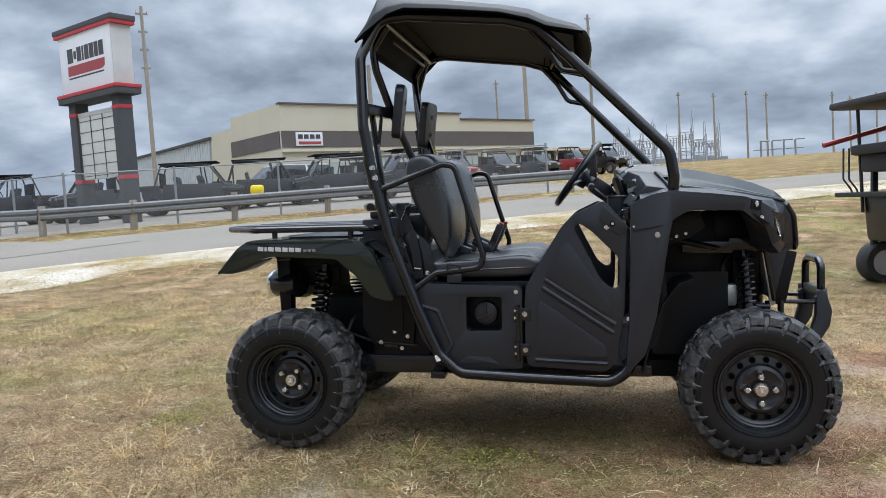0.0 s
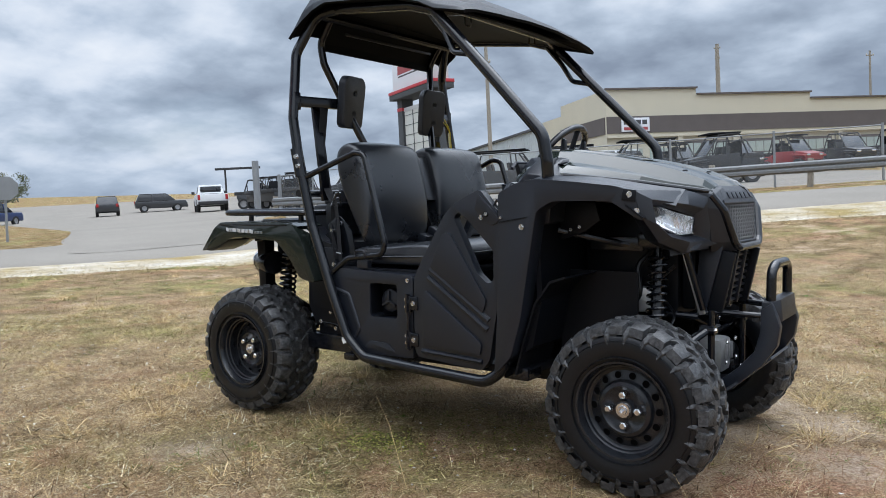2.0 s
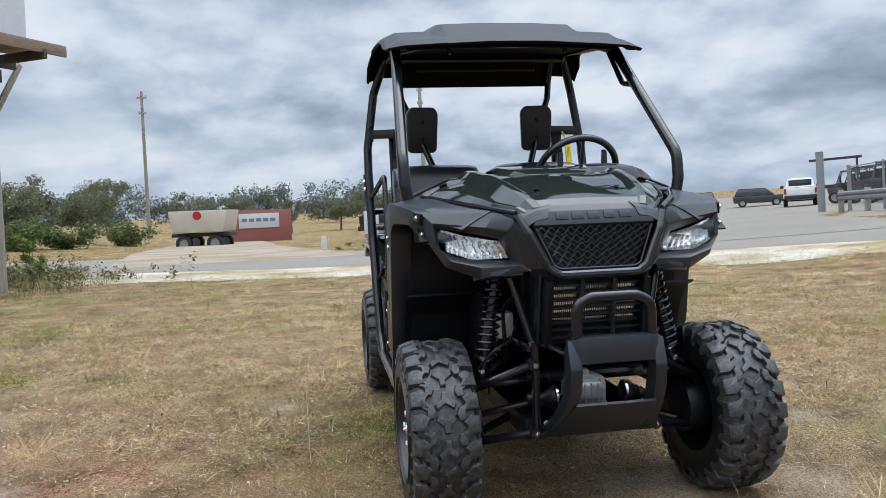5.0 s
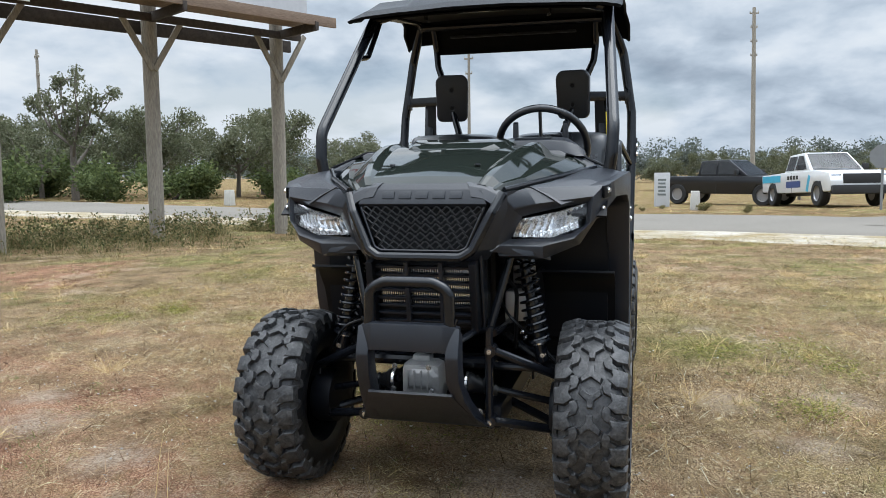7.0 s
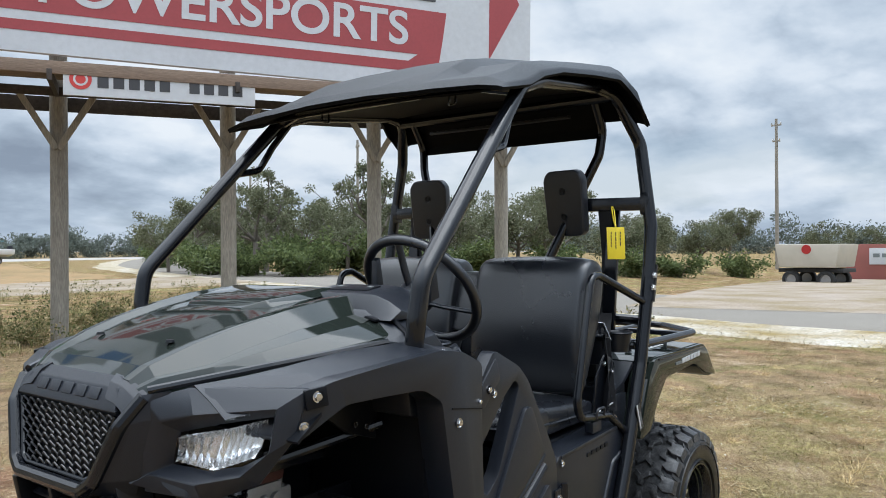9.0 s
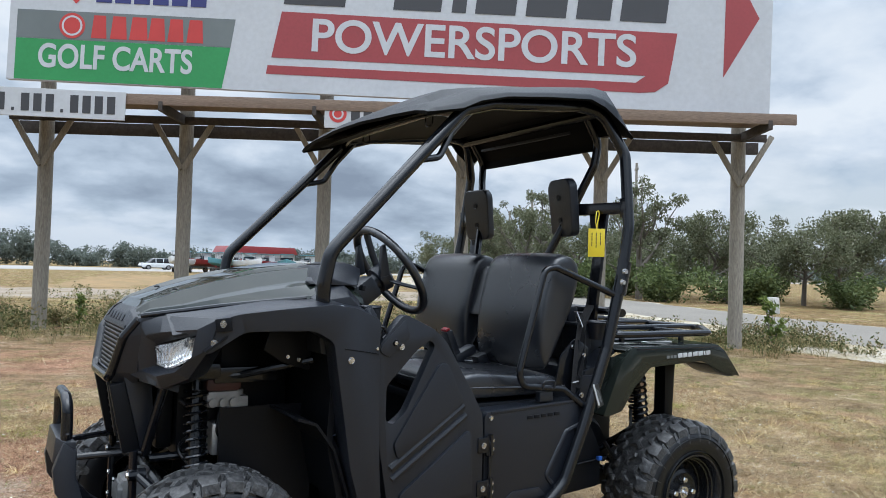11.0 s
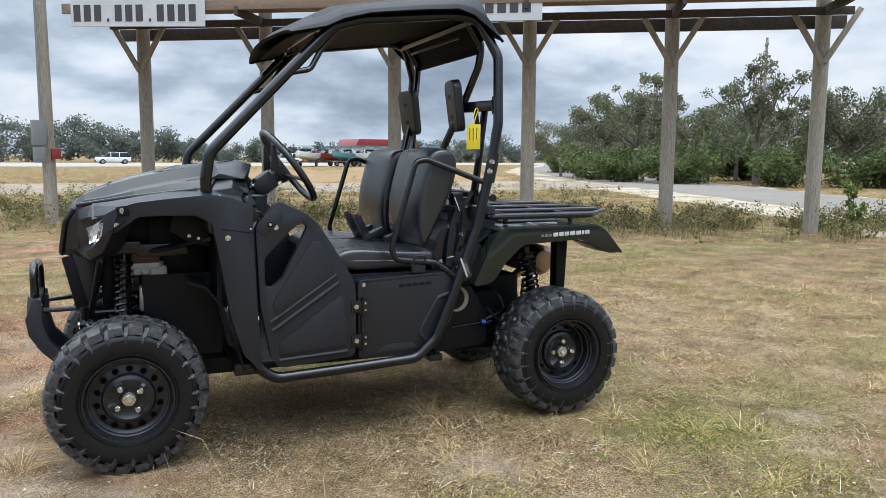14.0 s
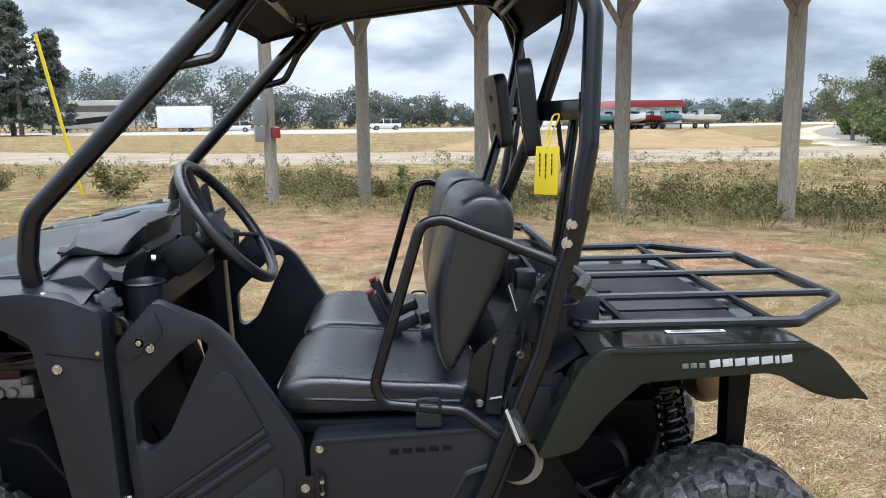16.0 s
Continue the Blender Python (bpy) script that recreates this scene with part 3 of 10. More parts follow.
TILT = Matrix.Translation((-5.7, 0, 5.35)) @ Matrix.Rotation(radians(1.0), 4, "Y") @ Matrix.Translation((5.7, 0, -5.35))


def build_billboard():
    bb = new("billboard")
    bb.matrix_world = BB_M
    tagged(bb, "large wooden roadside billboard on six weathered posts", "billboard")
    for i in range(6):
        x = -i * 2.277
        post = part("post", tube([(x, 0, -0.3), (x + 0.01, 0, 2.0), (x, 0, 6.6)], 0.115, 0, 14), M_POST, bb)
        for s in (-1, 1):
            part("brace", box((x + s * 0.26, -0.13, 3.07), (0.085, 0.05, 0.96), 0.004, (0, s * 31, 0)), M_POST, bb)
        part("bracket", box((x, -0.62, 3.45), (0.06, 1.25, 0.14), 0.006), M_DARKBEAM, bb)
    part("beam", box((-5.85, -1.20, 3.545), (12.5, 0.05, 0.16), 0.006), M_BEAM, bb, "brown plank along the front of the catwalk")
    part("beam", box((-5.85, -0.72, 3.60), (12.4, 0.90, 0.04), 0.006), M_BEAM, bb)
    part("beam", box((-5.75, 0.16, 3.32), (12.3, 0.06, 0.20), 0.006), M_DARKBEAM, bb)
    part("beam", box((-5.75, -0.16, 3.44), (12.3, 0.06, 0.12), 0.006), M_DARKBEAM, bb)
    part("board", moved(box((-5.72, -0.55, 5.66), (12.0, 0.10, 3.66), 0.0), TILT), M_BOARDWHITE, bb, "white printed board, lower half in view", smooth=0)
    return bb


BILLBOARD = build_billboard()


# ---- the utility vehicle: x forward, y to its left ----
car = thing("utility_vehicle", "matte black two-seat off-road utility vehicle parked on dry grass", "utility vehicle")


def sided(name, make, mat, parent, label="", smooth=35):
    obs = []
    for s in (1, -1):
        bm = make()
        obs.append(part(name, bm if s > 0 else mirrored(bm), mat, parent, label, smooth))
    return obs


def plate(outer, holes, y0, y1, w=0.0):
    """A flat outline with openings, given thickness."""
    bm = bmesh.new()
    for loop in (outer, *holes):
        vs = [bm.verts.new((x, y0, z)) for x, z in loop]
        for a, b in zip(vs, vs[1:] + vs[:1]):
            bm.edges.new((a, b))
    bmesh.ops.triangle_fill(bm, use_beauty=True, use_dissolve=False, edges=bm.edges)
    bmesh.ops.dissolve_limit(bm, angle_limit=0.01, verts=bm.verts, edges=bm.edges)
    r = bmesh.ops.extrude_face_region(bm, geom=list(bm.faces))
    bmesh.ops.translate(bm, vec=(0, y1 - y0, 0), verts=[v for v in r["geom"] if isinstance(v, bmesh.types.BMVert)])
    bmesh.ops.recalc_face_normals(bm, faces=bm.faces)
    return bevel(bm, w, 2)


def round_loop(pts, r, n=4):
    """Rounds the corners of a closed outline."""
    out = []
    m = len(pts)
    for i in range(m):
        a, b, c = Vector(pts[i - 1]), Vector(pts[i]), Vector(pts[(i + 1) % m])
        u, v = a - b, c - b
        d = min(r, u.length * 0.45, v.length * 0.45)
        p, q = b + u.normalized() * d, b + v.normalized() * d
        for k in range(n + 1):
            s = k / n
            out.append(tuple((1 - s) ** 2 * p + 2 * s * (1 - s) * b + s * s * q))
    return out


def build_wheel_meshes(width, dish, slots, slot):
    """Outward is +y; y = 0 is the middle of the tyre. dish: how deep the wheel disc lies behind the outer sidewall."""
    h = width / 2
    R = 0.2715
    prof = [(0.150, h - 0.022), (0.158, h - 0.006), (0.185, h + 0.002), (0.215, h + 0.006), (0.236, h + 0.001), (0.247, h - 0.008), (R - 0.014, h * 0.80), (R - 0.005, h * 0.58), (R, h * 0.28)]
    prof = prof + [(r, -y) for r, y in prof[::-1]]
    tyre = lathe(prof + [(0.148, -h + 0.03), (0.148, h - 0.03)], 56, True)
    for rr in (0.172, 0.226):
        tyre = join(tyre, lathe([(rr - 0.002, h - 0.001), (rr, h + 0.0075), (rr + 0.002, h - 0.001)], 56))
    # tread: paired chevron lugs over the crown, blocks on the shoulders
    rnd = random.Random(int(width * 1000))
    tread = bmesh.new()
    n = 24

    def lug(a, y, shape, high, lean=0.0):
        """A block with a worn, narrower top; shape in (around, across), wrapped on the tyre."""
        rings = []
        for k, lift in ((1.14, -0.006), (1.0, high * 0.62), (0.92, high * 0.95), (0.80, high)):
            ring = []
            for s0, c0 in shape:
                yy = y + c0 * k
                drop = max(0.0, abs(yy) - h * 0.34) ** 2 * 3.6 + lean * max(0.0, abs(yy) - h * 0.85)
                r = R - drop + lift
                ang = a + s0 * k / R
                ring.append(tread.verts.new((r * math.sin(ang), yy, r * math.cos(ang))))
            rings.append(ring)
        m = len(shape)
        for p, q in zip(rings, rings[1:]):
            for k in range(m):
                tread.faces.new((p[k], p[(k + 1) % m], q[(k + 1) % m], q[k]))
        tread.faces.new(rings[-1])

    wy = [(-0.026, -0.008), (-0.006, -0.010), (0.012, -0.032), (0.027, -0.026), (0.010, 0.000), (0.027, 0.026), (0.012, 0.032), (-0.006, 0.010), (-0.026, 0.008)]
    slab = [(-0.024, -0.012), (-0.006, -0.020), (0.013, -0.014), (0.025, 0.012), (0.012, 0.023), (0.000, 0.006), (-0.021, 0.007)]
    side = [(-0.027, -0.030), (-0.004, -0.022), (0.012, -0.034), (0.029, -0.012), (0.027, 0.020), (-0.020, 0.022)]
    for i in range(n):
        a0 = 2 * math.pi * (i + rnd.uniform(-0.04, 0.04)) / n
        half = math.pi / n
        lug(a0, 0.0, wy if i % 2 else [(-p, q) for p, q in wy][::-1], 0.013)
        for sg in (1, -1):
            flip = slab if sg > 0 else [(p, -q) for p, q in slab][::-1]
            lug(a0 + half + sg * 0.02, sg * h * 0.50, flip, 0.015)
            lug(a0 + sg * 0.03, sg * h * 0.80, [(p, q if sg > 0 else -q) for p, q in side][:: 1 if sg > 0 else -1], 0.019)
            lug(a0 + half, sg * h * 0.93, [(p * 0.95, q * 0.62) for p, q in slab], 0.012, 1.2)
    bmesh.ops.recalc_face_normals(tread, faces=tread.faces)
    crown = [(y, R + 0.0012 - max(0.0, abs(y) - h * 0.30) ** 2 * 3.4) for y in [h * (k / 8 - 1) * 0.86 for k in range(17)]]
    tread = join(tread, lathe([(r, y) for y, r in crown], 56))
    d = h - dish
    rim = lathe([(0.154, h - 0.010), (0.161, h - 0.004), (0.160, h + 0.002), (0.153, h + 0.001), (0.147, h - 0.012), (0.143, h - 0.026), (0.138, h - 0.029), (0.136, h - 0.040), (0.131, h - 0.043), (0.129, d + 0.004), (0.124, d + 0.002),
                 (0.096, d + 0.009), (0.088, d + 0.022), (0.076, d + 0.027), (0.062, d + 0.018), (0.034, d + 0.016), (0.030, d + 0.030), (0.0, d + 0.031)], 48)
    tip = Matrix.Translation((0.110, d + 0.0058, 0)) @ Matrix.Rotation(radians(-14), 4, "Z") @ Matrix.Diagonal((slot, 1, 1, 1))
    holes = moved(lathe([(0.0, 0.0012), (0.0112, 0.0012), (0.0125, -0.002)], 14), tip)
    for k in range(slots):
        rim = join(rim, moved(lathe([(0.0112, -0.002), (0.0120, 0.0026), (0.0140, 0.0026), (0.0155, -0.002)], 12), Matrix.Rotation(2 * math.pi * k / slots, 4, "Y") @ tip))
    nut = join(lathe([(0.0, 0.028), (0.009, 0.028), (0.0125, 0.024), (0.0125, 0.004)], 6), lathe([(0.0165, 0.005), (0.0165, 0), (0, 0)], 18))
    cap = join(lathe([(0.0, 0.012), (0.013, 0.012), (0.016, 0.007), (0.023, 0.007), (0.026, 0.0)], 24), lathe([(0.006, 0.02), (0.008, 0.0)], 6))
    return tyre, tread, rim, holes, nut, cap, d


def add_wheels(x, y, width, dish, slots, slot):
    tyre, tread, rim, holes, nut, cap, d = build_wheel_meshes(width, dish, slots, slot)
    meshes = {}
    for nm, bm, mt, sm in (("tyre", tyre, M_RUBBER, 40), ("tread", tread, M_TREAD, 30), ("wheel", rim, M_RIM, 30), ("vent_hole", holes, M_HOLE, 30), ("lug_nut", nut, M_CHROME, 30), ("hub_cap", cap, M_CHROME, 30)):
        tmp = obj_from(nm, bm, mt, sm)
        meshes[nm] = tmp.data
        bpy.data.objects.remove(tmp)
    for s in (1, -1):
        w = new("wheel", meshes["wheel"])
        w.parent = car
        w.matrix_basis = Matrix.Translation((x, s * y, 0.285)) @ Matrix.Rotation(0 if s > 0 else math.pi, 4, "Z") @ Matrix.Rotation(radians(17 * s + x * 20), 4, "Y")
        w["label"] = "black steel wheel with a knobbly off-road tyre"
        for nm, lab in (("tyre", "black rubber tyre sidewall"), ("tread", "dusty knobbly tread blocks"), ("hub_cap", "bright metal hub cap")):
            c = new(nm, meshes[nm])
            c.parent = w
            if lab:
                c["label"] = lab
            if nm == "hub_cap":
                c.matrix_basis = Matrix.Translation((0, d + 0.030, 0))
        for k in range(slots):
            c = new("vent_hole", meshes["vent_hole"])
            c.parent = w
            c.matrix_basis = Matrix.Rotation(2 * math.pi * k / slots, 4, "Y")
        for k in range(4):
            c = new("lug_nut", meshes["lug_nut"])
            c.parent = w
            c["label"] = "bright zinc lug nut"
            a = k * math.pi / 2
            c.matrix_basis = Matrix.Translation((0.050 * math.cos(a), d + 0.016, 0.050 * math.sin(a)))


add_wheels(0.927, 0.500, 0.205, 0.048, 14, 1.0)
add_wheels(-0.927, 0.482, 0.240, 0.085, 10, 0.55)

# ---- roll cage ----
sided("roll_bar", lambda: tube([(0.625, 0.515, 1.00), (0.628, 0.53, 1.09), (0.612, 0.533, 1.185), (0.125, 0.488, 1.685), (0.00, 0.478, 1.725), (-0.42, 0.452, 1.775)], 0.0215, 0.09, 14), M_TUBE, car, "black steel front roof pillar")
sided("roll_bar", lambda: tube([(-0.40, 0.45, 1.775), (-0.52, 0.47, 1.765), (-0.588, 0.53, 1.60), (-0.572, 0.572, 1.32), (-0.542, 0.575, 1.15), (-0.475, 0.572, 0.87), (-0.370, 0.570, 0.59), (-0.290, 0.567, 0.405), (-0.205, 0.565, 0.328), (0.03, 0.562, 0.315), (0.385, 0.560, 0.300), (0.455, 0.556, 0.345), (0.475, 0.548, 0.46)], 0.0215, 0.09, 14), M_TUBE, car, "black steel rear pillar that sweeps down into the sill")
sided("grab_loop", lambda: tube([(0.045, 0.475, 1.735), (0.165, 0.475, 1.60), (0.215, 0.488, 1.515), (0.285, 0.505, 1.500), (0.315, 0.508, 1.49)], 0.0115, 0.04, 10), M_TUBE, car)
sided("headrest_bar", lambda: tube([(-0.50, 0.40, 1.76), (-0.570, 0.40, 1.66), (-0.560, 0.39, 1.57), (-0.515, 0.32, 1.40), (-0.43, 0.235, 1.16), (-0.40, 0.20, 1.05)], 0.0165, 0.08, 12), M_TUBE, car)
sided("cross_bar", lambda: box((-0.548, 0.445, 1.395), (0.03, 0.235, 0.045), 0.004, (0, 0, 14)), M_TUBE, car)
sided("cross_bar", lambda: box((-0.575, 0.555, 1.395), (0.04, 0.03, 0.075), 0.004), M_TUBE, car)
sided("shoulder_strut", lambda: box((-0.545, 0.44, 1.18), (0.016, 0.045, 0.43), 0.003, (0, -7, 0)), M_TUBE, car)
part("cross_bar", tube([(-0.50, -0.46, 1.755), (-0.50, 0.46, 1.755)], 0.017, 0, 10), M_TUBE, car)
part("cross_bar", tube([(-0.555, -0.565, 1.00), (-0.60, -0.45, 1.00), (-0.60, 0.45, 1.00), (-0.555, 0.565, 1.00)], 0.0165, 0.08, 10), M_TUBE, car)
part("cross_bar", tube([(0.13, -0.485, 1.675), (0.16, -0.35, 1.70), (0.16, 0.35, 1.70), (0.13, 0.485, 1.675)], 0.0165, 0.08, 10), M_TUBE, car)
for z in (1.155, 1.115):
    sided("bolt", lambda: bolt((-0.535 - (1.155 - z) * -0.25, 0.596, z), (0.05, 1, 0), 0.0115, 0.008), M_CHROME, car, "bright bolt head")
sided("pillar_sleeve", lambda: tube([(-0.553, 0.577, 1.19), (-0.528, 0.575, 1.07)], 0.0255, 0, 14), M_TUBE, car)
sided("grab_bar", lambda: tube([(-0.535, 0.575, 1.058), (-0.265, 0.525, 1.163), (-0.215, 0.525, 1.155), (-0.105, 0.533, 0.795), (-0.120, 0.535, 0.748), (-0.30, 0.540, 0.728), (-0.400, 0.556, 0.655)], 0.0125, 0.05, 12), M_TUBE, car, "black side grab bar beside the seat")
sided("hook", lambda: join(tube([(-0.20, 0.548, 0.735), (-0.20, 0.552, 0.762), (-0.25, 0.552, 0.762), (-0.25, 0.548, 0.735)], 0.004, 0.012, 8), box((-0.225, 0.525, 0.705), (0.06, 0.03, 0.035), 0.006)), M_PLASTIC, car)


# ---- roof ----
def roof_shell():
    xs = [(0.305, 1.648, 1.662), (0.270, 1.655, 1.690), (0.16, 1.678, 1.728), (0.09, 1.712, 1.762), (-0.02, 1.742, 1.786), (-0.22, 1.768, 1.818), (-0.40, 1.785, 1.843), (-0.47, 1.765, 1.852), (-0.520, 1.722, 1.842), (-0.560, 1.695, 1.76), (-0.600, 1.662, 1.690)]
    rows = []
    for x, lo, hi in xs:
        k = 1.0 if x > -0.5 else 1.03
        crown = 0.018
        scoop = 0.030 if -0.45 < x < 0.24 else 0.0
        half = [(0.545 * k, lo), (0.535 * k, lo + 0.35 * (hi - lo)), (0.475 * k, hi), (0.33, hi + 0.006), (0.285, hi + 0.006 + scoop), (0.12, hi + crown * 0.7 + scoop), (0.0, hi + crown * 0.7 + scoop)]
        rows.append([(x + (0.03 * (1 - (y / 0.5) ** 2) if x > 0.2 else 0), y, z) for y, z in half] + [(x + (0.03 * (1 - (y / 0.5) ** 2) if x > 0.2 else 0), -y, z) for y, z in half[-2::-1]])
    bm = sheet(rows, 0.0, 0.006)
    bm.normal_update()
    if sum(f.normal.z for f in bm.faces) < 0:
        bmesh.ops.reverse_faces(bm, faces=bm.faces)
    bmesh.ops.solidify(bm, geom=list(bm.faces), thickness=0.012)
    bm.normal_update()
    # faces turned down take the second material, painted dark as shade
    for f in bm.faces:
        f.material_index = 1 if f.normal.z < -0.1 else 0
    return bm


roof = part("roof", roof_shell(), [M_ROOF, M_ROOF_UNDER], car, "moulded matte black plastic hard roof")
part("roof_liner", sheet([[(x, y, z - 0.03 - 0.012 * (y / 0.45) ** 2) for y in (-0.45, -0.25, 0, 0.25, 0.45)] for x, z in ((0.26, 1.700), (0.10, 1.745), (-0.05, 1.775), (-0.30, 1.805), (-0.45, 1.82))], 0.006), M_ROOF_UNDER, roof)
part("roof_skirt", sheet([[(x, y, z) for y in (-0.40, -0.30, 0.0, 0.30, 0.40)] for x, z in ((-0.47, 1.80), (-0.545, 1.74), (-0.585, 1.668), (-0.580, 1.632))], 0.008, 0.004), M_ROOF_UNDER, roof)
part("roof_lip", box((-0.50, 0, 1.705), (0.012, 0.62, 0.012), 0.003), M_PLASTIC, roof)
part("label", box((-0.40, 0.088, 1.795), (0.055, 0.07, 0.002), 0, (0, 4, 0)), M_GREYTEXT, roof, "pale grey warning label under the roof")
for s in (1, -1):
    part("hook", tube([(0.14, s * 0.26, 1.70), (0.14, s * 0.26, 1.668), (0.125, s * 0.245, 1.662), (0.11, s * 0.26, 1.668), (0.11, s * 0.26, 1.70)], 0.003, 0.01, 6), M_TUBE, roof)

# ---- headrests ----
def headrest():
    prof = round_loop([(-0.076, -0.112), (0.076, -0.112), (0.082, 0.09), (0.060, 0.118), (-0.060, 0.118), (-0.082, 0.09)], 0.03)
    bm = prism(prof, -0.02, 0.02, 0.010, 3)
    for dz in (0.045, -0.045):
        bm = join(bm, moved(lathe([(0.013, 0.0225), (0.010, 0.0205), (0.0, 0.0205)], 14), Matrix.Translation((0, 0, dz))))
    return bm


for s in (1, -1):
    m = Matrix.Translation((-0.487, s * 0.300, 1.400)) @ Matrix.Rotation(radians(-90 - s * 8), 4, "Z") @ Matrix.Rotation(radians(-7), 4, "X")
    hr = part("headrest", moved(headrest(), m), M_PLASTIC, car, "flat black head restraint pad with rounded corners")
    for dz in (0.045, -0.045):
        part("screw_hole", moved(lathe([(0.0, 0.0), (0.009, 0.0), (0.009, -0.002)], 12), m @ Matrix.Translation((0, 0.0215, dz))), M_DARK, hr)

# ---- doors ----
DOOR = [(0.365, 1.003), (0.250, 0.950), (0.205, 0.908), (0.098, 0.737), (0.060, 0.670), (0.055, 0.60), (0.056, 0.395), (0.068, 0.358), (0.366, 0.338), (0.402, 0.378), (0.440, 0.590), (0.452, 0.905)]
DOOR_WIN = [(0.250, 0.900), (0.270, 0.918), (0.318, 0.885), (0.421, 0.780), (0.421, 0.672), (0.396, 0.660), (0.352, 0.695)]


def rib(pts, w=0.013, rise=0.010, y=0.556):
    bm = tube([(x, y, z) for x, z in pts], w, 0.02, 8)
    for v in bm.verts:
        v.co.y = y + (v.co.y - y) * rise / w
    return bm


def build_door(s):
    f = (lambda b: b) if s > 0 else mirrored
    d = part("door", f(plate(round_loop(DOOR, 0.018, 3), [round_loop(DOOR_WIN, 0.016, 3)], 0.518, 0.556, 0.007)), M_PLASTIC, car, "ribbed matte black plastic half door with an open window")
    tri_panel = round_loop([(0.395, 0.600), (0.235, 0.842), (0.204, 0.842), (0.140, 0.712), (0.380, 0.552)], 0.014, 3)
    low_panel = round_loop([(0.372, 0.440), (0.118, 0.622), (0.105, 0.600), (0.100, 0.412), (0.366, 0.394)], 0.012, 3)
    part("door_panel", f(prism(tri_panel, 0.552, 0.5665, 0.007)), M_PLASTIC, d)
    part("door_panel", f(prism(low_panel, 0.552, 0.5665, 0.007)), M_PLASTIC, d)
    part("door_rib", f(rib([(0.402, 0.526), (0.137, 0.702)], 0.012, 0.010)), M_PLASTIC, d)
    part("door_rib", f(rib([(0.396, 0.492), (0.127, 0.670)], 0.012, 0.010)), M_PLASTIC, d)
    part("door_rib", f(rib([(0.372, 0.372), (0.095, 0.385)], 0.010)), M_PLASTIC, d)
    part("door_pocket", f(prism(round_loop([(0.448, 0.885), (0.418, 0.868), (0.345, 0.930), (0.362, 0.985), (0.446, 0.905)], 0.010, 3), 0.552, 0.561, 0.004)), M_PLASTIC, d)
    for x, z in ((0.397, 0.912), (0.375, 0.900)):
        part("bolt", f(bolt((x, 0.561, z), (0, 1, 0), 0.008, 0.006)), M_CHROME, d, "bright bolt head")
    # hinges
    for z in (0.565, 0.423):
        h = part("hinge", f(join(box((0.048, 0.556, z), (0.058, 0.010, 0.052), 0.004), box((0.028, 0.556, z - 0.004), (0.030, 0.012, 0.066), 0.004), tube([(0.028, 0.566, z - 0.036), (0.028, 0.566, z + 0.036)], 0.006, 0, 8))), M_TUBE, d)
        part("bolt", f(bolt((0.056, 0.562, z), (0, 1, 0), 0.008, 0.006)), M_CHROME, h, "bright bolt head")
        for dz in (-0.014, 0.014):
            part("bolt", f(bolt((0.019, 0.562, z + dz), (0, 1, 0), 0.005, 0.005)), M_CHROME, h)
    part("hinge_pin", f(tube([(0.030, 0.560, 0.38), (0.030, 0.560, 0.60)], 0.007, 0, 8)), M_TUBE, d)
    part("latch_pad", f(box((0.452, 0.548, 0.545), (0.012, 0.016, 0.014), 0.002)), M_WHITE, d, "small pale latch pad")
    return d


for s in (1, -1):
    build_door(s)


# ---- side boxes under the seat ----
def side_box():
    return plate(round_loop([(0.032, 0.672), (-0.385, 0.690), (-0.425, 0.640), (-0.365, 0.470), (-0.292, 0.358), (-0.245, 0.340), (0.043, 0.345), (0.045, 0.655)], 0.012, 3), [], 0.400, 0.548, 0.012)


def side_box_cut():
    return plate(round_loop([(0.032, 0.672), (-0.385, 0.690), (-0.425, 0.640), (-0.365, 0.470), (-0.292, 0.358), (-0.245, 0.340), (0.043, 0.345), (0.045, 0.655)], 0.012, 3),
                 [round_loop([(-0.178, 0.632), (-0.036, 0.632), (-0.036, 0.496), (-0.178, 0.496)], 0.014, 3)], 0.470, 0.548, 0.008)


boxl = part("side_box", side_box(), M_PLASTIC, car, "matte black plastic side panel below the seat")
part("side_rib", rib([(-0.385, 0.602), (-0.310, 0.578), (-0.222, 0.432), (-0.250, 0.400)], 0.009, 0.007, 0.548), M_PLASTIC, boxl)
part("raised_panel", prism(round_loop([(-0.030, 0.362), (-0.072, 0.394), (-0.190, 0.396), (-0.222, 0.364)], 0.008, 2), 0.545, 0.5535, 0.004), M_PLASTIC, boxl)
part("top_lip", box((-0.18, 0.545, 0.676), (0.40, 0.012, 0.012), 0.004, (0, 2.5, 0)), M_PLASTIC, boxl)
for k in range(5):
    part("badge_bar", box((-0.145 - k * 0.030, 0.549, 0.640 + k * 0.0012), (0.022, 0.004, 0.012), 0.001), M_DARK, boxl)
boxr = part("side_box", mirrored(side_box_cut()), M_PLASTIC, car, "matte black plastic side panel with a fuel filler recess")
part("side_rib", mirrored(rib([(-0.375, 0.600), (-0.295, 0.578), (-0.238, 0.440), (-0.262, 0.402)], 0.009, 0.007, 0.548)), M_PLASTIC, boxr)
part("raised_panel", mirrored(prism(round_loop([(-0.046, 0.362), (-0.087, 0.394), (-0.180, 0.396), (-0.212, 0.364)], 0.008, 2), 0.545, 0.5535, 0.004)), M_PLASTIC, boxr)
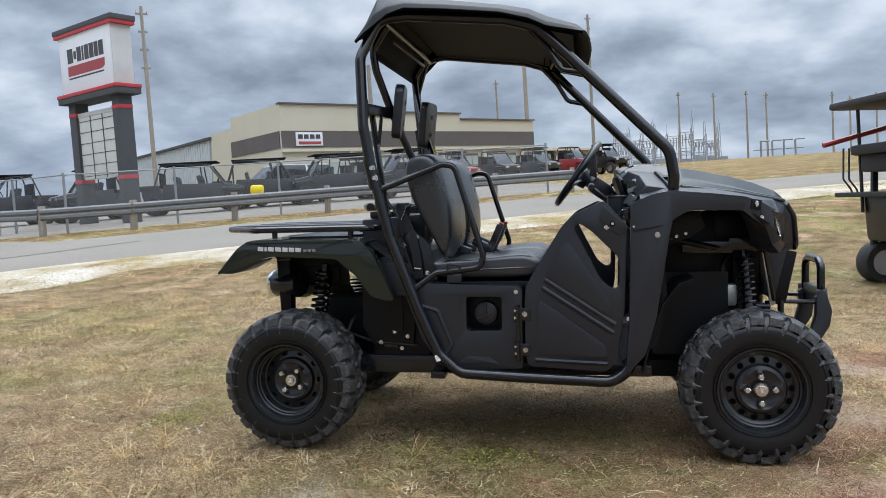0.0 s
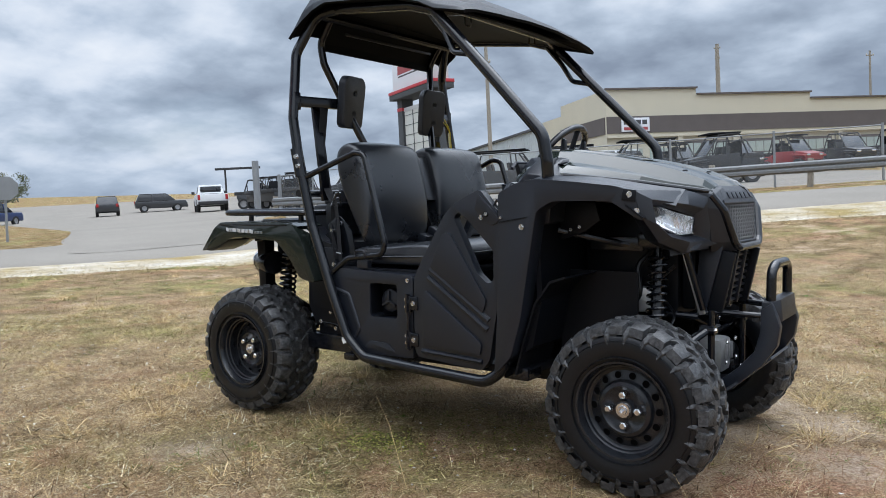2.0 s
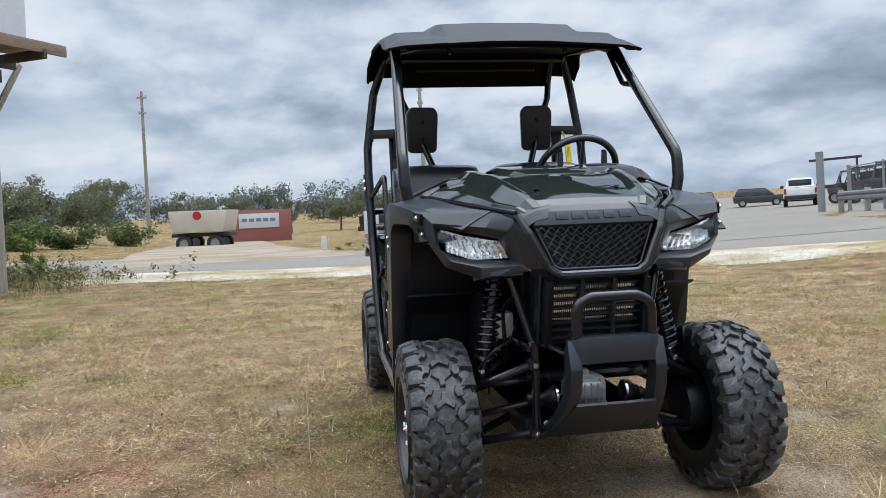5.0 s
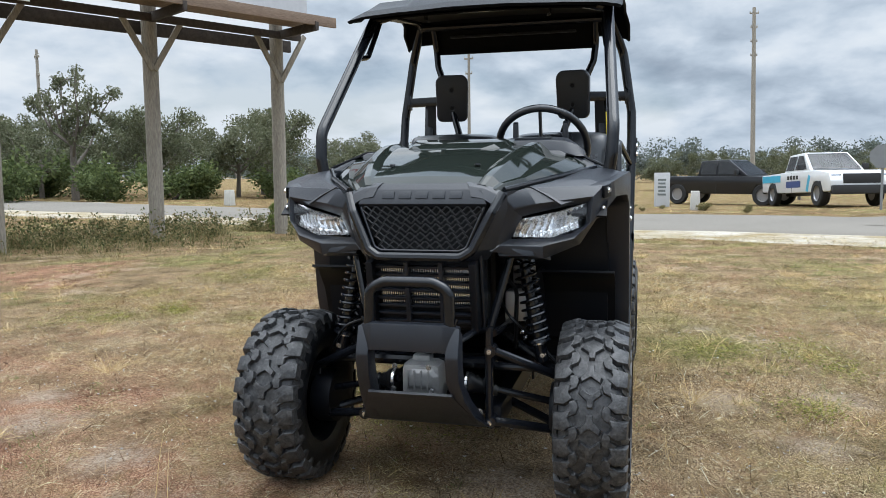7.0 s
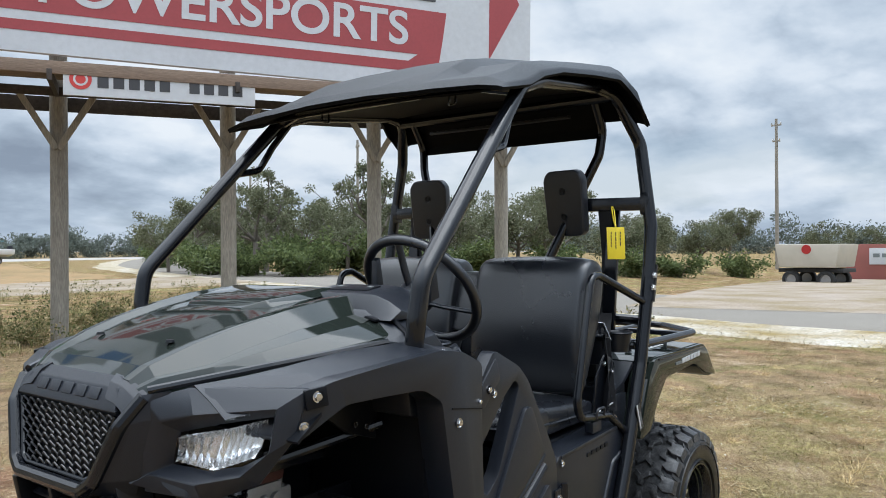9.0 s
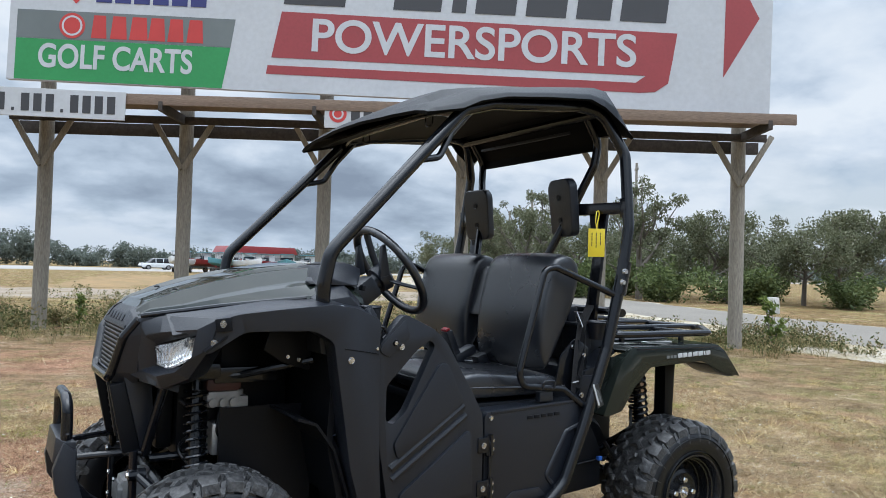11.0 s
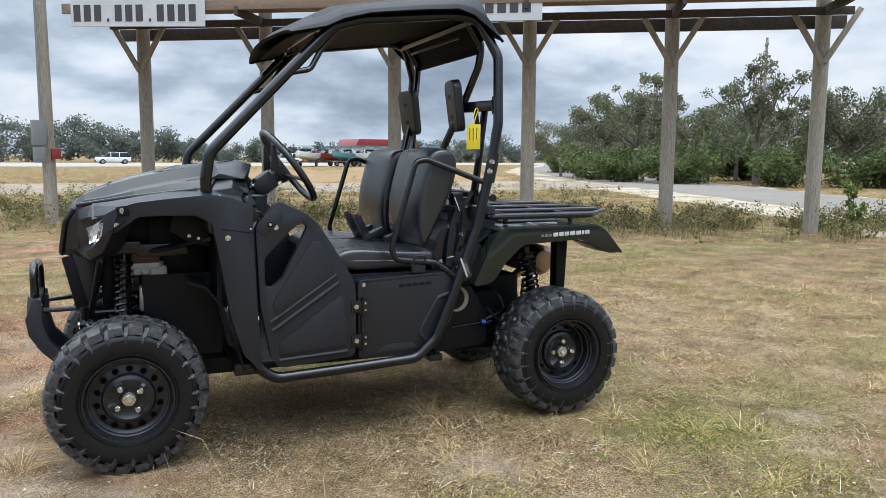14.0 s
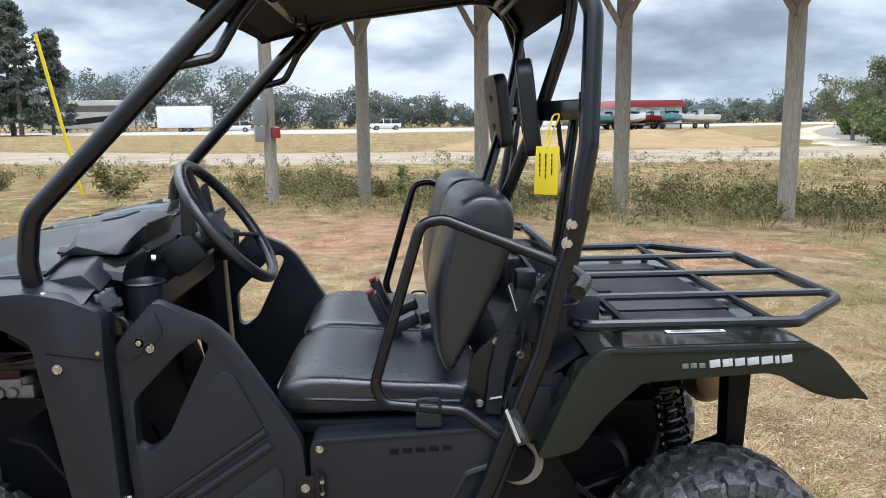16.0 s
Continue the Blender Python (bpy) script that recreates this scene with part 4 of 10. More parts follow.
part("filler_recess", join(box((-0.107, -0.462, 0.564), (0.15, 0.012, 0.145), 0.002), box((-0.107, -0.50, 0.492), (0.146, 0.08, 0.008), 0.002), box((-0.107, -0.50, 0.636), (0.146, 0.08, 0.008), 0.002), box((-0.181, -0.50, 0.564), (0.008, 0.08, 0.14), 0.002), box((-0.033, -0.50, 0.564), (0.008, 0.08, 0.14), 0.002)), M_DARK, boxr)
cap = moved(lathe([(0.0, 0.024), (0.030, 0.024), (0.046, 0.018), (0.050, 0.0)], 28), Matrix.Translation((-0.105, -0.486, 0.560)) @ Matrix.Rotation(math.pi, 4, "Z"))
fuel = part("fuel_cap", cap, M_PLASTIC, boxr, "round black fuel cap with a three-arm grip")
for k in range(3):
    a = radians(90 + 120 * k)
    part("grip", box((-0.105 + 0.018 * math.cos(a), -0.514, 0.560 + 0.018 * math.sin(a)), (0.044, 0.012, 0.010), 0.003, (0, -math.degrees(a), 0)), M_PLASTIC, fuel)
for s in (1, -1):
    part("bolt", bolt((0.022, s * 0.552, 0.652), (0, s, 0), 0.007, 0.005), M_CHROME, car)
part("sticker", box((-0.292, -0.586, 0.392), (0.018, 0.002, 0.026), 0, (0, -20, 0)), M_WHITE, car, "small white sticker on the sill tube")
LABEL = part("sticker", box((-0.418, 0.5925, 0.705), (0.030, 0.002, 0.085), 0, (0, 21, 0)), M_INK, car, "printed safety label on the rear pillar")
part("label_edge", box((-0.4085, 0.5938, 0.7085), (0.007, 0.002, 0.083), 0, (0, 21, 0)), M_LABEL, LABEL)
for k in range(4):
    part("print_bar", box((-0.4165 - 0.0036 * k, 0.5938, 0.7055 - 0.0014 * k), (0.0014, 0.002, 0.050 - 0.006 * (k % 2)), 0, (0, 21, 0)), M_GREYTEXT, LABEL)


# ---- front fenders ----
def taper(x):
    pts = [(0.40, 0.585), (0.56, 0.592), (0.66, 0.585), (0.87, 0.552), (0.925, 0.527), (1.0, 0.468), (1.06, 0.36), (1.12, 0.22)]
    if x <= pts[0][0]:
        return pts[0][1]
    for (a, ya), (b, yb) in zip(pts, pts[1:]):
        if x <= b:
            return ya + (yb - ya) * (x - a) / (b - a)
    return pts[-1][1]


def fender_side():
    loop = round_loop([(0.465, 0.88), (0.462, 0.985), (0.540, 1.020), (0.612, 1.032), (0.75, 1.019), (0.885, 1.002), (0.930, 0.985), (0.985, 0.900), (0.955, 0.886), (0.868, 0.953), (0.76, 0.955), (0.672, 0.955), (0.614, 0.922), (0.592, 0.79), (0.552, 0.547), (0.511, 0.410), (0.440, 0.335), (0.454, 0.54)], 0.016, 3)
    bm = plate(loop, [], 0.500, 0.585, 0.0)
    for v in bm.verts:
        t = taper(v.co.x)
        v.co.y = t if v.co.y > 0.55 else t - 0.075
    return bevel(bm, 0.009, 2)


FEND = sided("front_fender", fender_side, M_PLASTIC, car, "matte black plastic front fender and side column")


def fender_top():
    rows = []
    for x, yi, zi in [(0.50, 0.44, 1.025), (0.64, 0.465, 1.045), (0.78, 0.41, 1.036), (0.89, 0.365, 1.016), (0.96, 0.320, 1.002), (1.03, 0.275, 0.990)]:
        yo = taper(x) - 0.012
        zo = {0.50: 1.004, 0.64: 1.024, 0.78: 1.010, 0.89: 0.992, 0.96: 0.960, 1.03: 0.935}[x]
        rows.append([(x, yi, zi - 0.012), (x, yi + 0.25 * (yo - yi), zi), (x, yi + 0.62 * (yo - yi), (zi * 0.45 + zo * 0.55) + 0.006), (x, yo, zo)])
    return sheet(rows, 0.008, 0.004)


for f, s in zip(FEND, (1, -1)):
    part("fender_top", fender_top() if s > 0 else mirrored(fender_top()), M_PLASTIC, f)
    b = lambda bm: bm if s > 0 else mirrored(bm)
    part("marker_recess", b(box((0.921, 0.5275, 0.972), (0.044, 0.010, 0.038), 0.003, (0, 8, -24))), M_DARK, f)
    for at, way, r in (((0.921, 0.533, 0.975), (0.42, 1, 0), 0.009), ((0.943, 0.519, 0.921), (0.5, 1, 0), 0.008), ((0.560, 0.592, 0.868), (0, 1, 0), 0.0085), ((0.475, 0.587, 0.90), (-0.1, 1, 0), 0.006)):
        part("bolt", b(bolt(at, way, r, 0.006)), M_CHROME, f, "bright bolt head")
    part("panel_seam", b(box((0.525, 0.590, 0.893), (0.115, 0.003, 0.003), 0, (0, -9, 0))), M_DARK, f)


# ---- headlamp pods ----
LENS = [(1.043, 0.262, 0.838), (1.055, 0.292, 0.893), (1.020, 0.400, 0.915), (0.992, 0.470, 0.936), (1.013, 0.455, 0.866), (1.040, 0.380, 0.838)]


def pod():
    """The angular cheek round the headlamp."""
    ring_out = [(1.105, 0.198, 0.800), (1.095, 0.238, 0.965), (1.035, 0.300, 0.985), (0.930, 0.520, 0.990), (0.955, 0.508, 0.900), (0.995, 0.455, 0.815), (1.045, 0.355, 0.775)]
    ring_lip = [(1.075, 0.225, 0.818), (1.078, 0.268, 0.925), (1.050, 0.330, 0.938), (0.985, 0.492, 0.958), (0.998, 0.485, 0.880), (1.030, 0.440, 0.835), (1.062, 0.355, 0.815)]
    ring_in = [(1.040, 0.255, 0.832), (1.045, 0.288, 0.900), (1.015, 0.370, 0.920), (0.975, 0.475, 0.940), (0.985, 0.468, 0.872), (1.010, 0.425, 0.848), (1.030, 0.355, 0.835)]
    back = [(0.98, 0.20, 0.80), (0.97, 0.22, 0.955), (0.93, 0.29, 0.975), (0.86, 0.45, 0.98), (0.90, 0.44, 0.90), (0.93, 0.40, 0.82), (0.96, 0.34, 0.79)]
    return loft([back, ring_out, ring_lip, ring_in], caps=False, w=0.004)


def lens_shape(off):
    c = sum((Vector(p) for p in LENS), Vector()) / len(LENS)
    n = Vector((0.86, 0.45, 0.05)).normalized()
    bm = bmesh.new()
    vs = [bm.verts.new(Vector(p) + n * off) for p in LENS]
    mid = bm.verts.new(c + n * (off + 0.010))
    for a, b in zip(vs, vs[1:] + vs[:1]):
        bm.faces.new((a, b, mid))
    bmesh.ops.recalc_face_normals(bm, faces=bm.faces)
    return bm


def glass_material(name, tint, rough=0.02):
    m = bpy.data.materials.new(name)
    m.use_nodes = True
    b = m.node_tree.nodes["Principled BSDF"]
    b.inputs["Base Color"].default_value = (*tint, 1)
    b.inputs["Transmission Weight"].default_value = 1.0
    b.inputs["Roughness"].default_value = rough
    b.inputs["IOR"].default_value = 1.45
    return m


M_LENS = glass_material("clear_lamp_lens", (0.95, 0.96, 0.97))
M_REFLECTOR = material("lamp_reflector", (0.88, 0.89, 0.90), 0.14, metal=0.85, scale=40)
for s in (1, -1):
    b = lambda bm: bm if s > 0 else mirrored(bm)
    p = part("headlamp_pod", b(pod()), M_PLASTIC, car, "angular matte black plastic headlamp surround", smooth=20)
    # faceted reflector: upright flutes
    ref = bmesh.new()
    c0 = [Vector(q) for q in (LENS[0], LENS[1], LENS[2], LENS[3], LENS[4], LENS[5])]
    n = Vector((0.86, 0.45, 0.05)).normalized()
    low, high = [c0[0], c0[5], c0[4]], [c0[1], c0[2], c0[3]]
    K = 22
    grid = []
    for i in range(K + 1):
        t = i / K * 2
        j = min(int(t), 1)
        lo, hi = low[j].lerp(low[j + 1], t - j), high[j].lerp(high[j + 1], t - j)
        deep = 0.012 + (0.010 if i % 2 else 0.0)
        grid.append([ref.verts.new(lo.lerp(hi, q) - n * (deep + 0.02 * math.sin(math.pi * q) + (0.006 if k % 2 else 0))) for k, q in enumerate((0.0, 0.25, 0.5, 0.75, 1.0))])
    for a, c in zip(grid, grid[1:]):
        for k in range(4):
            ref.faces.new((a[k], c[k], c[k + 1], a[k + 1]))
    bmesh.ops.recalc_face_normals(ref, faces=ref.faces)
    part("reflector", b(ref), M_REFLECTOR, p, "bright fluted headlamp reflector", smooth=0)
    ln = part("lens", b(lens_shape(0.004)), M_LENS, p, "clear headlamp lens", smooth=0)
    ln.visible_shadow = False
    part("chin", b(loft([[(1.075, 0.215, 0.812), (1.055, 0.315, 0.822), (1.062, 0.325, 0.785), (1.085, 0.225, 0.785)], [(1.03, 0.215, 0.80), (0.99, 0.36, 0.812), (1.00, 0.37, 0.765), (1.04, 0.22, 0.775)]], w=0.003)), M_PLASTIC, p, smooth=20)


# ---- hood, badge panel and grille ----
def hood():
    """Side panels, a raised crest on each side that widens towards the windscreen, and a shallow middle panel."""
    rows = []
    for x, ye, ze, yr, zr in [(1.092, 0.232, 0.972, 0.176, 0.996), (1.060, 0.248, 0.986, 0.192, 1.022), (0.97, 0.302, 1.000, 0.214, 1.058), (0.88, 0.354, 1.014, 0.232, 1.085), (0.76, 0.407, 1.034, 0.250, 1.112), (0.64, 0.450, 1.052, 0.266, 1.132), (0.52, 0.472, 1.064, 0.276, 1.142), (0.46, 0.456, 1.045, 0.276, 1.128)]:
        k = min(1.0, (1.10 - x) / 0.12)
        yb, zb = yr + 0.018 + 0.040 * k, max(ze + 0.004, zr - 0.012 - 0.028 * k)
        half = [(ye, ze - 0.018), (ye - 0.008, ze), (ye + 0.5 * (yb - ye), ze + 0.62 * (zb - ze) + 0.004), (yb, zb), (yr + 0.010, zr - 0.001), (yr - 0.012, zr + 0.001), (yr - 0.012 - 0.026 * k, zr - 0.011 * k), (yr * 0.5, zr - 0.004 * k), (0.0, zr)]
        rows.append([(x, y, z) for y, z in half] + [(x, -y, z) for y, z in half[-2::-1]])
    bm = sheet(rows, 0.0, 0.003)
    bm.normal_update()
    if sum(f.normal.z for f in bm.faces) < 0:
        bmesh.ops.reverse_faces(bm, faces=bm.faces)
    bmesh.ops.solidify(bm, geom=list(bm.faces), thickness=0.008)
    return bm


HOOD = part("hood", hood(), M_PAINT, car, "glossy dark green painted hood with raised crests", smooth=22)
part("hood_bulge", loft([[(x, -w, z - 0.016), (x, -w * 0.86, z), (x, w * 0.86, z), (x, w, z - 0.016)] for x, w, z in ((0.760, 0.120, 1.112), (0.715, 0.165, 1.128), (0.560, 0.205, 1.152), (0.500, 0.205, 1.150), (0.470, 0.200, 1.136))], w=0.004), M_PAINT, HOOD, smooth=22)
for s in (1, -1):
    part("hood_pin", moved(lathe([(0.0, 0.006), (0.008, 0.005), (0.010, 0.0)], 14), Matrix.Translation((0.970, s * 0.138, 1.0545)) @ Matrix.Rotation(radians(90), 4, "X")), M_DARK, HOOD)
    part("hood_vent", box((0.600, s * 0.385, 1.088), (0.05, 0.030, 0.006), 0.002, (s * -16, -4, s * 12)), M_DARK, HOOD)
    part("hood_trim", tube([(0.66, s * 0.476, 1.046), (0.89, s * 0.372, 1.016), (1.086, s * 0.242, 0.981)], 0.008, 0.03, 8), M_TUBE, HOOD)
BADGE = part("badge_panel", sheet([[(x, y, z) for y in (-w, -w * 0.5, 0, w * 0.5, w)] for x, z, w in ((1.088, 1.000, 0.158), (1.108, 0.982, 0.178), (1.128, 0.940, 0.196), (1.118, 0.930, 0.194))], 0.012, 0.003), M_PLASTIC, car, "matte black panel over the grille with raised badge blocks")
for k in range(5):
    part("badge_block", box((1.1165, -0.104 + 0.052 * k, 0.966), (0.005, 0.038, 0.024), 0.002, (0, -24, 0)), M_PLASTIC, BADGE)
# bezel round the grille
BEZ = [(1.092, 0.238, 0.968), (1.128, 0.212, 0.915), (1.150, 0.158, 0.806), (1.154, 0.125, 0.785), (1.156, -0.125, 0.785), (1.150, -0.158, 0.806), (1.128, -0.212, 0.915), (1.092, -0.238, 0.968)]
GRILLE = part("grille", join(tube(BEZ, 0.0145, 0.03, 10), tube([(1.121, 0.190, 0.930), (1.143, 0.140, 0.812), (1.145, 0.118, 0.803), (1.145, -0.118, 0.803), (1.143, -0.140, 0.812), (1.121, -0.190, 0.930)], 0.005, 0.02, 8)), M_TUBE, car, "black grille with a wire mesh and glossy bezel")
for s in (1, -1):
    # broad frame between the bezel and the headlamp pods, and the corner under the hood's crest
    part("bezel_cheek", sheet([[(x0, s * y0, z0), ((x0 + x1) / 2 + 0.006, s * (y0 + y1) / 2, (z0 + z1) / 2), (x1, s * y1, z1)] for (x0, y0, z0), (x1, y1, z1) in (((1.094, 0.232, 0.972), (1.060, 0.275, 0.978)), ((1.131, 0.212, 0.915), (1.085, 0.252, 0.925)), ((1.142, 0.184, 0.860), (1.090, 0.235, 0.868)), ((1.153, 0.158, 0.806), (1.088, 0.215, 0.806)), ((1.150, 0.128, 0.776), (1.080, 0.190, 0.772)))], 0.010, 0.003), M_PLASTIC, GRILLE)
    part("bezel_corner", sheet([[(x, s * y, z) for y, z in row] for x, row in ((1.085, ((0.130, 1.004), (0.178, 0.998), (0.212, 0.986), (0.240, 0.974))), (1.104, ((0.140, 0.992), (0.182, 0.986), (0.210, 0.974), (0.232, 0.962))), (1.122, ((0.150, 0.962), (0.184, 0.956), (0.204, 0.945), (0.218, 0.934))))], 0.008, 0.002), M_PLASTIC, GRILLE)
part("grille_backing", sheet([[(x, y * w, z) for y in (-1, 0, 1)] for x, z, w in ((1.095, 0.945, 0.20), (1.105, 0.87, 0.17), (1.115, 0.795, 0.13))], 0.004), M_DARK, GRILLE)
M_WIRE = material("dark_grey_mesh_wire", (0.020, 0.0205, 0.023), 0.28, scale=20)
for i in range(10):
    t = i / 9
    z = 0.926 - t * 0.114
    x = 1.123 + t * 0.020
    w = 0.188 - 0.066 * t
    n = 2 * int(w / 0.0145)
    pts = [(x + (0.004 if (k + i) % 2 else -0.002), -w + 2 * w * k / n, z + (0.0075 if (k + i) % 2 else -0.0075)) for k in range(n + 1)]
    part("mesh_wire", tube(pts, 0.0024, 0.004, 6, n=2), M_WIRE, GRILLE)

# radiator guard
fin_ob = obj_from("radiator_fin", box((0, 0, 0), (0.004, 0.0032, 0.015)), M_CHROME)
FIN = fin_ob.data
bpy.data.objects.remove(fin_ob)
RAD = part("radiator_guard", join(box((1.075, 0, 0.668), (0.02, 0.31, 0.205), 0.004), box((1.105, 0.158, 0.668), (0.06, 0.022, 0.215), 0.005, (0, 12, 0)), box((1.105, -0.158, 0.668), (0.06, 0.022, 0.215), 0.005, (0, 12, 0))), M_DARK, car, "black louvred radiator guard")
for i in range(8):
    z = 0.752 - i * 0.024
    part("louvre", box((1.118 - i * 0.004, 0, z), (0.014, 0.30, 0.008), 0.002, (0, 20, 0)), M_PLASTIC, RAD)
for i in range(6):
    z = 0.741 - i * 0.026
    for k, (y0, y1) in enumerate(((-0.135, -0.055), (-0.04, 0.05), (0.065, 0.135))):
        m = 13
        for j in range(m):
            fin = new("radiator_fin", FIN)
            fin.parent = RAD
            fin.location = (1.099 - i * 0.0035, y0 + (y1 - y0) * j / (m - 1), z)
for y in (-0.048, 0.058):
    part("guard_bar", box((1.108, y, 0.67), (0.024, 0.014, 0.20), 0.003, (0, 10, 0)), M_PLASTIC, RAD)
for s in (1, -1):
    part("guard_strut", box((1.032, s * 0.222, 0.665), (0.022, 0.014, 0.235), 0.003, (s * -14, -11, 0)), M_ALU if s < 0 else M_TUBE, RAD)
    part("guard_fin", prism([(1.12, 0.80), (1.04, 0.79), (1.02, 0.60), (1.06, 0.56)], s * 0.172, s * 0.180, 0.002), M_PLASTIC, RAD)


# ---- bumper ----
BUMPER = part("bumper", loft([[(1.268, -0.145, 0.602), (1.272, -0.145, 0.520), (1.240, -0.145, 0.520), (1.236, -0.145, 0.602)], [(1.290, -0.105, 0.612), (1.298, -0.105, 0.535), (1.255, -0.105, 0.53), (1.250, -0.105, 0.612)], [(1.290, 0.105, 0.612), (1.298, 0.105, 0.535), (1.255, 0.105, 0.53), (1.250, 0.105, 0.612)], [(1.268, 0.145, 0.602), (1.272, 0.145, 0.520), (1.240, 0.145, 0.520), (1.236, 0.145, 0.602)]], w=0.006), M_PLASTIC, car, "black steel front bumper with a hoop")
part("hoop", tube([(1.262, -0.118, 0.585), (1.262, -0.116, 0.705), (1.264, -0.07, 0.727), (1.264, 0.07, 0.727), (1.262, 0.116, 0.705), (1.262, 0.118, 0.585)], 0.0165, 0.05, 14), M_TUBE, BUMPER)
for s in (1, -1):
    arm = [(1.235, 0.575), (1.272, 0.602), (1.299, 0.520), (1.290, 0.455), (1.245, 0.385), (1.150, 0.295), (1.085, 0.262), (1.060, 0.285), (1.160, 0.365), (1.215, 0.430), (1.235, 0.50)]
    bm = prism(arm, 0.112, 0.150, 0.006)
    for v in bm.verts:
        v.co.y += 0.03 * min(max((0.42 - v.co.z) / 0.15, 0), 1)
    part("bumper_arm", bm if s > 0 else mirrored(bm), M_PLASTIC, BUMPER)
    part("bumper_tube", tube([(1.245, s * 0.13, 0.553), (1.11, s * 0.155, 0.560), (1.03, s * 0.175, 0.555)], 0.010, 0.02, 10), M_TUBE, BUMPER)
    part("bumper_tab", tube([(1.262, s * 0.128, 0.600), (1.262, s * 0.140, 0.625)], 0.005, 0, 8), M_TUBE, BUMPER)
part("skid_plate", sheet([[(x, y * w, z) for y in (-1, -0.8, 0.8, 1)] for x, z, w in ((1.268, 0.405, 0.125), (1.20, 0.340, 0.155), (1.110, 0.272, 0.20), (0.98, 0.250, 0.20))], 0.008, 0.004), M_PLASTIC, BUMPER, "black plastic skid plate under the nose")

# ---- front suspension and drive ----
M_REDBOOT = material("red_brown_rubber", (0.060, 0.018, 0.014), 0.55, second=(0.035, 0.014, 0.012), scale=20, bump=0.2, bump_scale=120)
M_GEAR = material("dull_grey_casting", (0.34, 0.34, 0.34), 0.5, metal=0.5, second=(0.18, 0.18, 0.18), scale=22, bump=0.4, bump_scale=120)
GEAR = part("front_gear_case", join(moved(lathe([(0.0, 0.055), (0.040, 0.055), (0.055, 0.035), (0.058, -0.03), (0.040, -0.055), (0.0, -0.055)], 24), Matrix.Translation((1.02, -0.015, 0.395))), box((1.055, -0.017, 0.40), (0.07, 0.085, 0.08), 0.012), box((1.03, -0.020, 0.385), (0.12, 0.125, 0.125), 0.024), box((1.02, -0.03, 0.45), (0.05, 0.06, 0.03), 0.01)), M_GEAR, car, "cast aluminium front gear case")
part("gear_cover", loft([[(x, y, z) for y, z in ((-0.068 + c, 0.362 + c), (0.038 - c, 0.362 + c), (0.042 - c, 0.41), (0.027 - c, 0.440 - c), (-0.056 + c, 0.440 - c), (-0.072 + c, 0.41))] for x, c in ((1.04, 0.0), (1.085, 0.004), (1.098, 0.018))], w=0.003), M_GEAR, GEAR, "ribbed grey gear cover")
for k in range(4):
    part("casting_rib", box((1.098, -0.058 + 0.0215 * k, 0.400), (0.010, 0.005, 0.060), 0.0015), M_GEAR, GEAR)
for y, z in ((-0.10, 0.372), (0.022, 0.372), (-0.095, 0.444), (0.012, 0.444)):
    part("bolt", bolt((1.108, y, z), (1, 0, 0), 0.007, 0.006), M_CHROME, GEAR)


def coil_over(top, bot, r=0.033, turns=10, wire=0.0048):
    a, b = Vector(top), Vector(bot)
    axis = (b - a)
    q = Vector((0, 0, 1)).rotation_difference(axis.normalized()).to_matrix().to_4x4()
    n = turns * 12
    L = axis.length
    pts = [(r * math.cos(2 * math.pi * i / 12), r * math.sin(2 * math.pi * i / 12), L * (0.10 + 0.70 * i / n)) for i in range(n + 1)]
    m = Matrix.Translation(a) @ q
    spring = moved(tube(pts, wire, 0, 6), m)
    core = moved(join(tube([(0, 0, 0), (0, 0, L * 0.5)], 0.016, 0, 12), tube([(0, 0, L * 0.45), (0, 0, L)], 0.021, 0, 12), moved(lathe([(0.0, 0.0), (0.036, 0.0), (0.038, 0.008), (0.0, 0.010)], 20), Matrix.Translation((0, 0, L * 0.80)) @ Matrix.Rotation(radians(90), 4, "X")), moved(lathe([(0.0, 0.0), (0.036, 0.0), (0.038, 0.008), (0.0, 0.010)], 20), Matrix.Translation((0, 0, L * 0.10)) @ Matrix.Rotation(radians(90), 4, "X"))), m)
    band = moved(tube([(0, 0, L * 0.81), (0, 0, L * 0.845)], 0.0245, 0, 16), m)
    return spring, core, band


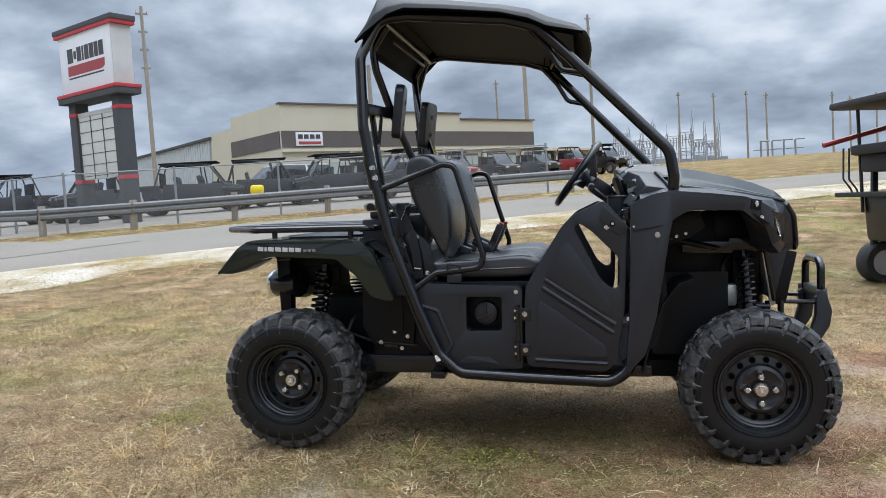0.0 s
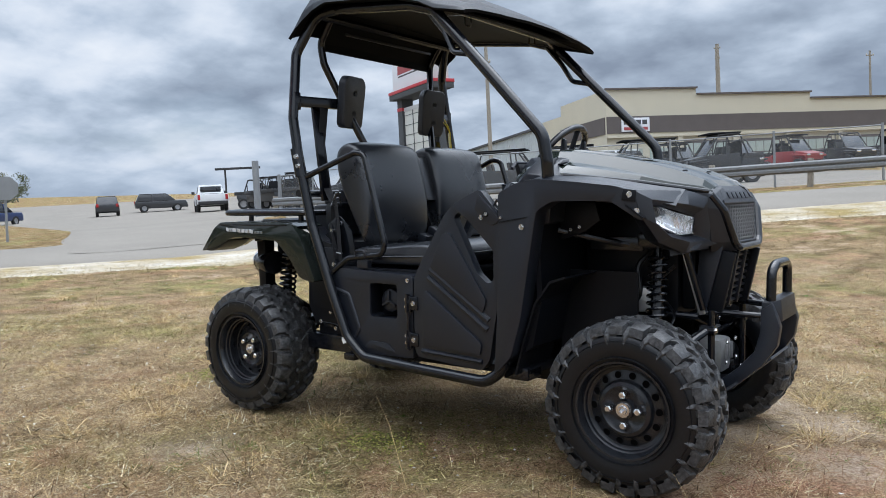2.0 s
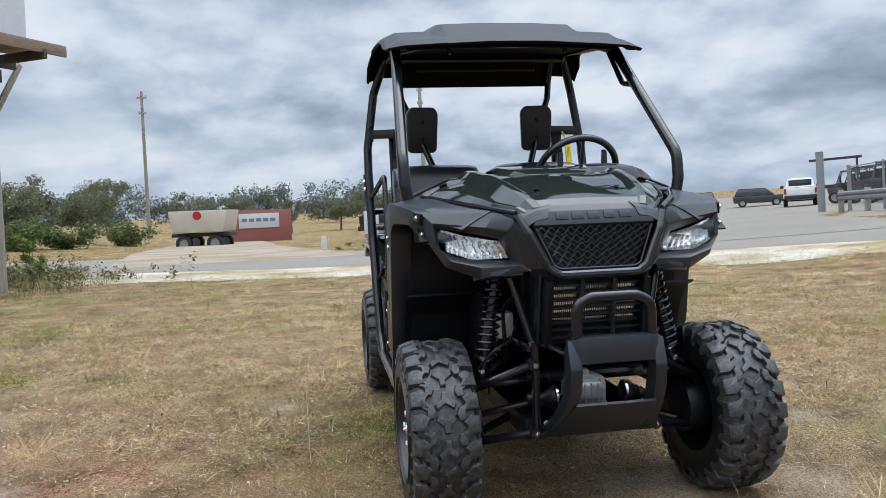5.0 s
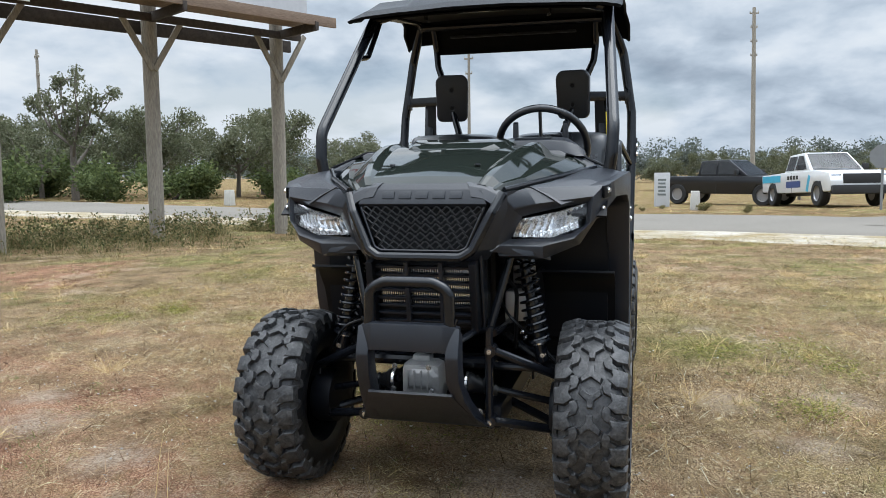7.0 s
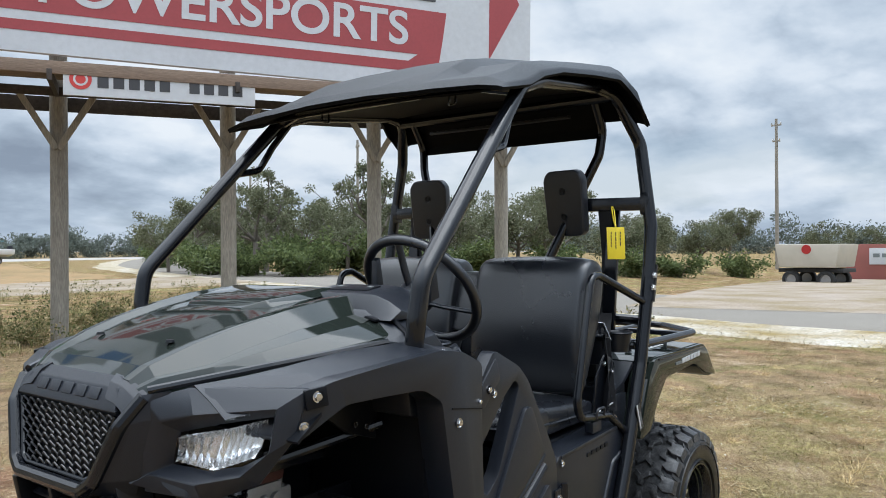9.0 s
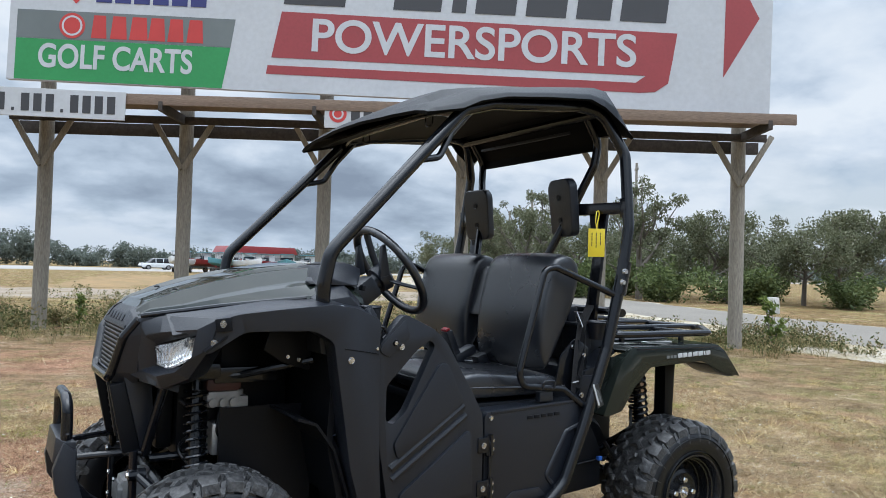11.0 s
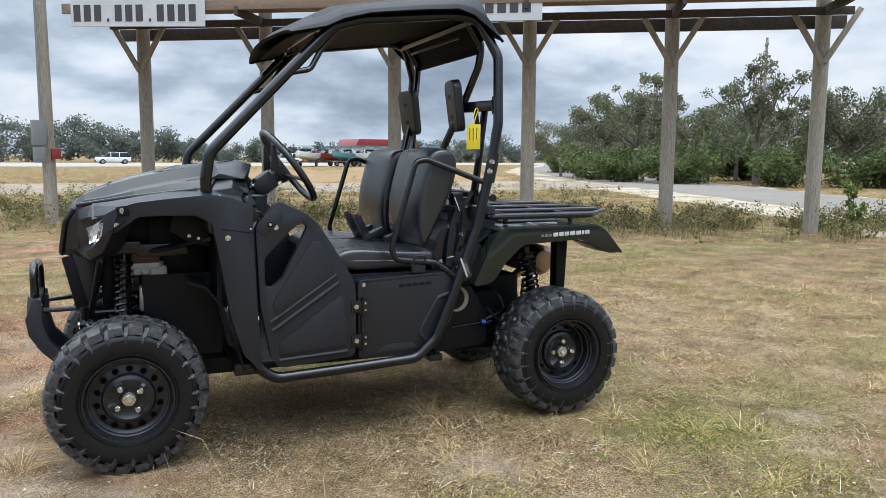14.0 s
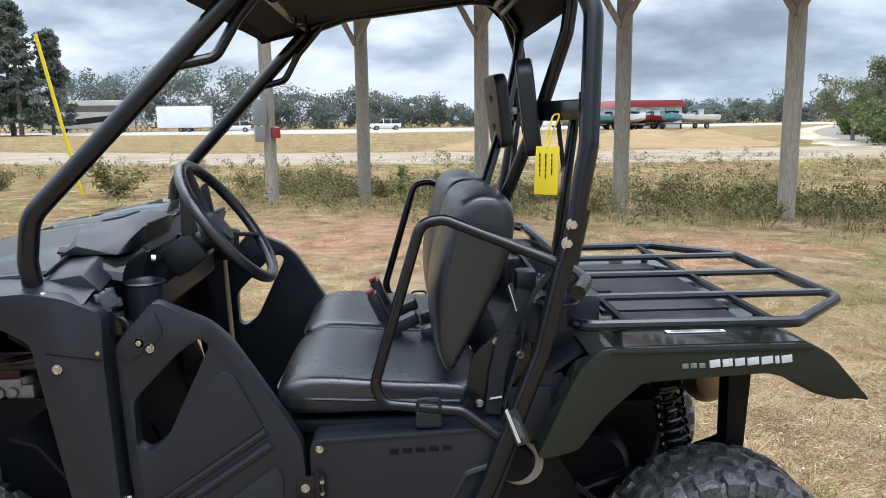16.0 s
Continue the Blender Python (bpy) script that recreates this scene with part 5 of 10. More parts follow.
for s in (1, -1):
    sp, co, ba = coil_over((0.925, s * 0.268, 0.790), (0.937, s * 0.338, 0.440))
    sh = part("shock_absorber", co, M_TUBE, car, "black coil-over shock absorber")
    part("coil_spring", sp, M_TUBE, sh)
    part("shock_collar", ba, M_CHROME, sh, "bright metal collar")
    part("bolt", bolt((0.952, s * 0.338, 0.462), (1, 0, 0), 0.010, 0.008), M_CHROME, sh)
    # arms
    for z0, z1, nm in ((0.500, 0.385, "upper_arm"), (0.282, 0.225, "lower_arm")):
        arm = part(nm, join(tube([(1.075, s * 0.20, z0), (0.955, s * 0.43, z1)], 0.0135, 0, 10), tube([(0.83, s * 0.20, z0), (0.955, s * 0.43, z1)], 0.0135, 0, 10), tube([(1.05, s * 0.20, z0), (1.10, s * 0.20, z0)], 0.018, 0, 10), rod((0.98, s * 0.36, z0 + (z1 - z0) * 0.75), (0.88, s * 0.36, z0 + (z1 - z0) * 0.75), 0.010)), M_TUBE, car)
        part("bolt", bolt((1.098, s * 0.198, z0), (1, 0, 0), 0.010, 0.008), M_CHROME, arm, "bright bolt head")
    part("drive_shaft", tube([(1.05, s * 0.10, 0.39), (0.93, s * 0.43, 0.300)], 0.011, 0, 10), M_TUBE, car)
    part("axle_boot", moved(lathe([(0.030, -0.05)] + [(0.034 - 0.0018 * k - (0.006 if k % 2 else 0.0), -0.045 + 0.010 * k) for k in range(9)] + [(0.014, 0.048)], 18), Matrix.Translation((1.025, s * 0.165, 0.372)) @ Matrix.Rotation(0 if s > 0 else math.pi, 4, "X") @ Matrix.Rotation(radians(-14), 4, "X")), M_RUBBER, car, "ribbed black rubber axle boot")
    part("boot_clamp", moved(lathe([(0.032, -0.005), (0.036, -0.004), (0.036, 0.004), (0.032, 0.005)], 18), Matrix.Translation((1.035, s * 0.118, 0.383))), M_CHROME, car, "bright clamp band")
    boot = [(0.034 - 0.0045 * i + (0.004 if i % 2 else 0), 0.014 * i) for i in range(6)]
    q = Vector((0, 1, 0)).rotation_difference(Vector((-0.12, s * 0.33, -0.09)).normalized()).to_matrix().to_4x4()
    part("shaft_boot", moved(lathe([(0, 0)] + boot + [(0, 0.07)], 18), Matrix.Translation((1.045, s * 0.115, 0.386)) @ q), M_RUBBER, car)
    part("brake_drum", moved(lathe([(0.0, -0.03), (0.085, -0.03), (0.09, -0.02), (0.09, 0.04), (0.0, 0.04)], 28), Matrix.Translation((0.927, s * 0.395, 0.285))), M_DARK, car)
    part("knuckle", join(box((0.945, s * 0.425, 0.31), (0.05, 0.05, 0.20), 0.010), rod((0.945, s * 0.425, 0.40), (0.98, s * 0.30, 0.43), 0.009)), M_TUBE, car)
    part("frame_rail", tube([(1.055, s * 0.195, 0.57), (1.012, s * 0.250, 0.78)], 0.0125, 0, 10), M_TUBE, car)
    part("frame_rail", tube([(1.085, s * 0.195, 0.57), (1.085, s * 0.195, 0.27)], 0.0125, 0, 10), M_TUBE, car)
    part("frame_rail", tube([(1.04, s * 0.20, 0.545), (0.75, s * 0.25, 0.56), (0.60, s * 0.27, 0.56)], 0.0125, 0.03, 10), M_TUBE, car)
    part("frame_rail", tube([(1.02, s * 0.25, 0.785), (0.80, s * 0.30, 0.80), (0.60, s * 0.40, 0.85)], 0.0125, 0.03, 10), M_TUBE, car)
    for z in (0.285, 0.31):
        part("bolt", bolt((1.088, s * 0.198 - s * 0.035 * (z > 0.3), z), (1, s * 0.2, 0), 0.0095, 0.008), M_CHROME, car, "bright bolt head")
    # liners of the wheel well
    # these sheets carry the well's shade in their colour
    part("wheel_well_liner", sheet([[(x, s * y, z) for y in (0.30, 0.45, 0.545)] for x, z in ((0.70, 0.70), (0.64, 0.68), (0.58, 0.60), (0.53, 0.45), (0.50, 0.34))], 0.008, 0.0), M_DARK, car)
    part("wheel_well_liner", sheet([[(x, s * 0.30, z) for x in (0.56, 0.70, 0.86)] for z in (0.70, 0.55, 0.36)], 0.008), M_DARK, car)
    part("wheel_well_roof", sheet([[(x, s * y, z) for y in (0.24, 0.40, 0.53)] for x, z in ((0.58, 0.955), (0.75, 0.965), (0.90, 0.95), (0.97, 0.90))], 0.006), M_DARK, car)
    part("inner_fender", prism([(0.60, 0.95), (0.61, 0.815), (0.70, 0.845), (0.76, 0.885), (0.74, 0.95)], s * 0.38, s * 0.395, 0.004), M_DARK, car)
    for x, z in ((0.685, 0.862), (0.650, 0.852)):
        part("bolt", bolt((x, s * 0.40, z), (0, s, 0), 0.005, 0.004), M_CHROME, car)
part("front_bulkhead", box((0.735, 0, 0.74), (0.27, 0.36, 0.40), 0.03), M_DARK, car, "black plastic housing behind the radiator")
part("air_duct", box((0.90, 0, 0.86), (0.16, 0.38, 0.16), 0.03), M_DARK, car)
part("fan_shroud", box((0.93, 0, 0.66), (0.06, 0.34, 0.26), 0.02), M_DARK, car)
for s in (1, -1):
    part("upper_mount", join(box((0.925, s * 0.275, 0.815), (0.13, 0.07, 0.05), 0.012), box((0.78, s * 0.29, 0.80), (0.20, 0.03, 0.05), 0.008)), M_TUBE, car)
    part("hose", tube([(0.90, s * 0.20, 0.80), (0.84, s * 0.26, 0.72), (0.86, s * 0.27, 0.62), (0.80, s * 0.25, 0.54), (0.72, s * 0.26, 0.48)], 0.010, 0.05, 8), M_RUBBER, car)
    part("hose", tube([(0.96, s * 0.21, 0.72), (0.90, s * 0.25, 0.66), (0.92, s * 0.25, 0.56), (0.86, s * 0.24, 0.46)], 0.007, 0.05, 8), M_RUBBER, car)
    for x, z in ((0.845, 0.655), (0.80, 0.60), (0.885, 0.52), (0.83, 0.49)):
        part("clamp", bolt((x, s * 0.262, z), (0.2, s, 0), 0.008, 0.010), M_CHROME, car)
part("steering_rack", join(tube([(0.99, -0.33, 0.43), (0.99, 0.33, 0.43)], 0.012, 0, 10), tube([(0.99, -0.2, 0.44), (0.99, 0.2, 0.44)], 0.02, 0, 10)), M_TUBE, car)
caliper = part("brake_cylinder", join(box((0.845, 0.262, 0.725), (0.105, 0.05, 0.05), 0.012), *[moved(lathe([(0, 0.030), (0.013, 0.028), (0.015, 0.0)], 14), Matrix.Translation((0.815 + k * 0.032, 0.268, 0.715))) for k in range(3)]), M_GEAR, car, "dull cast metal brake cylinder in the wheel well")
part("rubber_boot", box((0.845, 0.265, 0.770), (0.11, 0.055, 0.042), 0.014), M_REDBOOT, caliper, "dull red-brown rubber boot")
part("brake_reservoir", join(box((0.80, 0.255, 0.70), (0.07, 0.06, 0.065), 0.010), tube([(0.80, 0.255, 0.73), (0.80, 0.255, 0.75)], 0.025, 0, 16)), M_GEAR, car, "grey fluid reservoir with a round cap")
part("radiator_tank", join(box((0.99, 0, 0.67), (0.05, 0.30, 0.22), 0.01), tube([(0.98, 0.10, 0.76), (0.85, 0.12, 0.78), (0.6, 0.10, 0.60)], 0.018, 0.06, 10)), M_DARK, car)
part("brake_hose", tube([(0.90, 0.20, 0.62), (0.98, 0.24, 0.58), (0.93, 0.30, 0.52), (0.94, 0.38, 0.44)], 0.0045, 0.05, 8), M_RUBBER, car)
part("brake_hose", tube([(0.90, -0.20, 0.62), (0.97, -0.24, 0.56), (0.99, -0.30, 0.54), (0.94, -0.38, 0.44)], 0.0045, 0.05, 8), M_RUBBER, car)
part("cylinder_block", join(box((0.83, 0.24, 0.60), (0.09, 0.07, 0.10), 0.012), rod((0.80, 0.22, 0.57), (0.72, 0.26, 0.55), 0.02)), M_ALU, car)
part("master_cylinder", box((0.86, -0.24, 0.60), (0.08, 0.06, 0.09), 0.012), M_ALU, car)

# ---- chassis and floor ----
part("floor_pan", box((0.16, 0, 0.345), (0.76, 1.02, 0.03), 0.008), M_DARK, car)
part("chassis", join(box((0.10, 0.20, 0.285), (1.9, 0.05, 0.07), 0.008), box((0.10, -0.20, 0.285), (1.9, 0.05, 0.07), 0.008), box((0.25, 0, 0.25), (1.3, 0.40, 0.012), 0.003), box((-0.55, 0, 0.36), (0.5, 0.42, 0.16), 0.03)), M_DARK, car)
part("firewall", sheet([[(x, y, z) for y in (-0.52, 0, 0.52)] for x, z in ((0.44, 0.36), (0.56, 0.44), (0.60, 0.62), (0.58, 1.0))], 0.02), M_DARK, car)
sided("sill_bracket", lambda: box((0.49, 0.47, 0.335), (0.10, 0.10, 0.045), 0.006), M_TUBE, car)
sided("sill_bracket", lambda: box((-0.30, 0.50, 0.315), (0.06, 0.10, 0.03), 0.006), M_TUBE, car)


# ---- seats ----
def cushion(sections, w=0.02):
    return loft(sections, w=w, seg=3)


def soft_loop(pts, n=4):
    """A closed outline of (x, z) corners rounded into a smooth curve."""
    out, m = [], len(pts)
    for i in range(m):
        p0, p1, p2, p3 = (Vector(pts[(i + k) % m]) for k in (-1, 0, 1, 2))
        for j in range(n):
            u = j / n
            q = 0.5 * (2 * p1 + (p2 - p0) * u + (2 * p0 - 5 * p1 + 4 * p2 - p3) * u * u + (3 * p1 - p0 - 3 * p2 + p3) * u ** 3)
            out.append((q.x, q.y))
    return out


def pillow(profile, y0, y1, hug, fat, n=14, spine=None):
    """Sweep an outline sideways and draw both ends in to rounded cheeks. hug, fat: how early the height and thickness draw in."""
    cx = sum(p[0] for p in profile) / len(profile)
    cz = sum(p[1] for p in profile) / len(profile)
    rows = []
    for i in range(n + 1):
        a = math.pi * (i / n - 0.5) * 0.985
        u, c = math.sin(a), max(math.cos(a), 0.0)
        y = (y0 + y1) / 2 + (y1 - y0) / 2 * u
        kz, kx = c ** hug, c ** fat
        row = []
        for x, z in profile:
            mid = spine(z) if spine else cx
            row.append((mid + (x - mid) * kx, y, cz + (z - cz) * kz))
        rows.append(row)
    return loft(rows)


def seat_base(y0, y1):
    prof = soft_loop([(0.128, 0.722), (0.134, 0.752), (0.105, 0.786), (0.03, 0.799), (-0.15, 0.782), (-0.31, 0.770), (-0.355, 0.745), (-0.352, 0.70), (-0.12, 0.694), (0.09, 0.697)])
    return pillow(prof, y0, y1, 0.16, 0.05, 18)


def seat_back(y0, y1):
    prof = soft_loop([(-0.268, 0.785), (-0.240, 0.86), (-0.238, 0.98), (-0.262, 1.10), (-0.292, 1.190), (-0.345, 1.218), (-0.405, 1.208), (-0.440, 1.165), (-0.432, 1.07), (-0.380, 0.95), (-0.325, 0.85), (-0.290, 0.79)])
    return pillow(prof, y0, y1, 0.055, 0.20, 26, lambda z: -0.285 - max(0.0, z - 0.80) * 0.24)


for s in (1, -1):
    sb = part("seat_cushion", seat_base(0.015 * s, 0.475 * s), M_VINYL, car, "black vinyl seat cushion", smooth=80)
    part("piping", tube([(0.118, 0.03 * s, 0.748), (0.132, 0.10 * s, 0.746), (0.134, 0.40 * s, 0.746), (0.112, 0.468 * s, 0.744), (-0.05, 0.478 * s, 0.738), (-0.30, 0.478 * s, 0.728)], 0.004, 0.03, 6), M_VINYL, sb)
    part("seat_back", seat_back(0.045 * s, 0.470 * s), M_VINYL, car, "black vinyl seat back with a rounded top", smooth=80)
part("seat_cushion", loft([[(0.10, y, 0.72), (0.08, y, 0.758), (-0.30, y, 0.742), (-0.33, y, 0.70), (0.08, y, 0.695)] for y in (-0.03, -0.015, 0.015, 0.03)], w=0.008), M_VINYL, car)
part("seat_back", loft([[(-0.275, y, 0.96), (-0.335, y, 1.165), (-0.42, y, 1.165), (-0.40, y, 0.95)] for y in (-0.06, -0.02, 0.02, 0.06)], w=0.012), M_VINYL, car, smooth=50)
part("seat_frame", join(box((-0.12, 0, 0.672), (0.46, 0.94, 0.03), 0.008), box((-0.33, 0, 0.55), (0.04, 0.86, 0.30), 0.01), box((0.06, 0, 0.52), (0.03, 0.90, 0.30), 0.01), box((-0.13, 0.3, 0.70), (0.08, 0.06, 0.04), 0.005), box((-0.13, -0.3, 0.70), (0.08, 0.06, 0.04), 0.005)), M_DARK, car)

# belts: webbing, buckle, stalk
M_REDBTN = material("red_buckle_button", (0.28, 0.018, 0.025), 0.4, scale=30)


def ribbon(pts, width, across=(0, 1, 0), thick=0.0016):
    path = fillet(pts, 0.05, 5)
    a = Vector(across).normalized() * width / 2
    return sheet([[p - a, p + a] for p in path], thick)


for s in (1, -1):
    belt = part("seat_belt", ribbon([(-0.535, s * 0.42, 1.385), (-0.555, s * 0.425, 1.22), (-0.52, s * 0.43, 1.02), (-0.46, s * 0.45, 0.95), (-0.44, s * 0.47, 0.84), (-0.40, s * 0.50, 0.72)], 0.046), M_WEB, car, "black seat belt webbing")
    part("belt_tongue", moved(ring_prism([(-0.026, -0.03), (0.026, -0.03), (0.014, 0.03), (-0.014, 0.03)], [(-0.018, -0.022), (0.018, -0.022), (0.006, 0.012), (-0.006, 0.012)], -0.0015, 0.0015), Matrix.Translation((-0.430, s * 0.463, 0.972)) @ Matrix.Rotation(radians(70), 4, "Z") @ Matrix.Rotation(radians(20), 4, "X")), M_CHROME, belt, "bright steel belt tongue")
    bk = part("belt_buckle", join(box((-0.10, s * 0.085, 0.865), (0.030, 0.052, 0.085), 0.008, (0, 24, 0)), box((-0.135, s * 0.085, 0.800), (0.03, 0.045, 0.10), 0.008, (0, 32, 0))), M_PLASTIC, car, "black plastic belt buckle")
    part("release_button", box((-0.078, s * 0.085, 0.908), (0.020, 0.040, 0.010), 0.003, (0, 24, 0)), M_REDBTN, bk, "red release button")
    part("belt_reel", join(box((-0.50, s * 0.44, 0.735), (0.09, 0.10, 0.12), 0.015), box((-0.46, s * 0.50, 0.70), (0.10, 0.012, 0.13), 0.004)), M_PLASTIC, car)
    part("bolt", bolt((-0.415, s * 0.508, 0.695), (0.2, s, 0), 0.008, 0.006), M_CHROME, car)

for s in (1, -1):
    plate_ob = part("seat_hinge_plate", prism(round_loop([(-0.300, 0.690), (-0.330, 0.840), (-0.400, 0.905), (-0.470, 0.865), (-0.445, 0.740), (-0.400, 0.690)], 0.015, 2), s * 0.478, s * 0.486, 0.003), M_TUBE, car, "black steel seat hinge plate")
    for x, z in ((-0.345, 0.725), (-0.415, 0.735), (-0.385, 0.872), (-0.440, 0.840)):
        part("bolt", bolt((x, s * 0.488, z), (0, s, 0), 0.0075, 0.006), M_CHROME, plate_ob)
    low_belt = part("seat_belt", ribbon([(-0.455, s * 0.455, 0.985), (-0.405, s * 0.49, 0.88), (-0.385, s * 0.505, 0.80), (-0.375, s * 0.508, 0.705)], 0.044, (0.6, 0.3 * s, 0.2)), M_WEB, car, "black lap belt webbing looping down beside the seat")
    part("stitch", box((-0.378, s * 0.512, 0.745), (0.034, 0.002, 0.004), 0, (0, 8, 0)), M_LABEL, low_belt, "white stitched line")
    part("latch_tower", join(box((-0.475, s * 0.405, 0.905), (0.07, 0.10, 0.10), 0.012), box((-0.470, s * 0.36, 0.985), (0.05, 0.06, 0.06), 0.010), rod((-0.44, s * 0.30, 0.95), (-0.44, s * 0.46, 0.95), 0.010)), M_PLASTIC, car)
    part("belt_guide", box((-0.165, s * 0.085, 0.812), (0.10, 0.055, 0.035), 0.010, (0, 25, 0)), M_PLASTIC, car)
for y in (-0.09, 0.09):
    part("seat_hinge", join(box((-0.265, y, 0.790), (0.09, 0.05, 0.05), 0.010, (0, 20, 0)), rod((-0.28, y - 0.04, 0.80), (-0.28, y + 0.04, 0.80), 0.012)), M_PLASTIC, car)

# ---- dashboard ----
def dash_row(y, h, cut=0.0):
    return [(0.64, y, 1.045), (0.60, y, 1.118 + h), (0.47 + cut, y, 1.128 + h), (0.43 + cut, y, 1.09 + h), (0.46 + cut, y, 0.99), (0.455 + cut, y, 0.90), (0.50 + cut * 0.5, y, 0.86), (0.62, y, 0.88)]


DASH = part("dashboard", loft([dash_row(-0.505, -0.075, 0.06), dash_row(-0.47, -0.055, 0.05), dash_row(-0.40, -0.03, 0.04), dash_row(-0.36, -0.012), dash_row(-0.18, 0.0), dash_row(0.02, 0.0), dash_row(0.06, -0.01), dash_row(0.35, -0.012), dash_row(0.39, -0.03, 0.045), dash_row(0.47, -0.055, 0.05), dash_row(0.505, -0.075, 0.06)], w=0.006), M_PLASTIC, car, "matte black plastic dashboard")
part("dash_shelf", box((0.465, 0.43, 0.925), (0.09, 0.13, 0.012), 0.004), M_PLASTIC, DASH)
part("dash_seam", tube([(0.61, 0.50, 1.052), (0.585, 0.43, 1.085), (0.575, 0.37, 1.108), (0.57, 0.10, 1.112), (0.575, -0.37, 1.108), (0.61, -0.50, 1.052)], 0.005, 0.03, 6), M_DARK, DASH, "black rubber seal along the dashboard's edge")
part("ignition_switch", moved(lathe([(0.0, 0.010), (0.010, 0.010), (0.012, 0.0)], 16), Matrix.Translation((0.432, 0.33, 1.055)) @ Matrix.Rotation(radians(100), 4, "Z")), M_CHROME, DASH, "bright ignition lock")
part("rocker_switch", box((0.428, 0.375, 1.075), (0.012, 0.028, 0.018), 0.003, (0, -15, 0)), M_DARK, DASH)
part("rocker_switch", box((0.428, 0.10, 1.075), (0.012, 0.028, 0.018), 0.003, (0, -15, 0)), M_DARK, DASH)
part("instrument_hood", loft([[(0.605, y, 1.085), (0.57 + 0.01 * k, y, 1.118 + 0.024 * k), (0.49 - 0.012 * k, y, 1.112 + 0.046 * k), (0.462 - 0.030 * k, y, 1.104 + 0.038 * k), (0.465 - 0.018 * k, y, 1.085)] for y, k in ((0.055, -0.3), (0.085, 0.35), (0.13, 0.92), (0.18, 1.0), (0.32, 1.0), (0.365, 0.92), (0.405, 0.35), (0.435, -0.5))], w=0.006), M_PLASTIC, DASH, smooth=45)
part("hood_panel", box((0.525, 0.25, 1.1515), (0.050, 0.13, 0.006), 0.003, (0, 10, 0)), M_DARK, DASH)
for y in (0.200, 0.300):
    part("warning_icon", box((0.523, y, 1.1555), (0.012, 0.016, 0.001), 0, (0, 10, 0)), M_GREYTEXT, DASH, "small pale printed symbol")
part("gauge_face", box((0.441, 0.25, 1.118), (0.006, 0.17, 0.055), 0.002, (0, -16, 0)), M_INK, DASH)
part("dash_pocket", box((0.437, -0.24, 1.045), (0.02, 0.30, 0.10), 0.006, (0, -18, 0)), M_DARK, DASH)
part("dash_trim", tube([(0.44, -0.45, 1.075), (0.425, -0.40, 1.098), (0.425, 0.05, 1.098), (0.44, 0.09, 1.06)], 0.006, 0.03, 8), M_PLASTIC, DASH)
part("cup_holder", moved(lathe([(0.030, -0.09), (0.038, -0.085), (0.043, 0.0), (0.047, 0.004), (0.044, 0.008), (0.038, 0.0), (0.033, -0.08), (0.0, -0.08)], 28), Matrix.Translation((0.425, 0.415, 1.012)) @ Matrix.Rotation(radians(90), 4, "X")), M_PLASTIC, DASH, "round black cup holder")
part("cup_holder", moved(lathe([(0.030, -0.09), (0.038, -0.085), (0.043, 0.0), (0.047, 0.004), (0.044, 0.008), (0.038, 0.0), (0.033, -0.08), (0.0, -0.08)], 28), Matrix.Translation((0.425, -0.415, 1.012)) @ Matrix.Rotation(radians(90), 4, "X")), M_PLASTIC, DASH)
KNOB = Matrix.Translation((0.478, 0.515, 0.992)) @ Matrix.Rotation(radians(40), 4, "Z") @ Matrix.Rotation(radians(25), 4, "X")
sided("dash_knob", lambda: join(moved(lathe([(0.0, 0.026), (0.018, 0.025), (0.024, 0.018), (0.022, 0.004), (0.013, 0.0), (0.012, -0.03)], 20), KNOB), *[moved(box((0.019 * math.cos(a), 0.013, 0.019 * math.sin(a)), (0.022, 0.022, 0.022), 0.006), KNOB) for a in (0.4, 1.97, 3.54, 5.11)], box((0.462, 0.515, 0.950), (0.03, 0.02, 0.04), 0.006)), M_PLASTIC, DASH)
sided("door_latch", lambda: join(tube([(0.455, 0.535, 0.965), (0.430, 0.545, 0.960), (0.420, 0.545, 0.94), (0.435, 0.545, 0.925)], 0.005, 0.012, 8), box((0.452, 0.53, 0.95), (0.03, 0.025, 0.05), 0.005)), M_TUBE, car)
sided("pillar_cover", lambda: loft([[(0.545, y, 1.00), (0.545, y, 1.030 - k), (0.60, y, 1.045 - k), (0.64, y, 1.04 - k), (0.64, y, 1.00)] for y, k in ((0.46, 0.0), (0.52, 0.003), (0.575, 0.02))], w=0.006), M_PLASTIC, car)
sided("bolt", lambda: bolt((0.585, 0.572, 1.022), (-0.2, 1, 0.4), 0.007, 0.005), M_CHROME, car)
# steering wheel and column
WHEEL_C, WHEEL_N = Vector((0.263, 0.25, 1.133)), Vector((-0.81, 0.0, 0.586)).normalized()
ex = Vector((0, 1, 0))
ez = ex.cross(WHEEL_N).normalized() * -1
ring = [WHEEL_C + 0.172 * (math.cos(2 * math.pi * k / 40) * ex + math.sin(2 * math.pi * k / 40) * ez) for k in range(40)]
SW = part("steering_wheel", tube(ring, 0.0145, 0, 12, closed=True), M_VINYL, car, "thick-rimmed black three-spoke steering wheel", smooth=60)
for a in (25, 155, 270):
    d = math.cos(radians(a)) * ex + math.sin(radians(a)) * ez
    part("spoke", tube([WHEEL_C - WHEEL_N * 0.035 + d * 0.03, WHEEL_C - WHEEL_N * 0.022 + d * 0.09, WHEEL_C + d * 0.165], 0.013, 0.03, 10, flat=0.5), M_PLASTIC, SW)
q = Vector((0, 1, 0)).rotation_difference(WHEEL_N).to_matrix().to_4x4()
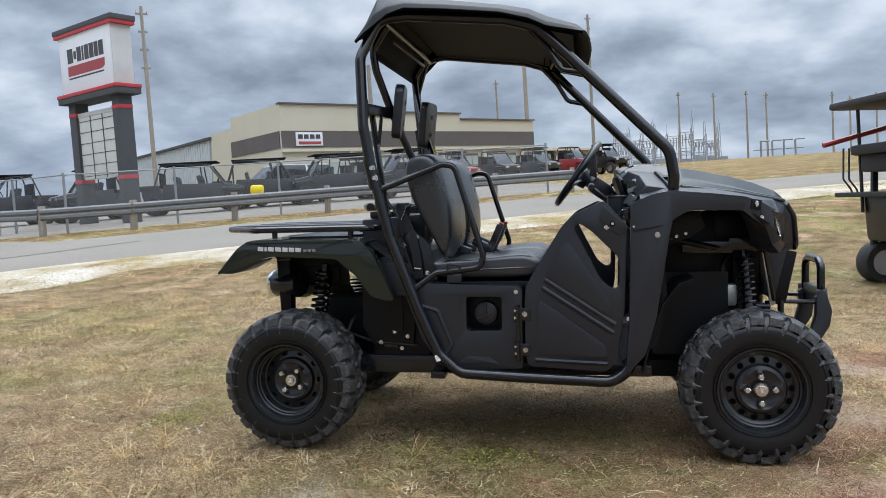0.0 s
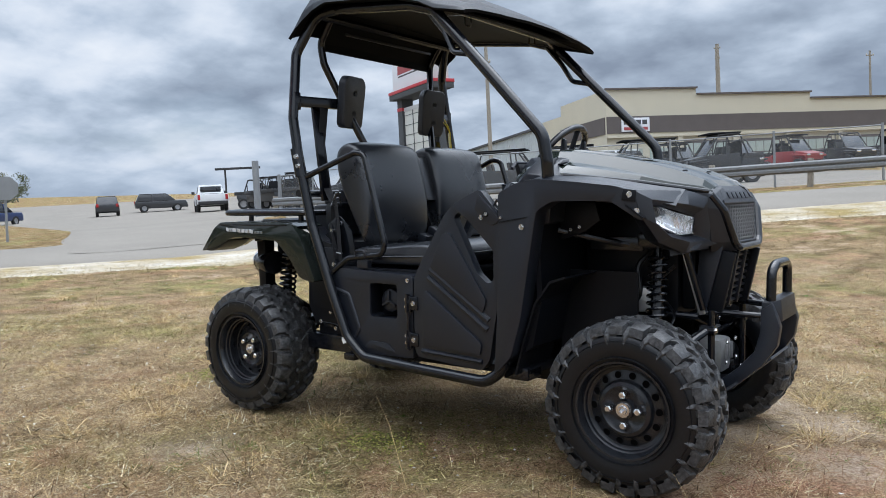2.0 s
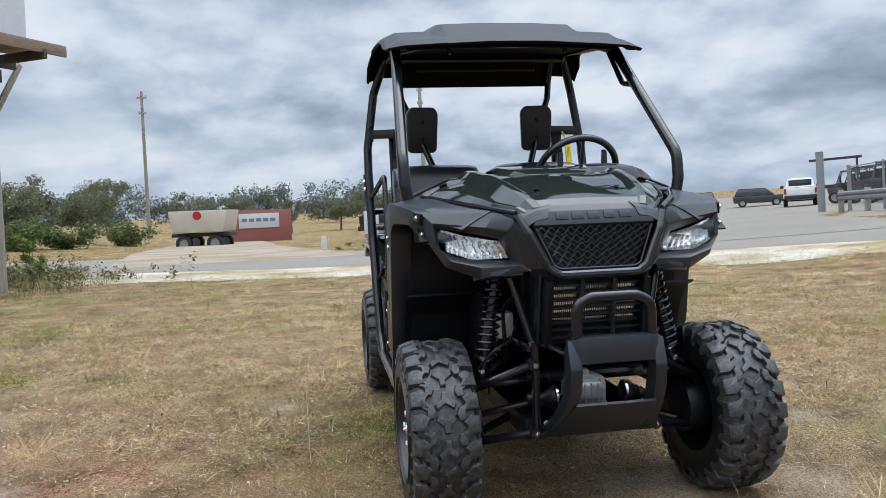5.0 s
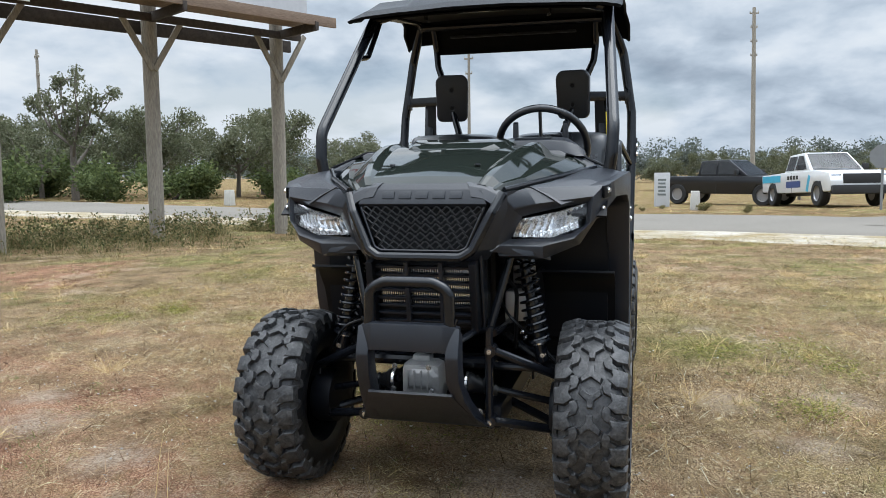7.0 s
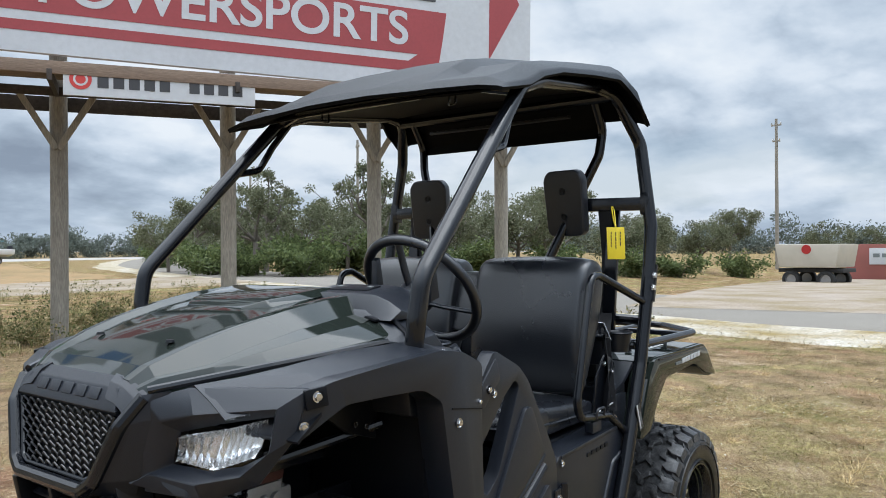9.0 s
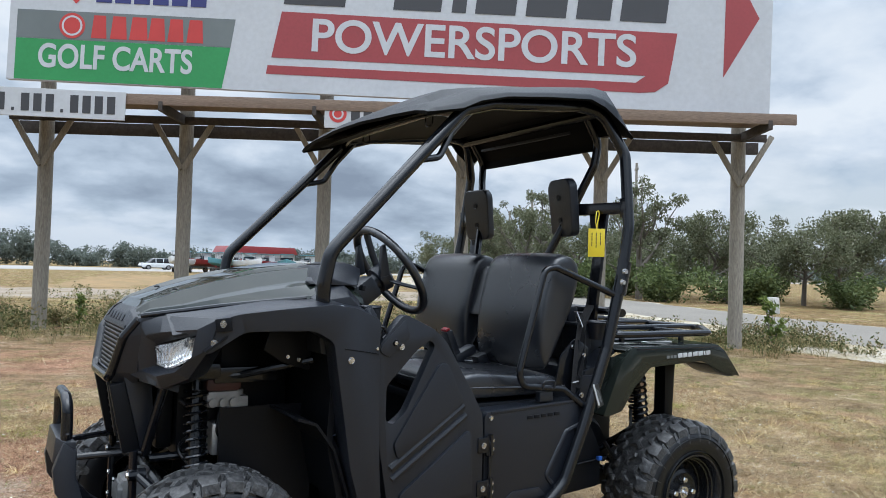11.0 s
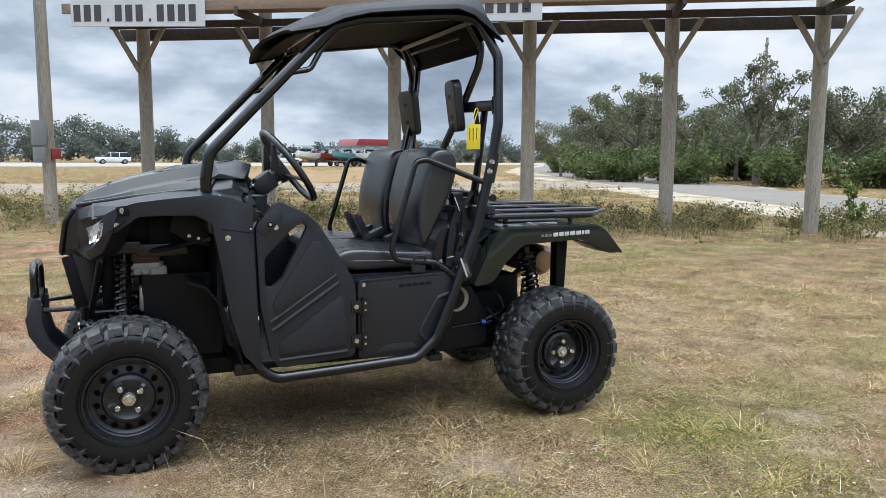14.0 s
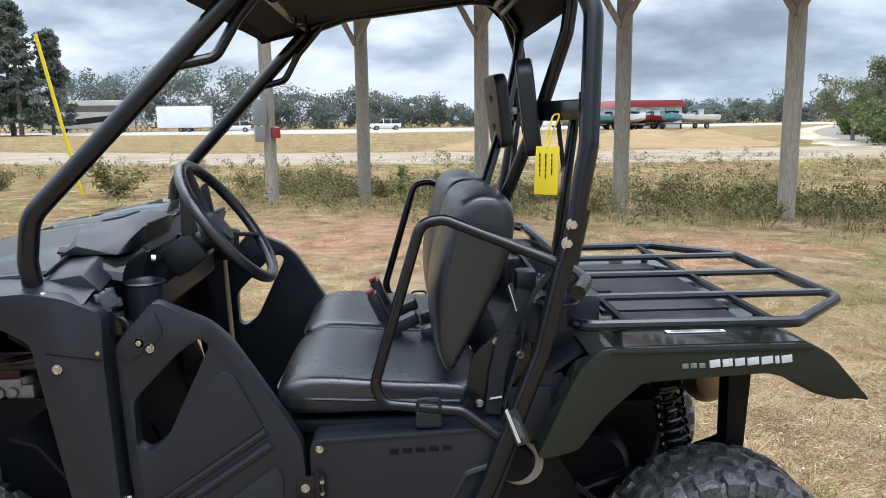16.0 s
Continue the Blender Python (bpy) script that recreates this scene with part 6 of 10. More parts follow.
part("hub_pad", moved(lathe([(0.0, 0.0), (0.040, -0.004), (0.052, -0.016), (0.046, -0.05), (0.0, -0.055)], 28), Matrix.Translation(WHEEL_C - WHEEL_N * 0.012) @ q), M_PLASTIC, SW)
part("steering_column", join(tube([WHEEL_C - WHEEL_N * 0.04, WHEEL_C - WHEEL_N * 0.24], 0.030, 0, 14), box(WHEEL_C - WHEEL_N * 0.13, (0.10, 0.09, 0.08), 0.016, (0, 36, 0)), tube([WHEEL_C - WHEEL_N * 0.22, WHEEL_C - WHEEL_N * 0.45], 0.012, 0, 10)), M_PLASTIC, car)
for s in (1, -1):
    part("shift_paddle", prism([(0.315, 1.120), (0.335, 1.225), (0.350, 1.215), (0.352, 1.11)], 0.25 + s * 0.085, 0.25 + s * 0.105, 0.004), M_PLASTIC, car)
part("gear_lever", join(tube([(0.40, 0.05, 1.00), (0.33, 0.05, 1.06)], 0.008, 0, 8), moved(lathe([(0, 0.03), (0.016, 0.02), (0.018, 0.0), (0.010, -0.02), (0, -0.02)], 16), Matrix.Translation((0.325, 0.05, 1.065)))), M_PLASTIC, car)
part("pedal", join(rod((0.50, 0.22, 0.60), (0.44, 0.22, 0.47), 0.008), box((0.435, 0.22, 0.46), (0.012, 0.07, 0.06), 0.004, (0, -20, 0))), M_TUBE, car)
part("pedal", join(rod((0.50, 0.36, 0.60), (0.44, 0.36, 0.46), 0.008), box((0.435, 0.36, 0.45), (0.012, 0.05, 0.09), 0.004, (0, -20, 0))), M_TUBE, car)

# ---- rear fenders and deck ----
def rear_fender():
    loop = round_loop([(-1.232, 0.733), (-1.110, 0.757), (-1.025, 0.796), (-0.985, 0.806), (-0.705, 0.792), (-0.622, 0.720), (-0.560, 0.636), (-0.492, 0.620), (-0.466, 0.622), (-0.555, 0.815), (-0.600, 0.866), (-0.65, 0.872), (-1.085, 0.872), (-1.135, 0.842)], 0.014, 3)
    bm = plate(loop, [], 0.36, 0.572, 0.0)
    for v in bm.verts:
        if v.co.y < 0.45:
            v.co.y = 0.552 if v.co.x > -0.99 else 0.40
            if v.co.x > -0.62 and v.co.z < 0.84:
                v.co.y = 0.50
    return bevel(bm, 0.006, 2)


def fender_lip():
    """Turned-down lip along the rear edge, thick towards the tip."""
    return prism(round_loop([(-1.228, 0.738), (-1.165, 0.735), (-1.100, 0.752), (-1.030, 0.790), (-1.060, 0.815), (-1.135, 0.80)], 0.008, 2), 0.44, 0.566, 0.005)


RF = sided("rear_fender", rear_fender, M_PAINT, car, "glossy dark green rear fender with white lettering bars")
for f, s in zip(RF, (1, -1)):
    b = lambda bm: bm if s > 0 else mirrored(bm)
    part("fender_lip", b(fender_lip()), M_PLASTIC, f)
    part("fender_groove", b(box((-0.86, 0.574, 0.862), (0.46, 0.004, 0.005), 0.001)), M_TUBE, f)
    widths = (0.026, 0.010, 0.028, 0.028, 0.024, 0.024, 0.026)
    x = -1.042
    for w in widths:
        part("letter_bar", b(box((x + w / 2, 0.5735, 0.835 - (x + 0.95) * 0.04), (w * 0.92, 0.003, 0.017), 0.0005, (0, 7, 0))), M_LABEL, f, "white block of the model lettering")
        x += w + 0.004
    for k in range(3):
        part("number_bar", b(box((x + 0.012 + k * 0.019, 0.5735, 0.8285), (0.014, 0.003, 0.011), 0.0005)), M_GREYTEXT, f)
part("rear_deck", sheet([[(x, y, z) for y in (-0.556, -0.50, -0.30, 0.30, 0.50, 0.556)] for x, z in ((-0.585, 0.858), (-0.62, 0.872), (-0.80, 0.874), (-1.07, 0.874), (-1.10, 0.862), (-1.12, 0.82))], 0.012, 0.003), M_PAINT, car, "glossy dark green rear deck under the rack")
for y, w, d, h in ((0, 0.34, 0.52, 0.006), (0.33, 0.30, 0.10, 0.004), (-0.33, 0.30, 0.10, 0.004)):
    part("deck_recess", box((-0.86, y, 0.8785 if y else 0.878), (w, d, h), 0.002), M_PLASTIC, car)
part("deck_label", box((-0.86, 0.455, 0.8765), (0.14, 0.035, 0.002)), M_WHITE, car, "printed load label on the deck")
for k in range(4):
    part("label_line", box((-0.86, 0.444 + k * 0.008, 0.878), (0.12, 0.003, 0.0008)), M_INK, car)
part("deck_hatch", box((-0.72, 0.02, 0.884), (0.10, 0.07, 0.006), 0.002), M_PLASTIC, car)

# ---- rack ----
RACK = part("cargo_rack", tube([(-0.56, 0.0, 0.915), (-0.56, 0.53, 0.915), (-1.07, 0.54, 0.915), (-1.265, 0.345, 0.915), (-1.285, 0.30, 0.915), (-1.285, -0.30, 0.915), (-1.265, -0.345, 0.915), (-1.07, -0.54, 0.915), (-0.56, -0.53, 0.915), (-0.56, 0.0, 0.915)], 0.0135, 0.05, 10), M_TUBE, car, "black tubular steel cargo rack over the rear deck")
for y in (0.28, 0.0, -0.28):
    part("rack_bar", tube([(-0.565, y, 0.920), (-1.275 if abs(y) < 0.2 else -1.262, y, 0.920)], 0.0105, 0, 8), M_TUBE, RACK)
for x in (-0.68, -1.02):
    part("rack_bar", tube([(x, -0.535, 0.912), (x, 0.535, 0.912)], 0.0105, 0, 8), M_TUBE, RACK)
    for y in (-0.44, 0.44):
        part("rack_foot", tube([(x, y, 0.875), (x, y, 0.91)], 0.012, 0, 10), M_TUBE, RACK)

# ---- rear frame, engine and suspension ----
for s in (1, -1):
    sp, co, ba = coil_over((-0.815, s * 0.385, 0.760), (-0.885, s * 0.36, 0.42), 0.036, 9, 0.0055)
    sh = part("shock_absorber", co, M_TUBE, car, "black rear coil-over shock absorber")
    part("coil_spring", sp, M_TUBE, sh)
    part("deck_strut", prism([(-0.975, 0.80), (-1.035, 0.80), (-1.020, 0.52), (-0.975, 0.52)], s * 0.340, s * 0.400, 0.004), M_DARK, car)
    part("frame_rail", tube([(-0.47, s * 0.42, 0.66), (-0.60, s * 0.40, 0.80), (-1.06, s * 0.38, 0.80)], 0.014, 0.05, 10), M_TUBE, car)
    part("frame_rail", tube([(-0.25, s * 0.30, 0.33), (-0.62, s * 0.30, 0.40), (-1.02, s * 0.32, 0.55), (-1.02, s * 0.36, 0.80)], 0.014, 0.06, 10), M_TUBE, car)
    part("rear_arm", join(rod((-0.78, s * 0.18, 0.33), (-0.925, s * 0.37, 0.24), 0.014), rod((-1.02, s * 0.18, 0.33), (-0.925, s * 0.37, 0.24), 0.014), rod((-0.90, s * 0.16, 0.42), (-0.925, s * 0.38, 0.37), 0.012)), M_TUBE, car)
    part("drive_shaft", tube([(-0.92, s * 0.12, 0.33), (-0.927, s * 0.37, 0.285)], 0.013, 0, 10), M_TUBE, car)
    part("wheel_hub", moved(lathe([(0, -0.03), (0.08, -0.03), (0.085, 0.02), (0, 0.02)], 24), Matrix.Translation((-0.927, s * 0.385, 0.285))), M_DARK, car)
    part("side_guard", prism(round_loop([(-0.42, 0.60), (-0.52, 0.60), (-0.60, 0.46), (-0.60, 0.32), (-0.33, 0.30), (-0.37, 0.42)], 0.02, 2), s * 0.38, s * 0.42, 0.006), M_DARK, car)
    part("mud_shield", sheet([[(x, s * y, z) for y in (0.30, 0.50)] for x, z in ((-0.50, 0.62), (-0.56, 0.68), (-0.63, 0.76), (-0.72, 0.80), (-0.98, 0.80))], 0.006), M_DARK, car)
ENG = part("engine", join(box((-0.72, 0, 0.47), (0.36, 0.34, 0.26), 0.03), moved(lathe([(0, 0.07), (0.10, 0.07), (0.12, 0.04), (0.12, -0.02), (0, -0.02)], 28), Matrix.Translation((-0.66, 0.20, 0.44))), moved(lathe([(0, 0.07), (0.09, 0.07), (0.11, 0.04), (0.11, -0.02), (0, -0.02)], 28), Matrix.Translation((-0.66, -0.20, 0.44)) @ Matrix.Rotation(math.pi, 4, "Z")), box((-0.62, 0, 0.66), (0.22, 0.24, 0.18), 0.03)), M_DARK, car, "black engine and transmission block behind the seats")
for i in range(5):
    part("cooling_fin", box((-0.66, 0.0, 0.60 + i * 0.016), (0.26, 0.30, 0.005), 0.002), M_TUBE, ENG)
M_PALECAST = material("pale_beige_casting", (0.30, 0.27, 0.22), 0.5, second=(0.44, 0.41, 0.36), scale=14, bump=0.2, bump_scale=90)
COVER = part("engine_cover", moved(lathe([(0.034, 0.010), (0.044, 0.014), (0.056, 0.012), (0.062, 0.002), (0.063, -0.02)], 32), Matrix.Translation((-0.452, 0.410, 0.540))), M_PALECAST, ENG, "pale beige engine side cover ring")
part("hub", moved(lathe([(0, 0.012), (0.030, 0.012), (0.036, 0.0)], 24), Matrix.Translation((-0.436, 0.420, 0.545)) @ Matrix.Scale(1.5, 4)), M_DARK, COVER)
part("muffler", join(moved(lathe([(0, 0.19), (0.05, 0.185), (0.075, 0.15), (0.078, -0.15), (0.05, -0.185), (0, -0.19)], 28), Matrix.Translation((-1.02, 0.02, 0.66))), tube([(-0.74, 0.10, 0.52), (-0.85, 0.13, 0.55), (-0.97, 0.10, 0.62)], 0.022, 0.05, 12)), M_STEEL, car, "brownish steel muffler under the deck")
TAIL = Matrix.Translation((-1.025, -0.345, 0.672)) @ Matrix.Rotation(radians(68), 4, "Z")
tail_can = part("tail_can", moved(lathe([(0, -0.10), (0.052, -0.10), (0.058, -0.09), (0.058, 0.035), (0.053, 0.046), (0.050, 0.030), (0, 0.028)], 28), TAIL), M_TUBE, car, "round black silencer end can")
part("tail_ring", moved(lathe([(0.058, 0.030), (0.061, 0.040), (0.057, 0.052), (0.047, 0.054), (0.044, 0.044), (0.050, 0.034)], 28, True), TAIL), M_CHROME, tail_can, "bright metal end ring")
part("tail_spigot", moved(lathe([(0.018, 0.026), (0.018, 0.062), (0.015, 0.062), (0.015, 0.030)], 18), TAIL), M_CHROME, tail_can)
part("tail_shield", join(sheet([[(x, y, z) for x in (-0.74, -0.86, -1.0)] for y, z in ((-0.285, 0.805), (-0.300, 0.74), (-0.285, 0.655), (-0.22, 0.610))], 0.008), box((-0.86, -0.307, 0.71), (0.16, 0.012, 0.07), 0.012), box((-0.80, -0.305, 0.785), (0.34, 0.02, 0.012), 0.003)), M_DARK, car, "black heat shield below the rear deck")
part("cross_rail", join(box((-0.80, -0.40, 0.800), (0.46, 0.030, 0.024), 0.005), box((-0.99, -0.40, 0.786), (0.06, 0.05, 0.018), 0.004)), M_TUBE, car)
part("bracket", join(box((-0.815, -0.395, 0.835), (0.028, 0.028, 0.06), 0.004), box((-0.815, -0.395, 0.812), (0.06, 0.06, 0.008), 0.002)), M_TUBE, car)
part("side_cover", prism(round_loop([(-0.44, 0.86), (-0.57, 0.80), (-0.635, 0.70), (-0.640, 0.50), (-0.60, 0.42), (-0.42, 0.42), (-0.40, 0.62)], 0.015, 2), -0.425, -0.445, 0.006), M_DARK, car, "black plastic cover ahead of the rear wheel")
part("cover_panel", prism(round_loop([(-0.46, 0.70), (-0.54, 0.70), (-0.600, 0.62), (-0.600, 0.50), (-0.46, 0.47)], 0.02, 2), -0.446, -0.456, 0.004), M_DARK, car)
part("frame_beam", join(box((-0.47, -0.42, 0.335), (0.36, 0.05, 0.066), 0.006), box((-0.47, -0.42, 0.371), (0.36, 0.06, 0.006), 0.002)), M_TUBE, car, "black square lower frame beam")
for x, z in ((-0.50, 0.475), (-0.445, 0.455), (-0.56, 0.43), (-0.47, 0.405)):
    part("bolt", bolt((x, -0.448, z), (0, -1, 0), 0.007, 0.006), M_CHROME, car)
part("linkage", join(rod((-0.40, -0.44, 0.415), (-0.58, -0.44, 0.43), 0.006), box((-0.52, -0.43, 0.415), (0.06, 0.02, 0.020), 0.003)), M_TUBE, car)
part("air_box", join(box((-0.57, 0.30, 0.88), (0.16, 0.22, 0.16), 0.025), tube([(-0.57, 0.34, 0.95), (-0.57, 0.34, 0.99)], 0.055, 0, 24)), M_PLASTIC, car)
part("battery_box", join(box((-0.57, -0.28, 0.88), (0.15, 0.24, 0.14), 0.02), box((-0.57, -0.28, 0.965), (0.10, 0.14, 0.03), 0.008)), M_PLASTIC, car)
part("cup_tray", moved(lathe([(0.034, -0.06), (0.045, 0.0), (0.050, 0.004), (0.047, 0.008), (0.040, 0.0), (0.032, -0.05), (0.0, -0.05)], 24), Matrix.Translation((-0.53, 0.47, 0.955)) @ Matrix.Rotation(radians(90), 4, "X")), M_PLASTIC, car, "black cup holder behind the seat")
part("rear_panel", sheet([[(x, y, z) for y in (-0.50, 0, 0.50)] for x, z in ((-0.38, 0.66), (-0.44, 0.78), (-0.50, 0.80), (-0.58, 0.855))], 0.012), M_PLASTIC, car)
part("wiring", tube([(-0.52, 0.20, 0.97), (-0.50, 0.10, 1.00), (-0.54, -0.10, 0.98), (-0.56, -0.2, 0.94)], 0.008, 0.05, 8), M_RUBBER, car)
part("wiring", tube([(-0.58, 0.46, 0.50), (-0.66, 0.44, 0.42), (-0.78, 0.40, 0.46), (-0.82, 0.36, 0.60)], 0.007, 0.05, 8), M_RUBBER, car)
part("linkage", join(rod((-0.42, 0.43, 0.415), (-0.62, 0.43, 0.43), 0.006), box((-0.60, 0.43, 0.425), (0.012, 0.02, 0.016), 0.002)), M_TUBE, car)
M_BLUECAP = material("blue_plastic_cap", (0.03, 0.12, 0.5), 0.4, scale=30)
part("cap", box((-0.575, 0.44, 0.432), (0.020, 0.016, 0.016), 0.003), M_BLUECAP, car, "small blue plastic cap")
part("tow_hitch", join(box((-1.08, 0, 0.34), (0.14, 0.05, 0.05), 0.006), box((-1.03, 0, 0.34), (0.03, 0.40, 0.05), 0.006)), M_TUBE, car)

# ---- dealer tag hanging from the pillar bar ----
tag = thing("hang_tag", "yellow plastic tag with black handwriting hanging on the roll bar", "tag", at=(0, 0, 0))
part("tag_card", box((-0.500, 0.478, 1.262), (0.004, 0.062, 0.108), 0.001, (0, -4, 45)), M_YELLOW, tag)
part("tag_loop", tube([(-0.500, 0.478, 1.313), (-0.512, 0.470, 1.345), (-0.528, 0.460, 1.373), (-0.533, 0.452, 1.388), (-0.518, 0.455, 1.384), (-0.502, 0.468, 1.345), (-0.500, 0.478, 1.313)], 0.0022, 0.01, 6), M_YELLOW, tag)
rr = random.Random(4)
for i in range(3):
    y = 1.300
    while y > 1.230:
        L = rr.uniform(0.006, 0.016)
        c = Vector((-0.500, 0.478, y - L / 2)) + Matrix.Rotation(radians(45), 3, "Z") @ Vector((0.0026, -0.017 + i * 0.016, 0))
        part("ink_bar", box(c, (0.0008, 0.0032, L), 0, (0, -4, 45)), M_INK, tag)
        y -= L + 0.003


# ---- billboard print ----
def bb_part(name, bm, mat, label="", smooth=0):
    return part(name, bm, mat, BOARD, label, smooth)


BOARD = [o for o in BILLBOARD.children if o.name.startswith("board")][0]


def bb_shape(pts, y=-0.602, d=0.003):
    return moved(prism(pts, y, y - d), TILT)


def bb_text(body, h, width, x, z, mat, y=-0.609):
    bm = fit_text(text_mesh(body, h, 0.003, 0.012), width)
    bb_part("lettering", moved(bm, TILT @ Matrix.Translation((x, y, z))), mat, "white painted lettering")


bb_part("green_panel", bb_shape([(-11.60, 3.84), (-8.364, 3.84), (-8.259, 4.484), (-11.60, 4.484)]), M_SIGNGREEN, "green printed panel")
bb_part("grey_panel", bb_shape([(-11.60, 4.487), (-8.258, 4.487), (-8.20, 4.936), (-11.60, 4.936)]), M_SIGNGREY, "grey printed panel")
bb_text("GOLF CARTS", 0.38, 2.40, -10.04, 4.205, M_BOARDWHITE)
for k, w in enumerate((0.27, 0.29, 0.32, 0.29, 0.28, 0.29)):
    x = -10.44 + k * 0.298
    bb_part("brand_block", bb_shape([(x, 4.53), (x + w * 0.9, 4.53), (x + w * 0.8, 4.89), (x + w * 0.12, 4.89)], -0.606), M_BRIGHTRED, "red block of a brand name")
bb_part("brand_disc", moved(lathe([(0.0, 0.004), (0.20, 0.004), (0.20, 0)], 32), TILT @ Matrix.Translation((-10.74, -0.606, 4.71)) @ Matrix.Rotation(math.pi, 4, "Z")), M_BRIGHTRED, "round red and white brand disc")
bb_part("brand_ring", moved(lathe([(0.13, 0.0065), (0.16, 0.0065), (0.16, 0.004)], 32), TILT @ Matrix.Translation((-10.74, -0.606, 4.71)) @ Matrix.Rotation(math.pi, 4, "Z")), M_BOARDWHITE)
for k in range(6):
    x = -10.39 + k * 0.295
    bb_part("brand_block", bb_shape([(x, 5.10), (x + 0.245, 5.10), (x + 0.245, 5.40), (x, 5.40)], -0.604), M_SIGNBLUE, "navy block of a brand name")
bb_part("brand_mark", bb_shape([(-10.85, 5.22), (-10.70, 5.06), (-10.55, 5.22), (-10.60, 5.40), (-10.80, 5.40)], -0.604), M_BRIGHTRED)
bb_part("blue_band", bb_shape([(-11.60, 5.62), (-8.12, 5.62), (-8.02, 6.45), (-11.60, 6.45)]), material("blue_print", (0.03, 0.12, 0.36), 0.5, scale=2), "blue printed band")
red = [(-7.614, 4.366), (-1.70, 4.366), (-1.29, 4.62), (-1.229, 5.065), (-7.484, 5.10)]
bb_part("red_band", bb_shape(red), M_SIGNRED, "faded red printed band")
bb_part("red_stripe", bb_shape([(-7.684, 4.105), (-1.80, 4.092), (-1.55, 4.115), (-1.348, 4.261), (-1.291, 4.62), (-1.71, 4.364), (-1.863, 4.25), (-7.666, 4.242)]), M_SIGNRED)
bb_text("POWERSPORTS", 0.53, 5.12, -4.43, 4.722, M_BOARDWHITE)
for k, (x, w, h) in enumerate(((-7.46, 1.02, 1.55), (-6.34, 0.38, 0.75), (-5.74, 0.80, 1.55), (-4.82, 0.24, 1.55), (-4.45, 0.68, 1.55), (-3.65, 0.68, 1.55), (-2.85, 0.58, 1.55), (-2.15, 0.78, 1.55))):
    z0 = 5.22 + (1.55 - h)
    bb_part("brand_block", bb_shape([(x, z0), (x + w * 0.94, z0), (x + w + 0.10, 6.77), (x + 0.14, 6.77)], -0.604), M_SIGNINK, "dark block of the dealer's name")
bb_part("arrow", bb_shape([(-0.476, 4.399), (0.071, 5.369), (-0.476, 6.34)]), M_SIGNRED, "faded red printed arrow")
bb_part("phone_sign", box((-10.76, -1.26, 3.44), (2.30, 0.025, 0.42), 0.004, (0, 1, 0)), M_BOARDWHITE, "white strip sign with dark number bars")
for k in range(12):
    x = -11.84 + k * 0.180
    if k in (3, 7):
        bb_part("number_bar", box((x + 0.045, -1.276, 3.33 - (x + 10.76) * 0.0175), (0.04, 0.004, 0.05)), M_SIGNINK)
    else:
        bb_part("number_bar", box((x + 0.045, -1.276, 3.44 - (x + 10.76) * 0.0175), (0.120, 0.004, 0.26)), M_SIGNINK)
bb_part("owner_sign", box((-5.50, -1.20, 3.42), (2.36, 0.025, 0.42), 0.004), M_BOARDWHITE, "white strip sign with a red disc and dark bars")
bb_part("owner_disc", moved(lathe([(0.0, 0.004), (0.13, 0.004), (0.13, 0)], 28), Matrix.Translation((-6.48, -1.213, 3.42)) @ Matrix.Rotation(math.pi, 4, "Z")), M_BRIGHTRED)
bb_part("owner_ring", moved(lathe([(0.06, 0.006), (0.085, 0.006), (0.085, 0.004)], 28), Matrix.Translation((-6.48, -1.213, 3.42)) @ Matrix.Rotation(math.pi, 4, "Z")), M_BOARDWHITE)
for k in range(10):
    if k != 5:
        bb_part("owner_bar", box((-6.22 + k * 0.185, -1.214, 3.42), (0.13, 0.004, 0.19)), M_SIGNINK)

# ---- dealer pylon sign ----
M_CHAR = material("charcoal_stucco", (0.055, 0.058, 0.062), 0.8, scale=2, grain=0.15, grain_scale=40)
M_REDTRIM = material("red_trim_paint", (0.42, 0.03, 0.04), 0.5, scale=3)
M_SIGNFACE = material("white_sign_face", (0.66, 0.67, 0.70), 0.4, scale=1.5, second=(0.60, 0.61, 0.64))
M_SIDEWHITE = material("off_white_sign_side", (0.52, 0.52, 0.52), 0.6, scale=1.5)
M_MSG = material("message_board_panel", (0.50, 0.50, 0.46), 0.5, scale=1.2, second=(0.60, 0.60, 0.55))
pyl = thing("pylon_sign", "tall dealership pylon sign with white face and red trim", "sign", at=(-15.05, 19.3, ground_z(-15.05, 19.3) - 0.1), rz=-25.9, lean=LEAN)
for x in (-1.30, 1.30):
    col = part("pillar", box((x, 0.0, 2.1), (0.40, 0.46, 4.3), 0.01), M_CHAR, pyl)
    for z in (1.55, 3.75):
        part("red_band", box((x, 0, z), (0.42, 0.48, 0.12), 0.005), M_REDTRIM, col)
part("ledge", box((0, 0, 4.22), (3.5, 0.86, 0.20), 0.01), M_CHAR, pyl)
part("ledge_trim", box((0, 0, 4.37), (3.54, 0.90, 0.11), 0.01), M_REDTRIM, pyl)
part("sign_box", box((0, 0, 5.37), (3.15, 0.66, 1.95), 0.01), M_SIDEWHITE, pyl)
face = part("sign_face", box((0, -0.335, 5.37), (3.05, 0.03, 1.86), 0.006), M_SIGNFACE, pyl, "white sign face with dark bars and a red band")
part("cap", box((0, 0, 6.46), (3.5, 0.86, 0.16), 0.01), M_CHAR, pyl)
part("cap_trim", box((0, 0, 6.325), (3.44, 0.83, 0.11), 0.005), M_REDTRIM, pyl)
